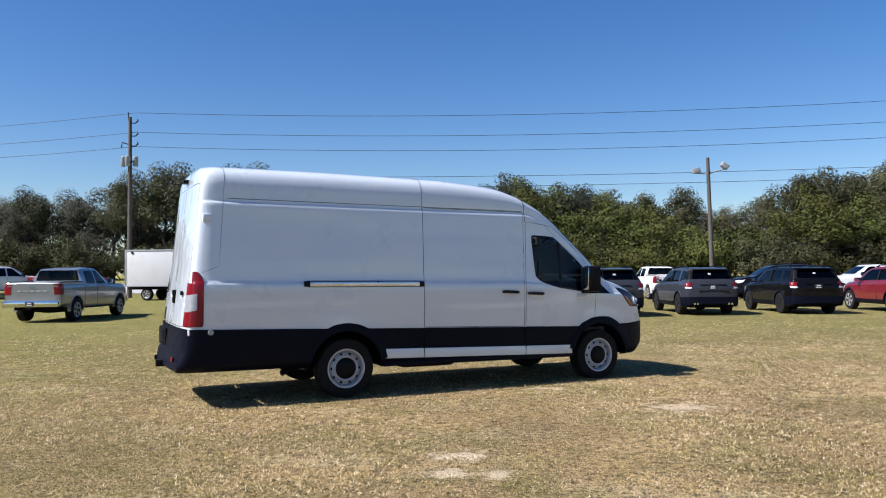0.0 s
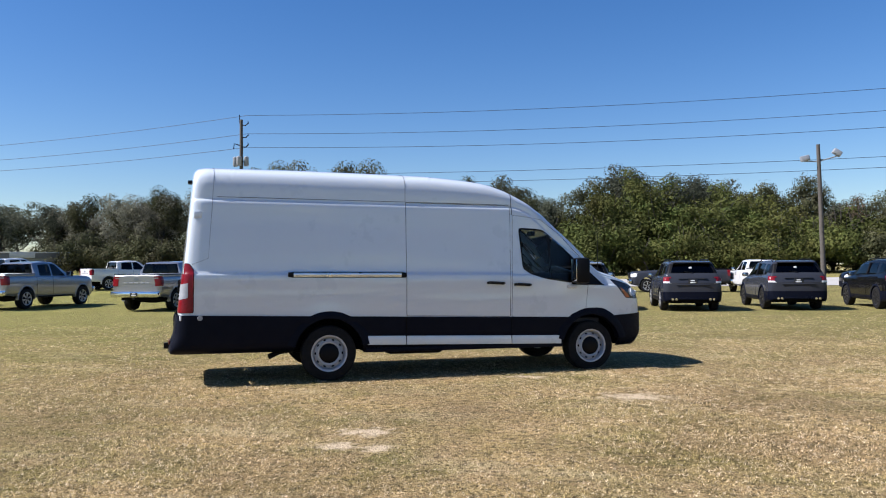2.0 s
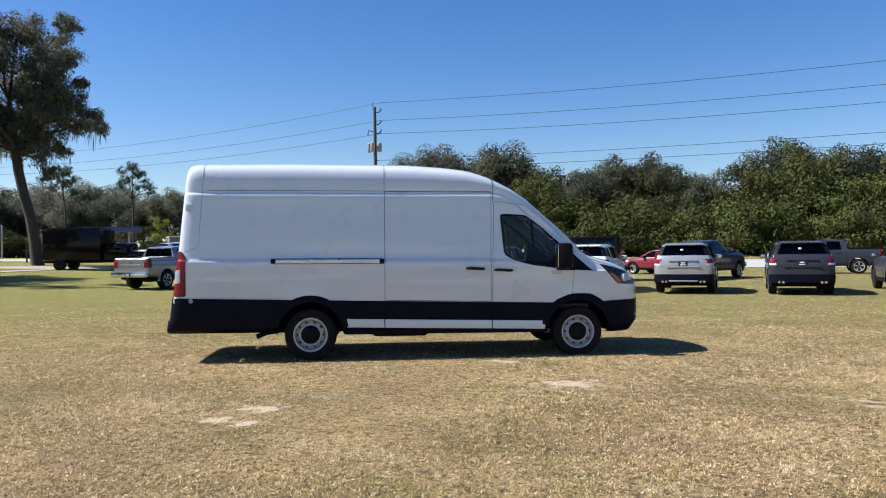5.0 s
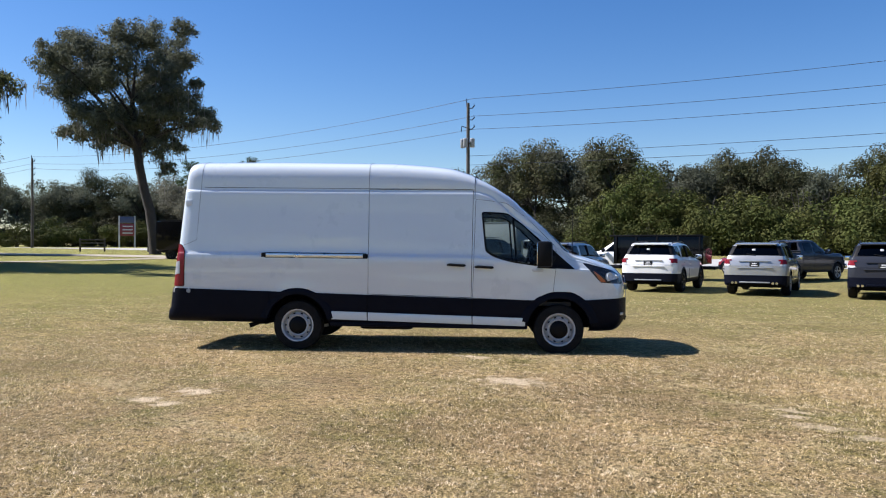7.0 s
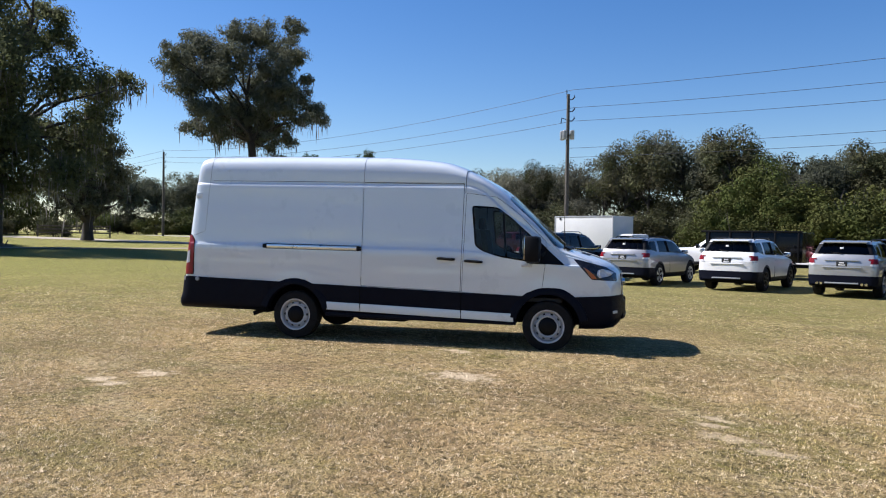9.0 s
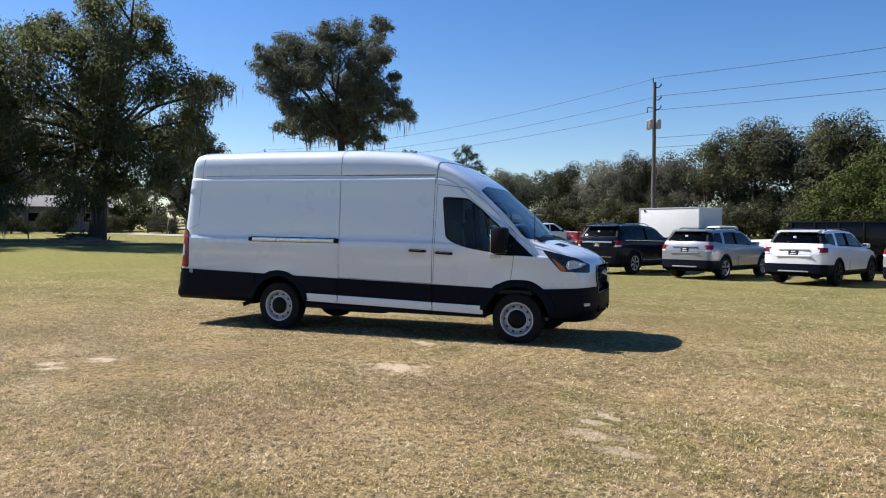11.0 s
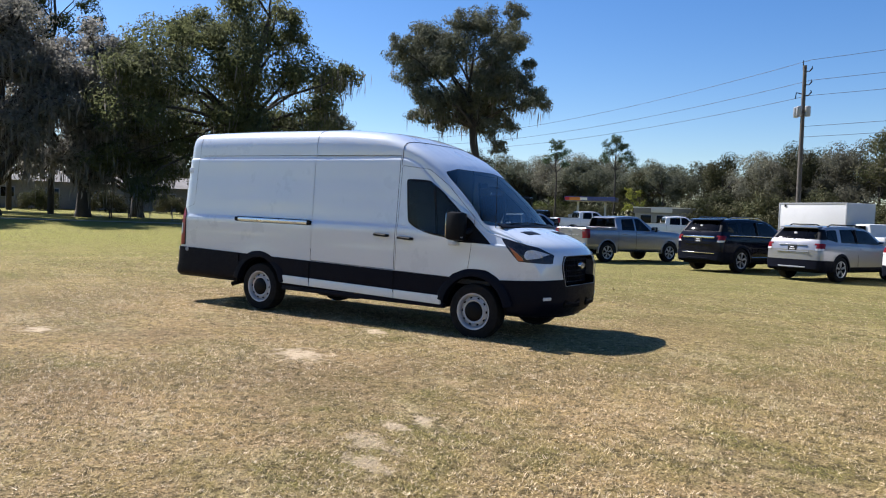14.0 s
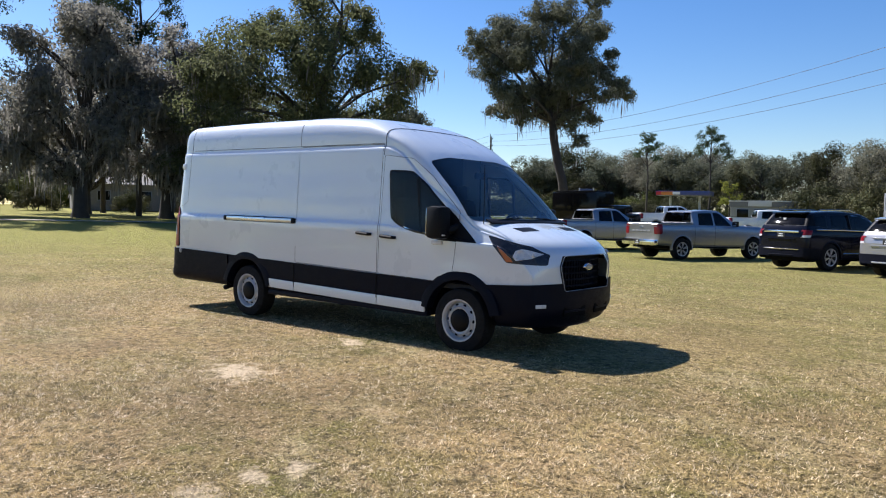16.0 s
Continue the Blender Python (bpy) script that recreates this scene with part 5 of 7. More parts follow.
def field_mat():
    m, nt, p = nodes_of("dry_grass_ground")
    tc = nt.nodes.new("ShaderNodeTexCoord")
    straw, green, tan = (0.50, 0.355, 0.15), (0.20, 0.178, 0.05), (0.50, 0.34, 0.185)
    col = mixed(nt, ramp_noise(nt, 0.55, 0, 1, 8, span=(0.42, 0.62)), straw, green)
    col = mixed(nt, ramp_noise(nt, 0.7, 0, 0.7, 6, stretch=(0.35, 1, 1), span=(0.48, 0.64)), col, (0.15, 0.145, 0.045))
    col = mixed(nt, ramp_noise(nt, 1.1, 0, 0.7, 6, stretch=(0.5, 1, 1), span=(0.54, 0.66)), col, (0.56, 0.45, 0.25))
    col = mixed(nt, ramp_noise(nt, 2.6, 0, 0.75, 8, span=(0.42, 0.68)), col, tan)
    col = mixed(nt, ramp_noise(nt, 0.38, 0, 0.6, 7, span=(0.47, 0.62)), col, (0.235, 0.155, 0.075))
    # greener away from the worn middle
    sep = nt.nodes.new("ShaderNodeSeparateXYZ")
    nt.links.new(tc.outputs["Object"], sep.inputs[0])
    mr = nt.nodes.new("ShaderNodeMapRange")
    mr.inputs["From Min"].default_value, mr.inputs["From Max"].default_value = 0.0, -26.0
    mr.inputs["To Min"].default_value, mr.inputs["To Max"].default_value = 0.0, 0.9
    nt.links.new(sep.outputs["X"], mr.inputs["Value"])
    col = mixed(nt, mr.outputs[0], col, (0.35, 0.355, 0.07))
    my = nt.nodes.new("ShaderNodeMapRange")
    my.inputs["From Min"].default_value, my.inputs["From Max"].default_value = 9.0, 21.0
    my.inputs["To Min"].default_value, my.inputs["To Max"].default_value = 0.0, 0.62
    nt.links.new(sep.outputs["Y"], my.inputs["Value"])
    col = mixed(nt, my.outputs[0], col, (0.295, 0.295, 0.08))
    col = mixed(nt, ramp_noise(nt, 13, 0, 0.8, 7, span=(0.50, 0.59), rough=0.72), col, (0.086, 0.065, 0.029))
    col = mixed(nt, ramp_noise(nt, 4.5, 0, 0.35, 7, span=(0.5, 0.62), rough=0.7), col, (0.122, 0.094, 0.036))
    col = mixed(nt, ramp_noise(nt, 55, 0, 0.65, 4, span=(0.46, 0.60)), col, (0.072, 0.054, 0.025))
    col = mixed(nt, ramp_noise(nt, 38, 0, 0.5, 5, span=(0.54, 0.68)), col, (0.475, 0.374, 0.216))
    # sand
    sand = None
    wob = ramp_noise(nt, 7.0, -0.9, 1.0, 10, rough=0.8)
    for x, y, a, b, worn in BARE:
        vs = nt.nodes.new("ShaderNodeVectorMath")
        vs.operation = "SUBTRACT"
        vs.inputs[1].default_value = (x, y, 0)
        nt.links.new(tc.outputs["Object"], vs.inputs[0])
        vd = nt.nodes.new("ShaderNodeVectorMath")
        vd.operation = "MULTIPLY"
        vd.inputs[1].default_value = (1 / a, 1 / b, 0)
        nt.links.new(vs.outputs[0], vd.inputs[0])
        ln = nt.nodes.new("ShaderNodeVectorMath")
        ln.operation = "LENGTH"
        nt.links.new(vd.outputs[0], ln.inputs[0])
        ad = nt.nodes.new("ShaderNodeMath")
        ad.operation = "ADD"
        nt.links.new(ln.outputs["Value"], ad.inputs[0])
        nt.links.new(wob, ad.inputs[1])
        r = nt.nodes.new("ShaderNodeMapRange")
        r.inputs["From Min"].default_value, r.inputs["From Max"].default_value = 1.05, 0.45
        r.inputs["To Max"].default_value = worn
        nt.links.new(ad.outputs[0], r.inputs["Value"])
        if sand is None:
            sand = r.outputs[0]
        else:
            mx = nt.nodes.new("ShaderNodeMath")
            mx.operation = "MAXIMUM"
            nt.links.new(sand, mx.inputs[0])
            nt.links.new(r.outputs[0], mx.inputs[1])
            sand = mx.outputs[0]
    col = mixed(nt, sand, col, (0.60, 0.475, 0.315))
    nt.links.new(col, p.inputs["Base Color"])
    p.inputs["Roughness"].default_value = 0.95
    p.inputs["Specular IOR Level"].default_value = 0.1
    bp = nt.nodes.new("ShaderNodeBump")
    bp.inputs["Strength"].default_value, bp.inputs["Distance"].default_value = 0.9, 0.05
    nt.links.new(ramp_noise(nt, 28, 0, 1, 8), bp.inputs["Height"])
    nt.links.new(bp.outputs[0], p.inputs["Normal"])
    return m


def field():
    ln = spaced(1600)
    n = len(ln)
    verts = [(x + 2, y + 12, gz(x + 2, y + 12) + 0.018 * noise.noise((x * 0.4, y * 0.4, 0)) * (abs(x) < 60 and abs(y) < 60)) for y in ln for x in ln]
    faces = [(j * n + i, j * n + i + 1, (j + 1) * n + i + 1, (j + 1) * n + i) for j in range(n - 1) for i in range(n - 1)]
    me = bpy.data.meshes.new("ground")
    me.from_pydata(verts, [], faces)
    me.materials.append(field_mat())
    me.polygons.foreach_set("use_smooth", [True] * len(me.polygons))
    tagged(new("ground", me), "dry mown grass field with bare sandy patches", "ground", kind="structure")


field()


def strip(name, pts, half, material, label, lift_by=0.03):
    """A flat band that follows the ground."""
    bm = bmesh.new()
    rows = []
    for i, (x, y) in enumerate(pts):
        a, b = pts[max(i - 1, 0)], pts[min(i + 1, len(pts) - 1)]
        d = Vector((b[0] - a[0], b[1] - a[1])).normalized()
        nrm = Vector((-d.y, d.x))
        row = []
        for k in range(7):
            q = (k / 3 - 1) * half
            px, py = x + nrm.x * q, y + nrm.y * q
            row.append(bm.verts.new((px, py, gz(px, py) + lift_by)))
        rows.append(row)
    for a, b in zip(rows, rows[1:]):
        for k in range(6):
            bm.faces.new((a[k], b[k], b[k + 1], a[k + 1]))
    bmesh.ops.recalc_face_normals(bm, faces=bm.faces)
    if sum(f.normal.z for f in bm.faces) < 0:
        bmesh.ops.reverse_faces(bm, faces=bm.faces)
    return tagged(link_mesh(name, bm, material), label, name.split("_")[0], kind="structure")


strip("road", [(x, 69.0 + 0.0006 * x * abs(x) * 0) for x in range(-300, 301, 10)], 9.0, ROADMAT, "pale two-lane highway beyond the field")
strip("track", [(-30 - 4 * k, 46 - 1.2 * k) for k in range(12)], 2.2, SANDTRACK, "pale sandy drive across the grass")
strip("path", [(-40, -60 + 5 * k) for k in range(22)], 0.7, SANDTRACK, "narrow pale track across the lawn")


# ---- poles and wires ----
def sagging(a, b, sag, n=24):
    a, b = Vector(a), Vector(b)
    out = []
    for k in range(n + 1):
        t = k / n
        p = a.lerp(b, t)
        p.z -= sag * 4 * t * (1 - t)
        out.append(tuple(p))
    return out


def utility_pole(x, y, h, lean=0.0, gear=True, label="weathered wooden utility pole with insulators and transformer cans"):
    g = gz(x, y)
    pole = anchor("utility_pole", pose(x, y, g), label, "utility pole", "poles along the road")
    part("post", tubed([(0, 0, -0.2), (lean * 0.5, 0, h * 0.5), (lean, 0, h)], [0.17, 0.145, 0.115], 12), WOOD, pole)
    part("top_pin", tubed([(lean - 0.12, 0, h - 0.3), (lean - 0.14, 0, h + 0.35)], 0.035, 6), BLACK, pole)
    for dz in (0.25, 1.15, 1.85):
        arm = part("insulator", tubed([(lean, 0, h - dz - 0.15), (lean + 0.35, 0, h - dz - 0.18), (lean + 0.55, 0, h - dz), (lean + 0.5, 0, h - dz + 0.14)], [0.03, 0.04, 0.05, 0.03], 8), BLACK, pole)
    if gear:
        for dx, dy in ((-0.42, -0.1), (0.42, -0.1), (0.0, -0.42)):
            can = part("transformer_can", tubed([(dx, dy, h - 3.45), (dx, dy, h - 3.40), (dx, dy, h - 2.80), (dx, dy, h - 2.75)], [0.15, 0.18, 0.18, 0.12], 12), GALV, pole, "grey transformer can")
            part("bracket", boxed((dx * 0.5, dy * 0.5, h - 3.1), (0.06 + abs(dx), 0.06 + abs(dy), 0.08), 0.01), BLACK, can)
        part("cutout", tubed([(-0.1, 0, h - 1.9), (-0.55, 0, h - 1.75), (-0.6, 0, h - 2.15)], 0.04, 6), BLACK, pole)
    return pole


PX, PY, PH = -21.6, 53.2, 12.5
utility_pole(PX, PY, PH)
FX, FY, FH = -82.0, 56.3, 10.7
utility_pole(FX, FY, FH, gear=False, label="dark wooden utility pole far along the road")
EX, EY, EH = -150.0, 61.0, 11.5
utility_pole(EX, EY, EH, gear=False, label="dark wooden utility pole beyond the lawn trees")
RX, RY, RH = 62.0, 46.0, 13.9
utility_pole(RX, RY, RH, gear=False, label="wooden utility pole along the road")


def cables(a, b, sag, group):
    o = link_mesh("power_line", tubed(sagging(a, b, sag), 0.0155, 5), WIRE)
    tagged(o, "dark overhead power line strung between poles", "power line", group)


gp = gz(PX, PY)
for dz in (0.30, -1.05, -2.05):
    cables((PX + 0.45, PY, gp + PH + dz), (RX, RY, gz(RX, RY) + RH + dz), 1.5, "overhead lines")
    cables((PX + 0.45, PY, gp + PH + dz), (FX, FY, gz(FX, FY) + FH + 0.6 * dz), 1.2, "overhead lines")
    cables((FX, FY, gz(FX, FY) + FH + 0.6 * dz), (EX, EY, gz(EX, EY) + EH + 0.6 * dz), 1.2, "overhead lines")
for z0, z1 in ((7.6, 8.6), (8.3, 9.2)):
    cables((PX, PY, z0), (RX, RY, z1), 0.9, "overhead lines")


def flood_pole(x, y, h):
    pole = anchor("light_pole", pose(x, y, gz(x, y)), "wooden light pole with two floodlights", "light pole")
    part("post", tubed([(0, 0, -0.2), (-0.1, 0, h * 0.5), (-0.2, 0, h)], [0.16, 0.135, 0.11], 12), WOOD, pole)
    part("cross_arm", tubed([(-1.05, 0, h - 1.0), (-0.2, 0, h - 1.05), (0.85, 0, h - 0.75)], 0.04, 6), GALV, pole)
    for sx, dz in ((-1.0, -0.85), (0.85, -0.55)):
        lamp = part("floodlight", boxed((sx, -0.1, h + dz), (0.52, 0.3, 0.34), 0.05, Matrix.Rotation(radians(35 if sx > 0 else -12), 4, "Y")), GALV, pole, "grey floodlight head")
        part("lens", boxed((sx, -0.26, h + dz), (0.42, 0.02, 0.26), 0.01, Matrix.Rotation(radians(35 if sx > 0 else -12), 4, "Y")), LAMPGREY, lamp)


flood_pole(17.35, 49.7, 8.95)


# ---- box truck ----
def box_truck(m, label):
    t = anchor("box_truck", m, label, "box truck")
    body = part("cargo_box", boxed((2.45, 0, 2.05), (4.9, 2.35, 2.35), 0.03), BOXWHITE, t, "plain white cargo box")
    for z in (0.92, 3.19):
        for sg in (-1, 1):
            part("box_rail", boxed((2.45, sg * 1.185, z), (4.92, 0.03, 0.09), 0.01), GALV, body)
    for x in (0.03, 4.87):
        for sg in (-1, 1):
            part("corner_post", boxed((x, sg * 1.18, 2.05), (0.08, 0.04, 2.3), 0.01), GALV, body)
    part("roll_door", boxed((-0.005, 0, 2.0), (0.03, 2.0, 2.0), 0.01), BOXWHITE, body)
    for sg in (-1, 1):
        part("marker_lamp", boxed((0.5, sg * 1.205, 3.05), (0.14, 0.02, 0.14), 0.01), BLACK, body)
    part("frame_rail", boxed((2.9, 0, 0.78), (6.2, 0.9, 0.2), 0.02), BLACK, t)
    bm = boxed((5.75, 0, 1.35), (1.35, 1.95, 1.35), 0.14)
    for v in bm.verts:
        if v.co.z > 1.5 and v.co.x > 5.8:
            v.co.x -= 0.35 * (v.co.z - 1.5)
    part("cab", bm, BOXWHITE, t, "white cab")
    part("bonnet", boxed((6.75, 0, 1.0), (0.9, 1.85, 0.6), 0.1), BOXWHITE, t)
    for sg in (-1, 1):
        part("window", boxed((5.7, sg * 0.985, 1.66), (0.7, 0.02, 0.5), 0.05), PRIVACY, t)
        for x in (1.4, 6.5):
            wheel(t, x, sg * 0.95, 0.39, 0.25, (ALLOY, 6), sg)
    part("bumper", boxed((7.2, 0, 0.62), (0.14, 1.95, 0.24), 0.04), CHROME, t)
    return t


box_truck(pose(-20.2, 50.6, gz(-19, 50), 0, 0, -8), "white box truck parked beyond the row of cars")


def black_truck(m):
    t = anchor("box_truck", m, "black box-bodied truck parked by the big oak", "box truck")
    part("cargo_box", boxed((2.0, 0, 1.75), (4.0, 2.3, 2.1), 0.08), P_BLACK, t)
    part("cab", boxed((4.9, 0, 1.25), (1.7, 1.95, 1.2), 0.2), P_BLACK, t)
    part("bonnet", boxed((6.0, 0, 0.95), (0.9, 1.85, 0.6), 0.12), P_BLACK, t)
    part("roof_rack", boxed((2.0, 0, 2.86), (3.6, 1.9, 0.1), 0.03), BLACK, t)
    part("chassis", boxed((2.8, 0, 0.6), (6.0, 1.2, 0.2), 0.03), BLACK, t)
    for sg in (-1, 1):
        part("window", boxed((4.95, sg * 0.985, 1.5), (0.9, 0.02, 0.4), 0.05), PRIVACY, t)
        for x in (1.1, 5.6):
            wheel(t, x, sg * 0.95, 0.42, 0.27, (DARKALLOY, 6), sg)


black_truck(pose(-40.5, 40.4, gz(-38, 41), 0, 0, 20))


def rail_fence(x, y, rot, bays):
    f = anchor("rail_fence", pose(x, y, gz(x, y), 0, 0, rot), "dark wooden rail fence beside the drive", "fence", "rail fences")
    for k in range(bays + 1):
        part("post", boxed((2.2 * k, 0, 0.62), (0.14, 0.14, 1.3), 0.02), WOOD, f)
    for z in (0.45, 0.8, 1.12):
        part("rail", boxed((1.1 * bays, -0.09, z), (2.2 * bays, 0.05, 0.13), 0.015), WOOD, f)


rail_fence(-60.5, 47.5, 40, 1)
rail_fence(-55.8, 51.5, 40, 1)
rail_fence(-71.0, 36.0, 55, 3)


# ---- beyond the road: filling-station canopy, its price sign, and the low house on the lawn side ----
def canopy(x, y, rot):
    c = anchor("station_canopy", pose(x, y, gz(x, y), 0, 0, rot), "filling-station canopy with blue and orange fascia", "canopy")
    part("roof", boxed((0, 0, 4.5), (8.6, 6, 0.75), 0.05), mat("blue_fascia", (0.05, 0.07, 0.22), rough=0.4), c)
    part("fascia_band", boxed((-2.6, -3.02, 4.5), (2.3, 0.06, 0.55), 0.01), mat("orange_fascia", (0.62, 0.2, 0.03), rough=0.4), c)
    part("fascia_band", boxed((-1.0, -3.03, 4.5), (1.2, 0.06, 0.45), 0.01), mat("white_fascia", (0.75, 0.75, 0.75), rough=0.4), c)
    part("fascia_band", boxed((-3.85, -3.04, 4.5), (0.8, 0.06, 0.55), 0.01), mat("red_fascia", (0.5, 0.03, 0.03), rough=0.4), c)
    for px in (-3.4, 3.4):
        part("column", boxed((px * 0.7, 0, 2.05), (0.35, 0.35, 4.1), 0.03), BOXWHITE, c)
        part("pump", boxed((px, -1.2, 0.9), (0.8, 0.5, 1.7), 0.05), GALV, c)


canopy(-92.0, 99.0, 40)


def price_sign(x, y, rot):
    s = anchor("price_sign", pose(x, y, gz(x, y), 0, 0, rot), "tall roadside sign with blue and red panels", "sign")
    for px in (-1.3, 1.3):
        part("post", boxed((px, 0, 2.8), (0.25, 0.25, 5.8), 0.02), BOXWHITE, s)
    part("panel", boxed((0, -0.1, 5.0), (2.4, 0.3, 1.1), 0.03), mat("sign_blue", (0.05, 0.07, 0.16), rough=0.4), s)
    part("panel", boxed((0, -0.1, 3.2), (2.4, 0.3, 2.2), 0.03), mat("sign_red", (0.22, 0.03, 0.04), rough=0.4), s)
    for z in (2.6, 3.2, 3.8):
        part("text_bar", boxed((0.1, -0.27, z), (1.7, 0.03, 0.22), 0.005), BOXWHITE, s)


price_sign(-112.0, 93.0, 52)


def station_shop(x, y, rot, w=10.0):
    s = anchor("station_shop", pose(x, y, gz(x, y), 0, 0, rot), "low flat-roofed filling-station shop with a white parapet", "shop")
    part("wall", boxed((0, 0, 1.2), (w, 7, 2.4), 0.02), mat("grey_block_wall", (0.30, 0.30, 0.29), (0.24, 0.24, 0.23), rough=0.9, scale=0.6, fine=9), s)
    part("parapet", boxed((0, 0, 2.5), (w + 0.3, 7.3, 0.75), 0.03), mat("dark_fascia", (0.16, 0.16, 0.165), rough=0.7), s)
    part("coping", boxed((0, 0, 2.93), (w + 0.5, 7.5, 0.14), 0.02), BOXWHITE, s, "white roof edge")
    part("sign_panel", boxed((-1.2, -3.72, 2.62), (3.0, 0.12, 0.8), 0.02), BOXWHITE, s, "white sign panel")
    for k in range(4):
        wx = -w / 2 + 1.6 + k * (w - 3.2) / 3
        wi = part("window", boxed((wx, -3.52, 1.25), (1.7, 0.08, 1.3), 0.02), GALV, s)
        part("pane", boxed((wx, -3.57, 1.25), (1.5, 0.03, 1.1), 0.01), PRIVACY, wi)


station_shop(-70.8, 95.3, 43)


def low_house(x, y, rot, w=16.0):
    h = anchor("house", pose(x, y, gz(x, y), 0, 0, rot), "low pale house with a shallow roof behind the oaks", "house")
    wall = part("wall", boxed((0, 0, 1.35), (w, 7, 2.7), 0.02), mat("pale_render", (0.26, 0.245, 0.225), (0.21, 0.20, 0.18), rough=0.9, scale=0.5, fine=9), h)
    bm = bmesh.new()
    v = [bm.verts.new(p) for p in ((-w / 2 - 0.5, -4.1, 2.65), (w / 2 + 0.5, -4.1, 2.65), (w / 2 + 0.5, 4.1, 2.65), (-w / 2 - 0.5, 4.1, 2.65), (-w / 2 - 0.5, 0, 4.0), (w / 2 + 0.5, 0, 4.0))]
    for q in ((0, 1, 5, 4), (2, 3, 4, 5), (0, 4, 3), (1, 2, 5), (3, 2, 1, 0)):
        bm.faces.new([v[i] for i in q])
    part("roof", bm, mat("grey_shingle", (0.16, 0.15, 0.14), (0.11, 0.105, 0.10), rough=0.9, scale=1.5, fine=20, bump=0.3), h)
    for k in range(4):
        wx = -w / 2 + 2 + k * (w - 4) / 3
        wi = part("window", boxed((wx, -3.52, 1.5), (1.3, 0.08, 1.1), 0.02), GALV, h)
        part("pane", boxed((wx, -3.57, 1.5), (1.1, 0.03, 0.9), 0.01), PRIVACY, wi)
    part("door", boxed((0.8, -3.53, 1.05), (0.95, 0.08, 2.1), 0.02), WOOD, h)


low_house(-79.0, 14.0, 100)
low_house(-84.0, 30.0, 75, 12.0)


# ---- under the lawn trees: a picnic table and a heap of old wood ----
def picnic_table(x, y, rot):
    t = anchor("picnic_table", pose(x, y, gz(x, y), 0, 0, rot), "dark weathered wooden picnic table under the oaks", "picnic table")
    for k in range(5):
        part("tabletop_plank", boxed((0, -0.30 + 0.15 * k, 0.74), (1.8, 0.14, 0.04), 0.006), DARKWOOD, t)
    for sg in (-1, 1):
        for dy in (0.0, 0.15):
            part("bench_plank", boxed((0, sg * (0.62 + dy), 0.44), (1.8, 0.14, 0.04), 0.006), DARKWOOD, t)
        part("cross_beam", boxed((sg * 0.62, 0, 0.40), (0.05, 1.5, 0.09), 0.008), DARKWOOD, t)
        for sy in (-1, 1):
            part("leg", tubed([(sg * 0.62, sy * 0.62, 0.0), (sg * 0.62, sy * 0.22, 0.72)], 0.045, 6), DARKWOOD, t)


DARKWOOD = mat("dark_weathered_wood", (0.075, 0.062, 0.05), (0.045, 0.038, 0.032), rough=0.9, scale=4, fine=60, bump=0.4)
picnic_table(-49.0, 14.8, 74)


def wood_heap(x, y, rot):
    """Cut limbs and litter thrown together round the foot of the tree."""
    rng = random.Random(19)
    h = anchor("wood_heap", pose(x, y, gz(x, y), 0, 0, rot), "low brown heap of cut limbs and litter beside an oak", "wood heap")
    bm = bmesh.new()
    g = bmesh.ops.create_uvsphere(bm, u_segments=28, v_segments=14, radius=1.0)
    for v in g["verts"]:
        k = 1 + 0.28 * noise.noise(v.co * 2.3)
        v.co = Vector((v.co.x * 1.9 * k, v.co.y * 1.1 * k, max(-0.1, v.co.z * 0.42 * k)))
    part("litter", bm, LITTER, h, "brown leaf litter")
    for k in range(34):
        a, r = rng.uniform(0, 6.28), rng.uniform(0.1, 1.0)
        c = Vector((1.8 * r * math.cos(a), 1.0 * r * math.sin(a), 0.42 * (1 - r * r) + 0.06))
        d = Vector((rng.uniform(-1, 1), rng.uniform(-1, 1), rng.uniform(-0.15, 0.3))).normalized() * rng.uniform(0.3, 0.75)
        w = rng.uniform(0.025, 0.07)
        part("limb", tubed([c - d, c + Vector((0, 0, 0.04)), c + d], [w, w * 0.9, w * 0.6], 6), BARK, h)


LITTER = mat("leaf_litter", (0.20, 0.15, 0.10), (0.11, 0.085, 0.06), rough=0.95, scale=2.5, fine=18, bump=0.8)
wood_heap(-41.6, 19.6, 72)


# ---- trees ----
def quads_mesh(name, centres, axes_u, axes_v, material, corners=4):
    """Many small leaves in one mesh; u and v are the half axes."""
    n, c = len(centres), corners
    co = np.empty((n, c, 3), np.float32)
    co[:, 0], co[:, 1], co[:, 2] = centres - axes_u, centres + axes_v * 0.75 - axes_u * 0.1, centres + axes_u
    if c == 4:
        co[:, 3] = centres - axes_v * 0.75 + axes_u * 0.1
    me = bpy.data.meshes.new(name)
    me.vertices.add(c * n)
    me.vertices.foreach_set("co", co.ravel())
    me.loops.add(c * n)
    me.loops.foreach_set("vertex_index", np.arange(c * n, dtype=np.int32))
    me.polygons.add(n)
    me.polygons.foreach_set("loop_start", np.arange(0, c * n, c, dtype=np.int32))
    me.update(calc_edges=True)
    me.materials.append(material)
    return me


def rand_dirs(rng, n):
    v = rng.normal(size=(n, 3))
    return v / np.linalg.norm(v, axis=1, keepdims=True)


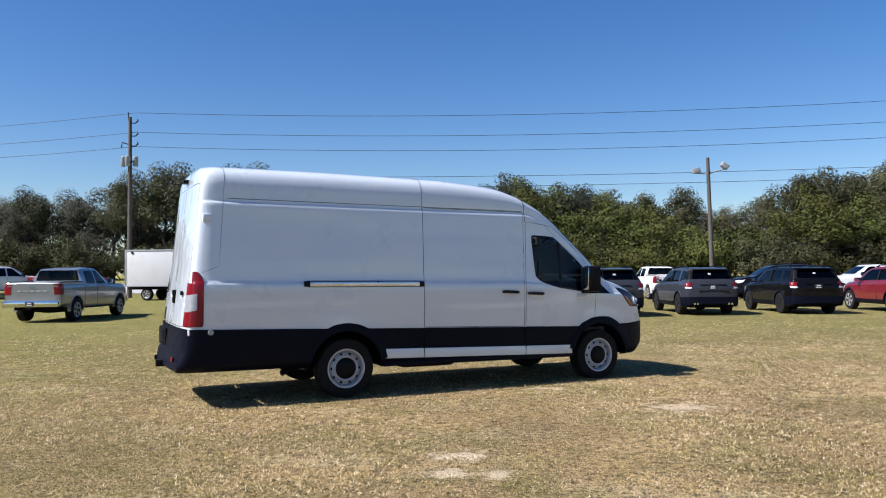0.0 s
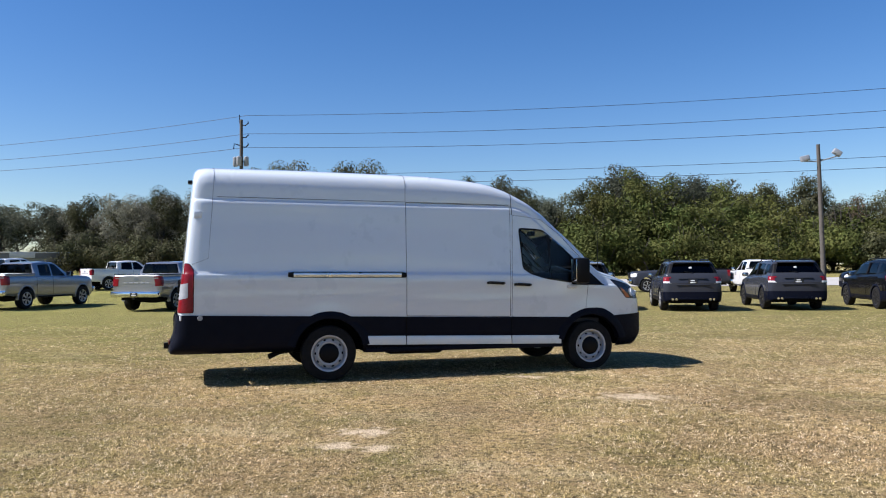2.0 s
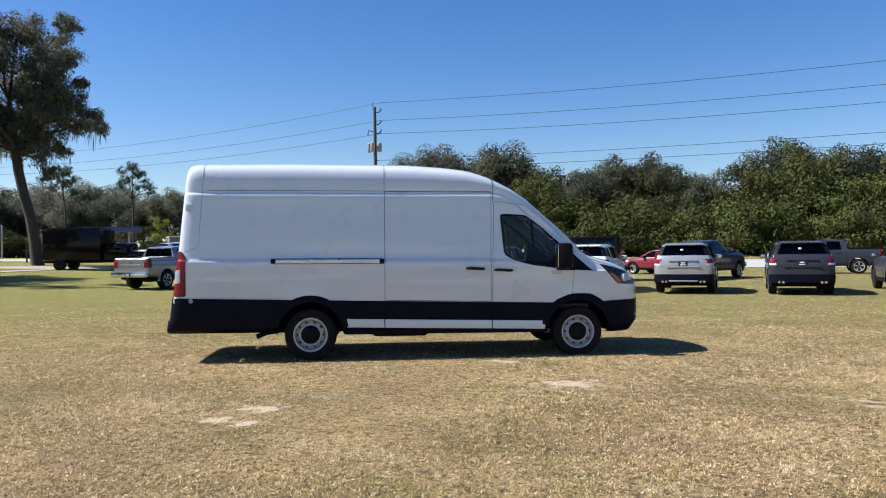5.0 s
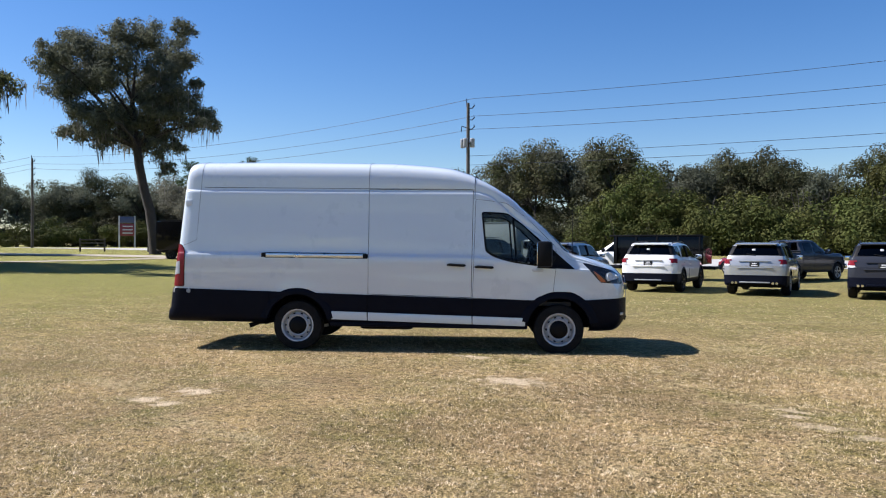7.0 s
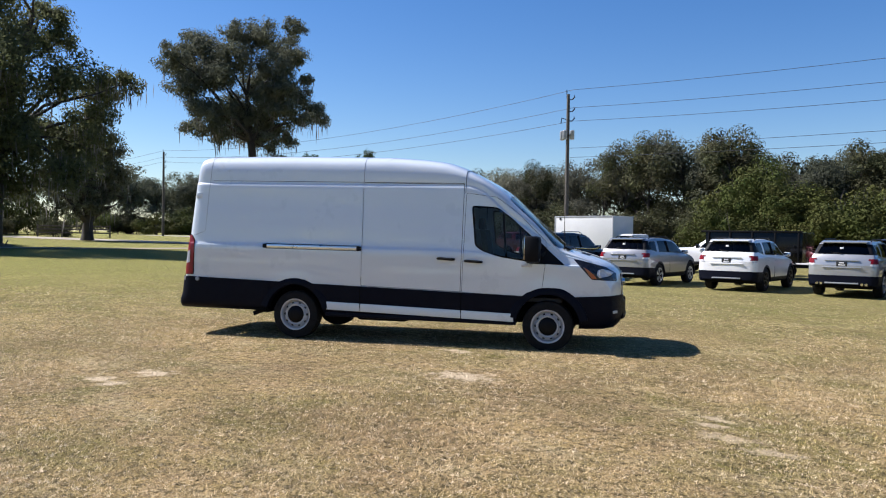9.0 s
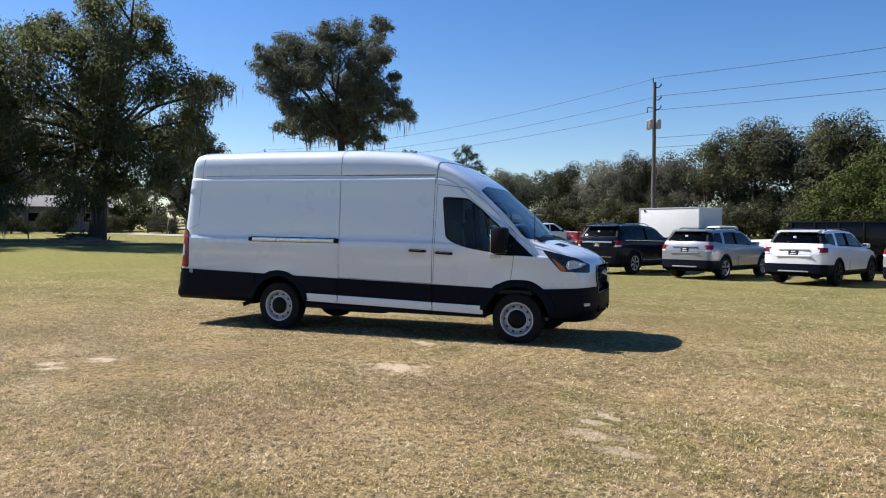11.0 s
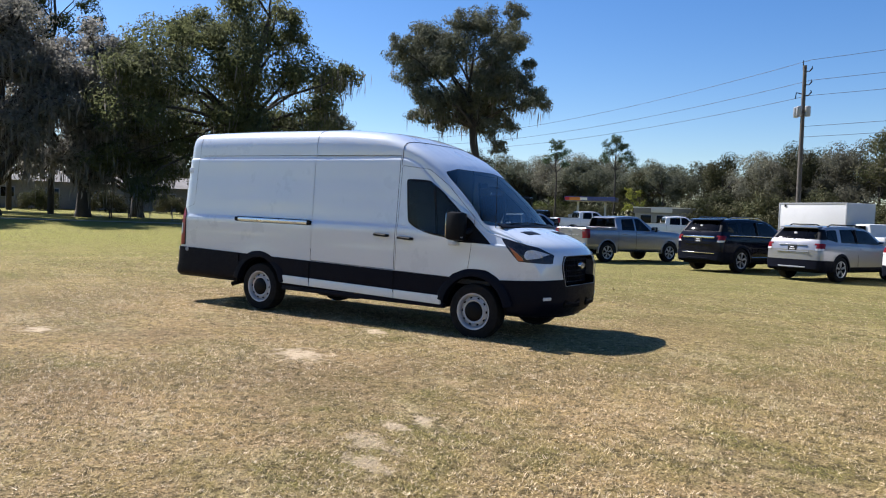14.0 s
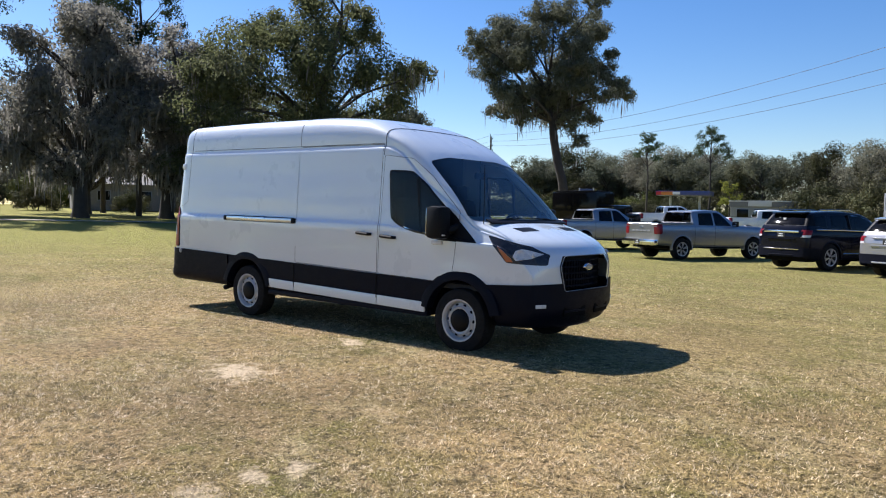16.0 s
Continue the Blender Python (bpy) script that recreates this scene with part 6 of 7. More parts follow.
def leaf_cloud(rng, tips, spread, per, size, flat=0.65, shell_at=0.55):
    """Leaves strewn in clumps round the tips of the twigs; a small shell_at keeps them to the clumps' outsides."""
    c = np.repeat(np.array(tips, np.float32), per, axis=0)
    n = len(c)
    r = spread * rng.random(n) ** shell_at
    off = rand_dirs(rng, n) * r[:, None]
    off[:, 2] *= flat
    c = c + off
    face = off / (np.linalg.norm(off, axis=1, keepdims=True) + 1e-6) + 0.45 * rand_dirs(rng, n) + (0, 0, 0.2)      # leaves look outwards
    u = np.cross(face, rand_dirs(rng, n))
    u /= np.linalg.norm(u, axis=1, keepdims=True) + 1e-6
    v = np.cross(face, u)
    v /= np.linalg.norm(v, axis=1, keepdims=True) + 1e-6
    s = size * (0.6 + 0.8 * rng.random(n))
    return c.astype(np.float32), (u * s[:, None] * 0.74).astype(np.float32), (v * s[:, None] * 0.88).astype(np.float32)


def branches(rng, bm, start, direction, length, radius, depth, tips, wander=0.35, rise=0.1, split=3, sides=7, twig=0.02):
    """Grow a limb with side limbs; collects the outer points."""
    pts, radii = [Vector(start)], [radius]
    d = Vector(direction).normalized()
    n = 4
    for k in range(n):
        d = (d + Vector(rng.normal(size=3)) * wander * 0.5 + Vector((0, 0, rise))).normalized()
        pts.append(pts[-1] + d * (length / n))
        radii.append(radius * (1 - 0.55 * (k + 1) / n))
    if radius > twig:
        tube(bm, pts, radii, sides if radius > 0.08 else 5)
    if depth == 0:
        tips += [tuple(p) for p in pts[2:]]
        return
    for k in range(split):
        i = 2 + int(rng.integers(0, n - 1))
        side_d = Vector(rng.normal(size=3))
        side_d = (side_d - d * side_d.dot(d)).normalized()
        nd = (d * 0.55 + side_d * (0.75 + 0.3 * rng.random())).normalized()
        branches(rng, bm, pts[min(i, n)], nd, length * (0.55 + 0.25 * rng.random()), radii[min(i, n)] * 0.75, depth - 1, tips, wander, rise, split, sides, twig)
    branches(rng, bm, pts[-1], d, length * 0.7, radii[-1], depth - 1, tips, wander, rise, split, sides, twig)


def moss_cloud(rng, tips, count, length):
    idx = rng.integers(0, len(tips), count)
    c = np.array(tips, np.float32)[idx] + rng.normal(size=(count, 3)).astype(np.float32) * 0.35
    ln = length * (0.4 + rng.random(count) ** 2 * 1.2)
    c[:, 2] -= ln * 0.5
    u = np.zeros((count, 3), np.float32)
    u[:, 2] = ln * 0.5
    u[:, :2] = rng.normal(size=(count, 2)) * 0.06
    a = rng.random(count) * 6.28
    v = np.stack([np.cos(a), np.sin(a), 0 * a], 1).astype(np.float32) * (0.025 + 0.055 * rng.random(count))[:, None]
    return c, u, v


def tree(name, label, seed, trunk, limbs, spread, per, size, leaf, moss=0, moss_len=1.2, flat=0.65, depth=2, split=3, wander=0.35, rise=0.08, m=None, group="", category="tree", twig=0.02, corners=4, clumps=0, shell_at=0.55):
    """trunk: rows of (x, y, z, radius). limbs: rows of (index on the trunk, direction, length, radius)."""
    rng = np.random.default_rng(seed)
    t = anchor(name, m or Matrix(), label, category, group)
    bm = bmesh.new()
    tube(bm, [p[:3] for p in trunk], [p[3] for p in trunk], 12)
    tips = []
    for i, d, ln, r in limbs:
        branches(rng, bm, trunk[i][:3], d, ln, r, depth, tips, wander, rise, split, 7, twig)
    part("trunk", bm, BARK, t)
    if clumps:                              # fewer, larger, rounder clumps, as far crowns show them
        heads = [tips[i] for i in rng.choice(len(tips), clumps, replace=False)]
        sizes = 0.65 + 0.6 * rng.random(clumps)
        made = [leaf_cloud(rng, [h], spread * k, int(per * k * k), size, flat, shell_at) for h, k in zip(heads, sizes)]
        made.append(leaf_cloud(rng, [tuple(np.array(h) * (0.8, 0.8, 0.93)) for h in heads], spread * 0.8, 7, 0.75, flat, 0.7))      # the shaded inside
        c, u, v = (np.concatenate([m3[i] for m3 in made]) for i in range(3))
    else:
        c, u, v = leaf_cloud(rng, tips, spread, per, size, flat, shell_at)
    crown = new("crown", quads_mesh("crown", c, u, v, leaf, corners))
    crown.parent = t
    if moss:
        c, u, v = moss_cloud(rng, [p for p in tips], moss, moss_len)
        o = new("hanging_moss", quads_mesh("hanging_moss", c, u, v, MOSS))
        o.parent = t
    return t


def ring_limbs(rng, n, i0, i1, ln, r, up=0.4):
    out = []
    for k in range(n):
        a = 2 * math.pi * (k + 0.4 * rng.random()) / n
        out.append((int(rng.integers(i0, i1 + 1)), (math.cos(a), math.sin(a), up * (0.5 + rng.random())), ln * (0.75 + 0.5 * rng.random()), r))
    return out


def lobed_tree(name, label, seed, trunk, lobes, leaf, m, density=260, size=0.11, moss=0, moss_len=1.4, depth=3.5, fork=0.4, group="", knots=13, thick=0.12, inner=22):
    """A broad crown of uneven lobes (a, up, radius) across the line of the trunk, each on its own limb with twigs."""
    rng = np.random.default_rng(seed)
    t = anchor(name, m, label, "tree", group)
    bm = bmesh.new()
    tube(bm, [p[:3] for p in trunk], [p[3] for p in trunk], 12)
    top = trunk[-1][2]
    cs, us, vs, tips = [], [], [], []
    for a, z, r in lobes:
        c = Vector((a, rng.uniform(-1, 1) * depth, z))
        z0 = min(top, max(fork * top, z - 0.75 * abs(a) - 2.0 * rng.random() - 0.8))
        k = min(range(len(trunk)), key=lambda i: abs(trunk[i][2] - z0))
        p0 = Vector(trunk[k][:3])
        mid = p0.lerp(c, 0.5) + Vector((rng.normal() * 0.35, rng.normal() * 0.3, 0.25 + 0.3 * rng.random()))
        rad = min(trunk[k][3] * 0.6, thick + 0.05 * r)
        tube(bm, [p0, p0.lerp(mid, 0.5) + Vector(rng.normal(size=3)) * 0.15, mid, mid.lerp(c, 0.55) + Vector(rng.normal(size=3)) * 0.2, c], [rad, rad * 0.8, rad * 0.6, rad * 0.4, rad * 0.22], 7)
        heads = []
        for q in range(knots):
            d = rand_dirs(rng, 1)[0]
            h = c + Vector((d[0], d[1], d[2] * 0.75)) * r * (0.35 + 0.75 * rng.random())
            heads.append(tuple(h))
            if q % 2 == 0:
                tube(bm, [c, c.lerp(h, 0.5) + Vector(rng.normal(size=3)) * 0.1, h], [0.045, 0.03, 0.012], 5)
        tips += heads
        got = leaf_cloud(rng, [tuple(c)], r * 0.8, int(inner * r * r), 0.36, 0.8, 0.6)      # the shaded inside
        cs.append(got[0]), us.append(got[1]), vs.append(got[2])
        per = int(density * r * r / knots)
        for h in heads:
            got = leaf_cloud(rng, [h], r * (0.38 + 0.34 * rng.random()), per, size, 0.75, 0.45)
            cs.append(got[0]), us.append(got[1]), vs.append(got[2])
    part("trunk", bm, BARK, t)
    crown = new("crown", quads_mesh("crown", np.concatenate(cs), np.concatenate(us), np.concatenate(vs), leaf, 3))
    crown.parent = t
    if moss:
        low = sorted(tips, key=lambda p: p[2])[:len(tips) * 2 // 3]
        c, u, v = moss_cloud(rng, low, moss, moss_len)
        o = new("hanging_moss", quads_mesh("hanging_moss", c, u, v, MOSS))
        tagged(o, "grey hanging moss", kind="stuff")
        o.parent = t
    return t


# the lone leaning live oak, its crown wider than deep
OAKM = pose(-48.7, 45.6, gz(-48.7, 45.6) - 0.5, 0, 0, 51)
OAK_LOBES = ((-7.3, 18.0, 1.5), (-9.2, 16.3, 1.3), (-8.2, 15.9, 1.6), (-7.8, 13.8, 1.4), (-5.8, 17.4, 1.7), (-3.3, 18.9, 1.45), (-4.7, 15.4, 1.9), (-3.1, 16.7, 1.7), (-1.1, 18.9, 1.45),
             (-1.6, 15.4, 1.9), (0.7, 18.5, 1.5), (1.9, 19.3, 1.0), (2.0, 17.4, 1.25), (3.2, 15.8, 0.75), (0.9, 16.1, 1.5), (-3.3, 13.2, 1.8), (-5.8, 12.1, 1.7), (-7.3, 10.6, 1.2),
             (-0.9, 13.0, 1.7), (0.9, 12.1, 1.4), (3.3, 13.0, 1.3), (4.3, 12.5, 1.05), (2.9, 11.6, 0.95), (-4.7, 10.3, 1.1), (-3.1, 11.0, 1.35), (-0.6, 11.0, 1.3), (1.3, 10.3, 0.85), (0.35, 7.9, 0.75),
             (-2.0, 10.2, 1.2), (0.9, 13.9, 1.4), (-5.3, 11.0, 1.3), (2.2, 14.6, 1.0), (-6.6, 15.0, 1.5), (-1.6, 11.6, 1.5), (-0.4, 9.6, 1.0), (-3.6, 12.0, 1.4))
lobed_tree("live_oak", "leaning live oak hung with grey moss, standing alone by the drive", 5,
           [(0.74, 0, -0.2, 0.7), (0.62, 0, 0.6, 0.5), (0.45, 0, 2.4, 0.43), (0.2, 0.05, 4.3, 0.41), (-0.29, 0, 6.2, 0.38), (-0.66, 0, 8.2, 0.37), (-0.8, 0, 9.6, 0.33), (-1.0, 0.1, 11.5, 0.26), (-1.2, 0, 13.6, 0.18), (-1.0, 0, 15.6, 0.1)],
           [(0.93 * a + 1.15, z, r * 1.1) for a, z, r in OAK_LOBES], LEAF_OAK, OAKM, density=1150, size=0.15, moss=1100, moss_len=1.1, depth=2.6, fork=0.6, thick=0.07)

# the group of great oaks on the lawn; the olive one stands in front
MAIN_LOBES = ((-4.8, 12.2, 1.3), (-2.5, 13.6, 1.4), (-0.8, 14.1, 1.3), (1.7, 15.6, 1.4), (2.0, 17.4, 1.2), (4.8, 16.0, 1.2), (5.2, 17.6, 0.9), (3.7, 13.9, 1.7), (5.9, 14.1, 1.0), (0.9, 12.0, 2.0),
              (-2.0, 11.0, 2.0), (-4.5, 10.2, 1.7), (-5.9, 7.4, 1.7), (-3.1, 7.9, 2.1), (0.0, 8.8, 2.3), (3.1, 10.2, 2.2), (6.2, 10.8, 1.7), (8.2, 11.0, 1.5), (9.6, 11.3, 0.8), (7.6, 8.8, 1.5),
              (4.8, 7.9, 2.0), (2.5, 6.5, 2.0), (-1.1, 5.4, 2.1), (-4.2, 4.6, 1.6), (-6.2, 4.6, 1.2), (6.5, 7.0, 1.4), (-3.9, 2.6, 1.1), (3.4, 4.3, 1.5), (0.6, 3.4, 1.3), (6.2, 5.0, 1.3))
GREAT_TRUNK = ((0, 0, -0.3, 0.82), (0, 0, 0.5, 0.6), (0.1, 0, 2.2, 0.5), (0.2, 0.2, 4.4, 0.46), (0.6, 0, 7.0, 0.44), (0.9, 0.1, 9.6, 0.36), (1.5, 0, 12.2, 0.26), (2.2, 0, 15.0, 0.15))
GROUP_OAKS = "great oaks on the lawn"
lobed_tree("live_oak", "great live oak with olive leaves and a tall leader", 21, GREAT_TRUNK, [(a - 1.9, z, r * 1.28) for a, z, r in MAIN_LOBES], LEAF_OLIVE, pose(-44.0, 21.5, gz(-44, 21.5) - 0.35, 0, 0, 72), density=700, size=0.16, moss=2200, moss_len=1.1, depth=3.6, fork=0.4, group=GROUP_OAKS, inner=12, thick=0.08)


def great_oak(x, y, seed, h, w, label, leaf=LEAF_GREY, moss=3000, low=0.25, n=38):
    """A mossy oak of height h and half width w with lobes down to its skirts."""
    rng = np.random.default_rng(seed)
    lobes = []
    for k in range(n):
        q = (k + rng.random()) / n
        z = h * (low + (0.94 - low) * q)
        half = w * (1 - abs(q - 0.45) ** 1.6 * (1.9 if q > 0.45 else 0.9))
        lobes.append((half * rng.uniform(-1, 1), z, (0.09 + 0.04 * rng.random()) * h))
    trunk = [(p[0] * 0.5, p[1], p[2] * h * 0.92 / 15.0 if p[2] > 0 else p[2], p[3] * 0.85) for p in GREAT_TRUNK]
    lobed_tree("live_oak", label, seed, trunk, lobes, leaf, pose(x, y, gz(x, y), 0, 0, 85), density=400, size=0.17, moss=moss, moss_len=1.2, depth=w * 0.55, fork=0.2, group=GROUP_OAKS, knots=11, inner=8)


great_oak(-50.0, 12.5, 23, 13.4, 4.6, "tall grey live oak draped with long moss")
great_oak(-47.5, 6.8, 24, 14.6, 5.2, "broad live oak draped with grey moss")
great_oak(-55.0, 17.0, 25, 13.6, 4.4, "grey live oak thick with hanging moss")
great_oak(-62.0, 7.0, 26, 13.5, 6.0, "broad grey live oak at the back of the lawn")
great_oak(-52.0, -5.0, 28, 14.5, 6.0, "dark broad live oak draped with moss", LEAF_OAK)
great_oak(-59.6, 35.3, 22, 10.6, 3.4, "smaller live oak with a loose crown", LEAF_OAK, 500)


def pine(x, y, h, seed, w=1.0, group="tall pines"):
    """A bare pole of a trunk with a loose flat-topped head."""
    rng = np.random.default_rng(seed)
    trunk = [(0.05 * k * rng.normal() * 0.5, 0, h * k / 8, 0.24 * (1 - 0.095 * k)) for k in range(9)]
    lobes = [(w * rng.uniform(-1, 1) * h * 0.125 * (1 - 0.6 * k / 13), h * (0.72 + 0.27 * k / 13), h * (0.05 + 0.028 * rng.random())) for k in range(14)]
    lobed_tree("pine_tree", "tall thin pine with a loose head of needles", seed, trunk, lobes, LEAF_PINE, pose(x, y, gz(x, y), 0, 0, 60), density=420, size=0.14, depth=h * 0.08, fork=0.6, group=group, knots=11, thick=0.06, inner=5)


pine(-50.5, -1.0, 20, 31, 1.3)
pine(-57.0, 11.0, 19.5, 32, 1.4)
pine(-66.0, 8.5, 19, 33, 1.3)
pine(-100, 112, 17, 34, 1.5)
pine(-108, 104, 16, 35, 1.15)

lobed_tree("young_tree", "young tree with yellow-green leaves behind the canopy", 71, [(0, 0, -0.2, 0.12), (0, 0, 1.5, 0.1), (0.1, 0, 3.2, 0.07), (0, 0, 5.0, 0.03)],
           [(-0.6, 3.2, 1.0), (0.7, 3.6, 1.0), (0.1, 4.8, 0.95), (-0.3, 6.0, 0.75), (0.5, 5.6, 0.7)], LEAF_YELLOW, pose(-83.5, 100.5, gz(-83.5, 100.5)), density=420, size=0.14, depth=0.8, knots=7, thick=0.03)

# the wood beyond the road: a few grown once and then set out again and again, each turned and scaled
def wood_tree(seed, h, leaf, name, label):
    rng = np.random.default_rng(seed)
    sc = h / 13
    lim = ring_limbs(rng, 7, 1, 4, 4.0 * sc, 0.16, 0.5) + ring_limbs(rng, 5, 3, 5, 3.6 * sc, 0.14, 1.2)
    return tree(name, label, seed, [(0, 0, -0.3, 0.4), (0, 0, 1.5 * sc, 0.3), (0.2, 0, 3.5 * sc, 0.27), (0, 0.2, 6 * sc, 0.22), (0.1, 0, 8.5 * sc, 0.16), (0, 0, 10 * sc, 0.1)],
                lim, 2.0, 230 if leaf is not TWIGLEAF else 150, 0.27, leaf, m=pose(0, 0, -100), group="wood beyond the road", flat=0.8, depth=2, split=2, twig=0.085, corners=3, clumps=38, shell_at=0.3)


WOODS = [wood_tree(60, 13, LEAF_FAR, "broadleaf_tree", "broadleaf tree with dull green leaves in the wood"), wood_tree(61, 11, LEAF_OAK, "broadleaf_tree", "dark oak in the wood beyond the road"),
         wood_tree(62, 14, LEAF_FAR, "broadleaf_tree", "tall broadleaf tree at the wood's edge"), wood_tree(63, 12, TWIGLEAF, "bare_tree", "half-bare brownish tree in the wood")]
# wood trees again, in leaves lightened for moss and for haze
MOSSY_HAZED = [wood_tree(65, 13, LEAF_MOSSY_HAZE, "broadleaf_tree", "grey-green mossy oak far along the road, leaves paled for haze"), wood_tree(66, 12, LEAF_MOSSY_HAZE, "broadleaf_tree", "mossy oak far along the road, leaves paled for haze")]


def bush(seed, w, h, leaf, n, label, m=44):
    """A low dense mound of leaves on short stems."""
    rng = np.random.default_rng(seed)
    t = anchor("vine_thicket", pose(0, 0, -100), label, "thicket", "vine thickets beyond the road")
    bm = bmesh.new()
    tips = []
    for k in range(6):
        a = rng.random() * 6.28
        r = w * 0.45 * rng.random()
        b = (r * math.cos(a), r * math.sin(a), 0)
        branches(rng, bm, b, (0.4 * rng.normal(), 0.4 * rng.normal(), 1), h * 0.55, 0.09, 1, tips, 0.5, 0.2, 2, 5)
    part("stem_tangle", bm, BARK, t)
    a = rng.random(m) * 6.28
    rr = np.sqrt(rng.random(m)) * w * 0.55
    top = h * (0.5 + 0.5 * np.cos(np.clip(rr / (w * 0.62), 0, 1) * 1.57)) * (0.75 + 0.3 * rng.random(m))
    pts = np.stack([rr * np.cos(a), rr * np.sin(a), top * (0.15 + 0.78 * rng.random(m) ** 0.6)], 1)
    made = [leaf_cloud(rng, [p], 1.35 * k, int(n / m * k * k), 0.23, 0.85, 0.3) for p, k in zip(pts, 0.75 + 0.5 * rng.random(m))]
    made.append(leaf_cloud(rng, pts * (0.85, 0.85, 0.88), 1.0, 6, 0.6, 0.85, 0.7))
    c, u, v = (np.concatenate([m3[i] for m3 in made]) for i in range(3))
    o = new("foliage", quads_mesh("foliage", c, u, v, leaf, 3))
    o.parent = t
    return t


THICK = [bush(81, 8, 7.5, LEAF_VINE, 7500, "tall mound of green vines over shrubs"), bush(82, 9, 5.5, LEAF_VINE, 7500, "broad mound of yellow-green vines"),
         bush(83, 7, 6.0, LEAF_FAR, 7500, "dull green thicket at the wood's edge")]
VINE_TREE = bush(84, 8.5, 12.0, LEAF_VINE, 11000, "tree smothered to the top in yellow-green vines", 70)
wr = random.Random(7)


def wood(x0, x1, y0, y1, step, lo, hi, kinds):
    x = x0
    while x < x1:
        y = wr.uniform(y0, y1)
        px = x + wr.uniform(-0.4, 0.4) * step
        s = wr.uniform(lo, hi)
        t = copy_thing(wr.choice(kinds), pose(px, y, gz(px, y) - 0.1, 0, 0, wr.uniform(0, 360)))
        t.scale = (s * wr.uniform(0.9, 1.15), s * wr.uniform(0.9, 1.15), s)
        x += step


# height of the wood's edge along x, near the road and, from -66 on, further back
EDGE = ((-66, 11.5), (-58, 10.5), (-55, 12.4), (-50, 12.4), (-45, 13.2), (-41, 14.6), (-37, 14.5), (-34, 15.8), (-31, 14.2), (-28, 16.0), (-24, 15.2), (-21.5, 12.8), (-18, 11.2),
        (-15, 12.3), (-11, 14.2), (-7, 14.2), (-5, 13.0), (-2, 10.8), (1.5, 9.2), (4.5, 12.1), (9.3, 13.6), (14.5, 13.6), (17.8, 12.2), (22.8, 12.8), (25, 11.0), (30, 12.3), (33, 11.3),
        (37, 9.2), (41, 9.8), (47, 13.7), (50, 14.2), (53, 13.0), (57, 15.3), (60, 15.7), (100, 15.0))
BACK = ((-191, 13.6), (-157, 13.3), (-145, 14.5), (-138, 15.5), (-132, 15.5), (-124, 13.8), (-110, 12.6), (-96, 12.6), (-91, 11.4), (-86, 12.2), (-80, 11.0), (-75, 12.5), (-72, 14.8), (-60, 15.0))


def edge_low(keys, x, reach):
    return min(lerp_keys(keys, x + d)[0] for d in (-reach, 0.0, reach))


def tall(x0, x1, y0, y1, step, keys, grow=1.0, reach=1.8, slim=1.0):
    """Trees whose tops follow the wood's edge."""
    x = x0
    while x < x1:
        px, y = x + wr.uniform(-0.35, 0.35) * step, wr.uniform(y0, y1)
        brown = (-46 < px < -24 or -18 < px < -4 or 35 < px < 43) if keys is EDGE else wr.random() < 0.4
        kind = wr.choice(WOODS[1:] if brown else WOODS[:3])
        # far off and to the left, haze-paled trees replace the dull and brown ones
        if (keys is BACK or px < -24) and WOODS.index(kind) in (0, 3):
            kind = MOSSY_HAZED[WOODS.index(kind) % 2]
        s = grow * wr.uniform(0.93 if keys is EDGE else 0.8, 1.0) * edge_low(keys, px, reach) / WOOD_TALL[(WOODS + MOSSY_HAZED).index(kind)]
        t = copy_thing(kind, pose(px, y, gz(px, y) - 0.1, 0, 0, wr.uniform(0, 360)))
        t.scale = (s * slim * wr.uniform(0.85, 1.1), s * slim * wr.uniform(0.85, 1.1), s)
        x += step


WOOD_TALL = [max(v.co.z for c in t.children for v in c.data.vertices) for t in WOODS + MOSSY_HAZED]
# right of the pole the wood stands near the road; to the left it falls back
tall(-66, 100, 101, 106, 4.2, EDGE, 1.12, 1.8, 1.05)
tall(-66, 100, 109, 116, 6.0, EDGE, 1.12, 4.0, 1.2)
wood(-64, -24, 95, 99, 3.4, 0.75, 1.05, [THICK[2]])
wood(-24, 100, 92, 96, 4.6, 0.85, 1.12, THICK)
wood(-24, 100, 97, 100, 6.2, 1.05, 1.3, THICK[:2])
for x, y, h, w in ((-19.5, 95.5, 11.3, 1.0), (-15.0, 95.0, 8.0, 1.0), (5.8, 98.5, 11.2, 0.9), (9.8, 98.0, 13.2, 0.9), (14.6, 98.0, 12.0, 1.1), (20.4, 97.0, 11.0, 1.0), (25.5, 96.5, 9.4, 1.1), (44.5, 94.0, 11.4, 1.1), (52.0, 95.0, 10.5, 1.2)):
    t = copy_thing(VINE_TREE, pose(x, y, gz(x, y) - 0.1, 0, 0, wr.uniform(0, 360)))      # trees smothered by vines
    t.scale = (w, w, h / 12.0)
tall(-190, -62, 121, 128, 5.6, BACK, 1.14, 2.0, 1.25)
tall(-190, -62, 133, 140, 8.0, BACK, 1.12, 4.0, 1.3)
wood(-180, -62, 111, 117, 5.0, 0.5, 0.85, [THICK[2], THICK[2], THICK[1]])
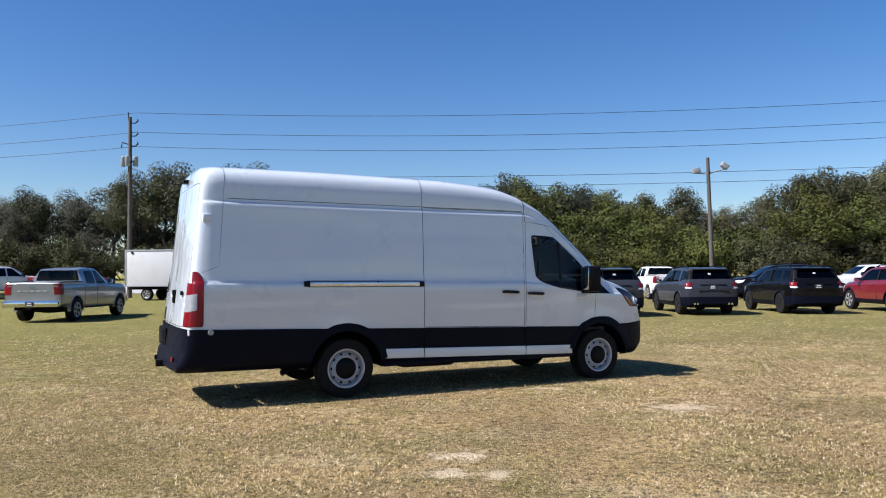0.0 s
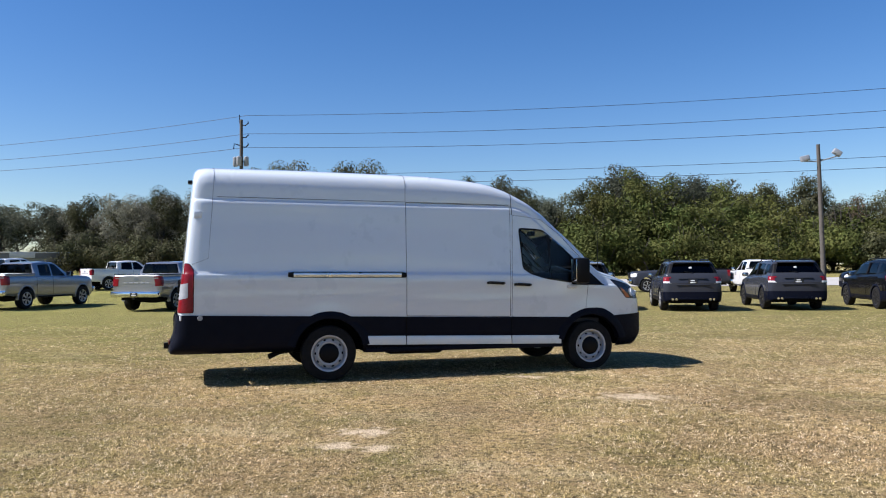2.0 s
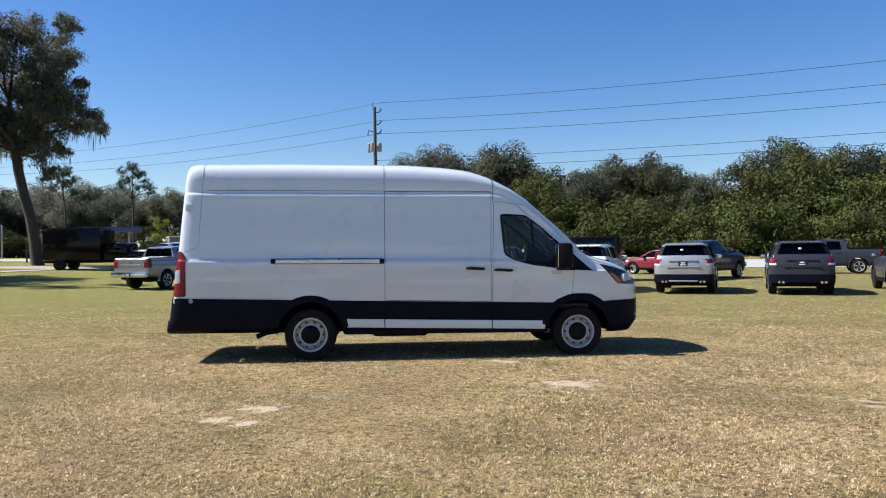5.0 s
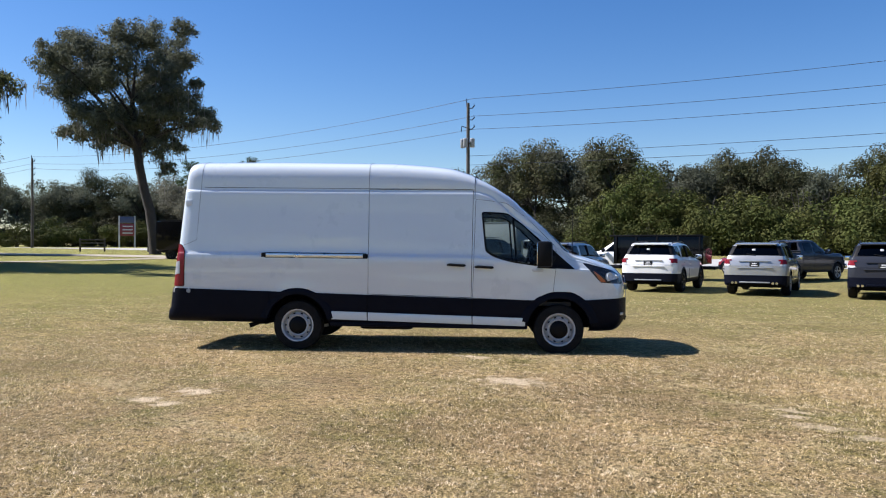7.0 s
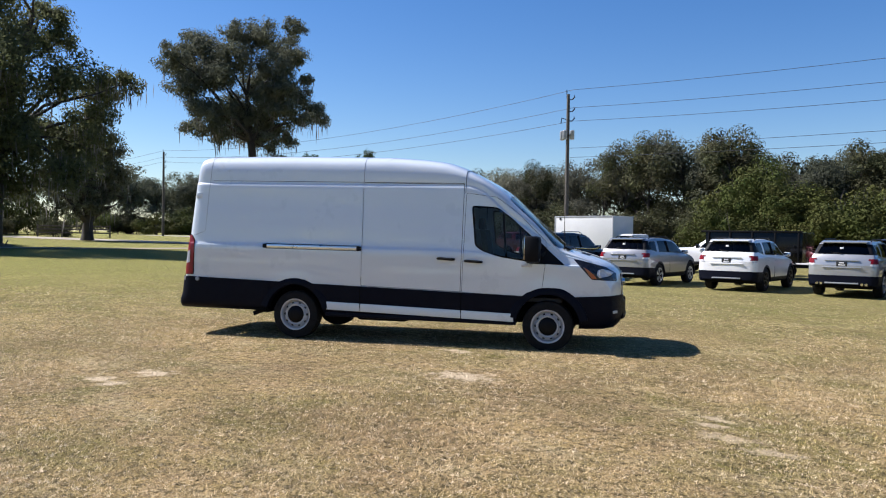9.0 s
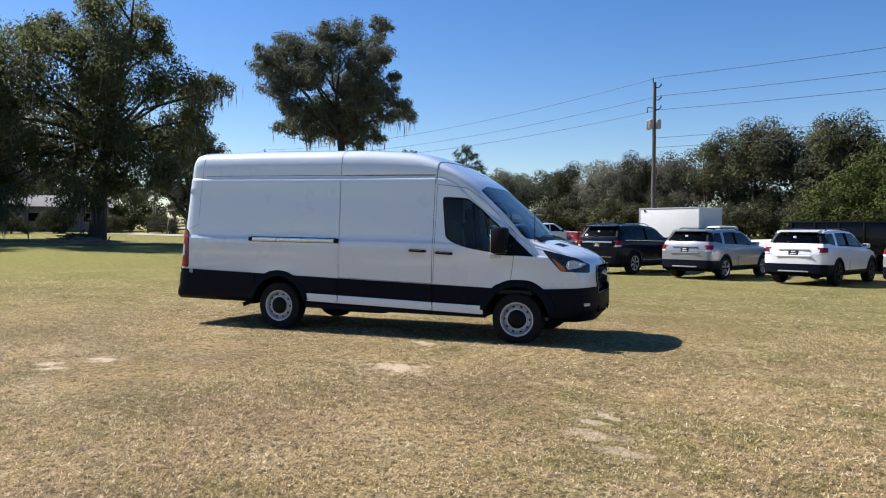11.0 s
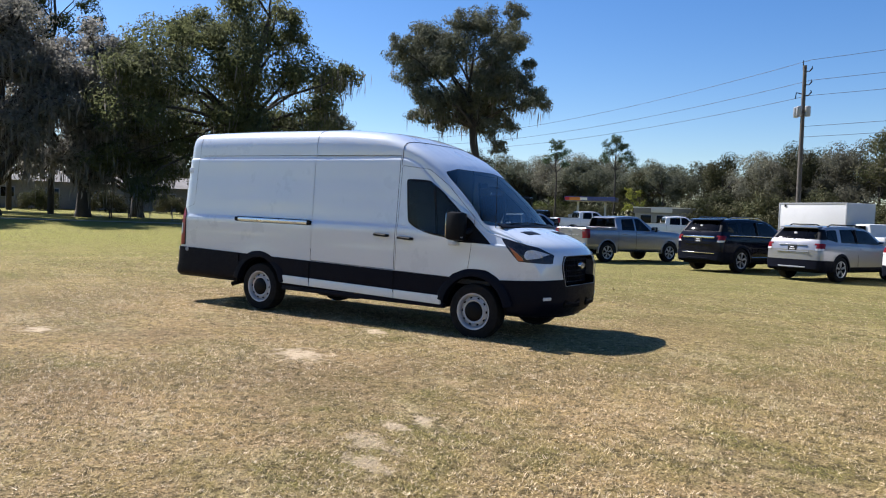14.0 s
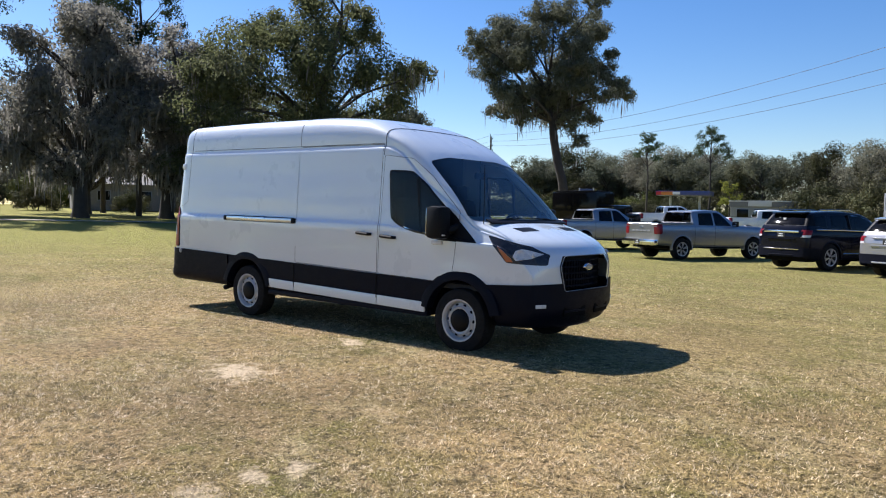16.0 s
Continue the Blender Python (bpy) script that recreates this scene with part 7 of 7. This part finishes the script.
for k in range(17):                       # far woods on the lawn side
    a = radians(157 + 46 * (k + wr.random()) / 17)
    for kinds, r, lo, hi in ((WOODS[:3], wr.uniform(105, 125), 0.45, 0.62), (THICK, wr.uniform(92, 100), 0.6, 0.9)):
        x, y = 5 + r * math.cos(a), 5 + r * math.sin(a)
        if y < 84:
            t = copy_thing(wr.choice(kinds), pose(x, y, gz(x, y) - 0.1, 0, 0, wr.uniform(0, 360)))
            s = wr.uniform(lo, hi)
            t.scale = (s, s, s)
for k in range(17):                       # the wood closes the view along the road
    a = radians(136 + 26 * (k + wr.random()) / 17)
    for kinds, r, lo, hi in ((WOODS[:3], wr.uniform(186, 200), 0.85, 1.02), (THICK, wr.uniform(172, 182), 0.8, 1.1)):
        x, y = 5 + r * math.cos(a), 5 + r * math.sin(a)
        if y > 84 or y < 54:
            t = copy_thing(wr.choice(kinds), pose(x, y, gz(x, y) - 0.1, 0, 0, wr.uniform(0, 360)))
            s = wr.uniform(lo, hi)
            t.scale = (s * 1.2, s * 1.2, s)
for k in range(7):                        # and beyond the bend
    x, y = -262 + 4 * wr.random(), 50 + 8 * k
    t = copy_thing(wr.choice(WOODS[:3]), pose(x, y, gz(x, y) - 0.1, 0, 0, wr.uniform(0, 360)))
    t.scale = (1.6, 1.6, 1.25)
for x, y, s in ((-70, 17, 0.42), (-71, 23, 0.4), (-73, 27.5, 0.45), (-74, 33, 0.42), (-72, 38, 0.4), (-69, 11, 0.4), (-70, 3, 0.45)):      # shrubs before the houses
    t = copy_thing(THICK[2], pose(x, y, gz(x, y) - 0.1, 0, 0, 37 * x))
    t.scale = (s, s, s)
fr = random.Random(12)
for k in range(12):                       # the far edge of the lawn
    x, y = fr.uniform(-112, -92), -14 + 2.2 * k
    t = copy_thing(fr.choice(THICK[2:] + MOSSY_HAZED), pose(x, y, gz(x, y) - 0.1, 0, 0, fr.uniform(0, 360)))
    t.scale = (0.75, 0.75, 0.62)
for k, t in enumerate(MOSSY_HAZED):
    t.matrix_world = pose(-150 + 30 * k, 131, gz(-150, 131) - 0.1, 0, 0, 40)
for t in WOODS + THICK + [VINE_TREE]:                   # the first of each takes a place of its own in the wood
    x, y = wr.uniform(-25, 100), wr.uniform(108, 118)
    t.matrix_world = pose(x, y, gz(x, y) - 0.1, 0, 0, wr.uniform(0, 360)) @ Matrix.Diagonal((0.8, 0.8, 0.75, 1))


# ---- grass blades round the walk ----
def blade_mat():
    """Straw, olive and bleached blades in drifts a stride or two across."""
    m, nt, p = nodes_of("dry_grass_blades")
    geo = nt.nodes.new("ShaderNodeNewGeometry")
    straw = mixed(nt, geo.outputs["Random Per Island"], (0.12, 0.08, 0.028), (0.95, 0.70, 0.37))
    green = mixed(nt, geo.outputs["Random Per Island"], (0.12, 0.098, 0.03), (0.58, 0.47, 0.16))
    drift = mixed(nt, ramp_noise(nt, 0.55, 0, 1, 8, span=(0.43, 0.64)), straw, green)
    drift = mixed(nt, ramp_noise(nt, 1.1, 0, 0.6, 6, stretch=(0.5, 1, 1), span=(0.54, 0.66)), drift, (0.66, 0.53, 0.28))
    spots = mixed(nt, ramp_noise(nt, 2.6, 0, 0.5, 8, span=(0.5, 0.7)), drift, (0.36, 0.285, 0.13))
    spots = mixed(nt, ramp_noise(nt, 0.38, 0, 0.5, 7, span=(0.47, 0.62)), spots, (0.40, 0.255, 0.14))
    spots = mixed(nt, ramp_noise(nt, 13, 0, 0.78, 7, span=(0.51, 0.60), rough=0.72), spots, (0.072, 0.056, 0.022))
    spots = mixed(nt, ramp_noise(nt, 4.5, 0, 0.35, 7, span=(0.5, 0.62), rough=0.7), spots, (0.122, 0.094, 0.036))
    spots = mixed(nt, ramp_noise(nt, 14.5, 0, 0.75, 5, span=(0.53, 0.61)), spots, (1.0, 0.82, 0.56))
    nt.links.new(spots, p.inputs["Base Color"])
    tl = nt.nodes.new("ShaderNodeBsdfTranslucent")
    nt.links.new(spots, tl.inputs["Color"])
    mx = nt.nodes.new("ShaderNodeMixShader")
    mx.inputs[0].default_value = 0.25
    nt.links.new(p.outputs[0], mx.inputs[1])
    nt.links.new(tl.outputs[0], mx.inputs[2])
    nt.links.new(mx.outputs[0], nt.nodes["Material Output"].inputs["Surface"])
    p.inputs["Roughness"].default_value = 0.6
    p.inputs["Specular IOR Level"].default_value = 0.3
    return m


def grass():
    rng = np.random.default_rng(3)
    n = 680000
    x = rng.uniform(-8, 17, n)
    y = rng.uniform(2.0, 19, n)
    # thinner with distance from the walk
    near = np.hypot(x - 4.5, y - 5.5)
    keep = rng.random(n) < np.clip(1.3 - near / 9.5, 0, 1)
    for bx, by, a, b, worn in BARE:
        keep &= ~((((x - bx) / a) ** 2 + ((y - by) / b) ** 2 < 0.9) & (rng.random(n) < 0.85 * worn))
    x, y = x[keep], y[keep]
    n = len(x)
    z = -0.0085 * (np.clip(y, 5, 30) - 5)
    h = 0.008 + 0.015 * rng.random(n)
    a = rng.random(n) * 6.283
    tilt = 0.4 + rng.random(n) * 2.0
    lean = np.stack([np.cos(a) * tilt, np.sin(a) * tilt, np.ones(n)], 1) * h[:, None]
    w = np.stack([-np.sin(a), np.cos(a), 0 * a], 1) * (0.0012 + 0.002 * rng.random(n))[:, None]
    base = np.stack([x, y, z], 1)
    co = np.empty((n, 2, 3, 3), np.float32)
    for k in range(2):
        sh = rng.normal(size=(n, 3)) * (0.014, 0.014, 0)
        ln = lean * (1 if k == 0 else 0.8)
        ln[:, :2] *= (1 if k == 0 else -1)
        co[:, k, 0] = base + sh - w
        co[:, k, 1] = base + sh + w
        co[:, k, 2] = base + sh + ln
    co = co.reshape(-1, 3, 3)
    # coarser tufts, which carry on further out
    m = 120000
    x, y = rng.uniform(-18, 26, m), rng.uniform(1, 27, m)
    far = np.hypot(x - 4.5, y - 5.5)
    keep = rng.random(m) < np.clip(1.15 - far / 19.5, 0, 1)
    for bx, by, a, b, worn in BARE:
        keep &= (((x - bx) / a) ** 2 + ((y - by) / b) ** 2 > 1.0) | (rng.random(m) > worn)
    x, y, far = (np.repeat(q[keep], 5) for q in (x, y, far))
    m = len(x)
    x, y = x + rng.normal(size=m) * 0.02, y + rng.normal(size=m) * 0.02
    a = rng.random(m) * 6.283
    h = 0.011 + 0.02 * rng.random(m)
    tilt = 0.2 + rng.random(m) * 1.6
    w = np.stack([-np.sin(a), np.cos(a), 0 * a], 1) * ((0.0014 + 0.002 * rng.random(m)) * (1 + far / 12))[:, None]
    base = np.stack([x, y, -0.0085 * (np.clip(y, 5, 30) - 5) - 0.004], 1)
    tuft = np.empty((m, 3, 3), np.float32)
    tuft[:, 0], tuft[:, 1] = base - w, base + w
    tuft[:, 2] = base + np.stack([np.cos(a) * tilt, np.sin(a) * tilt, np.ones(m)], 1) * h[:, None]
    # bleached straw lying flat on top
    q = 330000
    x, y = rng.uniform(-8, 17, q), rng.uniform(2.0, 19, q)
    keep = rng.random(q) < np.clip(1.3 - np.hypot(x - 4.5, y - 5.5) / 9.5, 0, 1) * (0.35 + 0.65 * (np.sin(x * 2.3 + 1.7 * np.sin(y * 1.9)) * np.sin(y * 2.7 + 1.3 * np.sin(x * 1.6)) > -0.2))
    for bx, by, a, b, worn in BARE:
        keep &= (((x - bx) / a) ** 2 + ((y - by) / b) ** 2 > 1.1) | (rng.random(q) > 0.9 * worn)
    x, y = x[keep], y[keep]
    q = len(x)
    a = rng.random(q) * 6.283
    base = np.stack([x, y, -0.0085 * (np.clip(y, 5, 30) - 5) + 0.008 + 0.008 * rng.random(q)], 1)
    way = np.stack([np.cos(a), np.sin(a), rng.normal(size=q) * 0.3], 1) * (0.006 + 0.013 * rng.random(q))[:, None]
    w = np.stack([-np.sin(a), np.cos(a), rng.normal(size=q) * 0.4], 1) * (0.0012 + 0.0018 * rng.random(q))[:, None]
    straw = np.empty((q, 3, 3), np.float32)
    straw[:, 0], straw[:, 1], straw[:, 2] = base - way - w, base - way + w, base + way
    green = len(co) + len(tuft)
    co = np.concatenate([co, tuft, straw])
    n3 = len(co)
    me = bpy.data.meshes.new("grass")
    me.vertices.add(n3 * 3)
    me.vertices.foreach_set("co", co.ravel())
    me.loops.add(n3 * 3)
    me.loops.foreach_set("vertex_index", np.arange(n3 * 3, dtype=np.int32))
    me.polygons.add(n3)
    me.polygons.foreach_set("loop_start", np.arange(0, n3 * 3, 3, dtype=np.int32))
    me.update(calc_edges=True)
    me.materials.append(blade_mat())
    me.materials.append(mat("bleached_straw", (0.70, 0.53, 0.31), (0.46, 0.34, 0.16), rough=0.6, scale=2.2, fine=160, spec=0.3))
    me.polygons.foreach_set("material_index", (np.arange(n3) >= green).astype(np.int32))
    tagged(new("grass", me), "short dry straw-coloured grass with green tufts", "grass", kind="stuff")


grass()
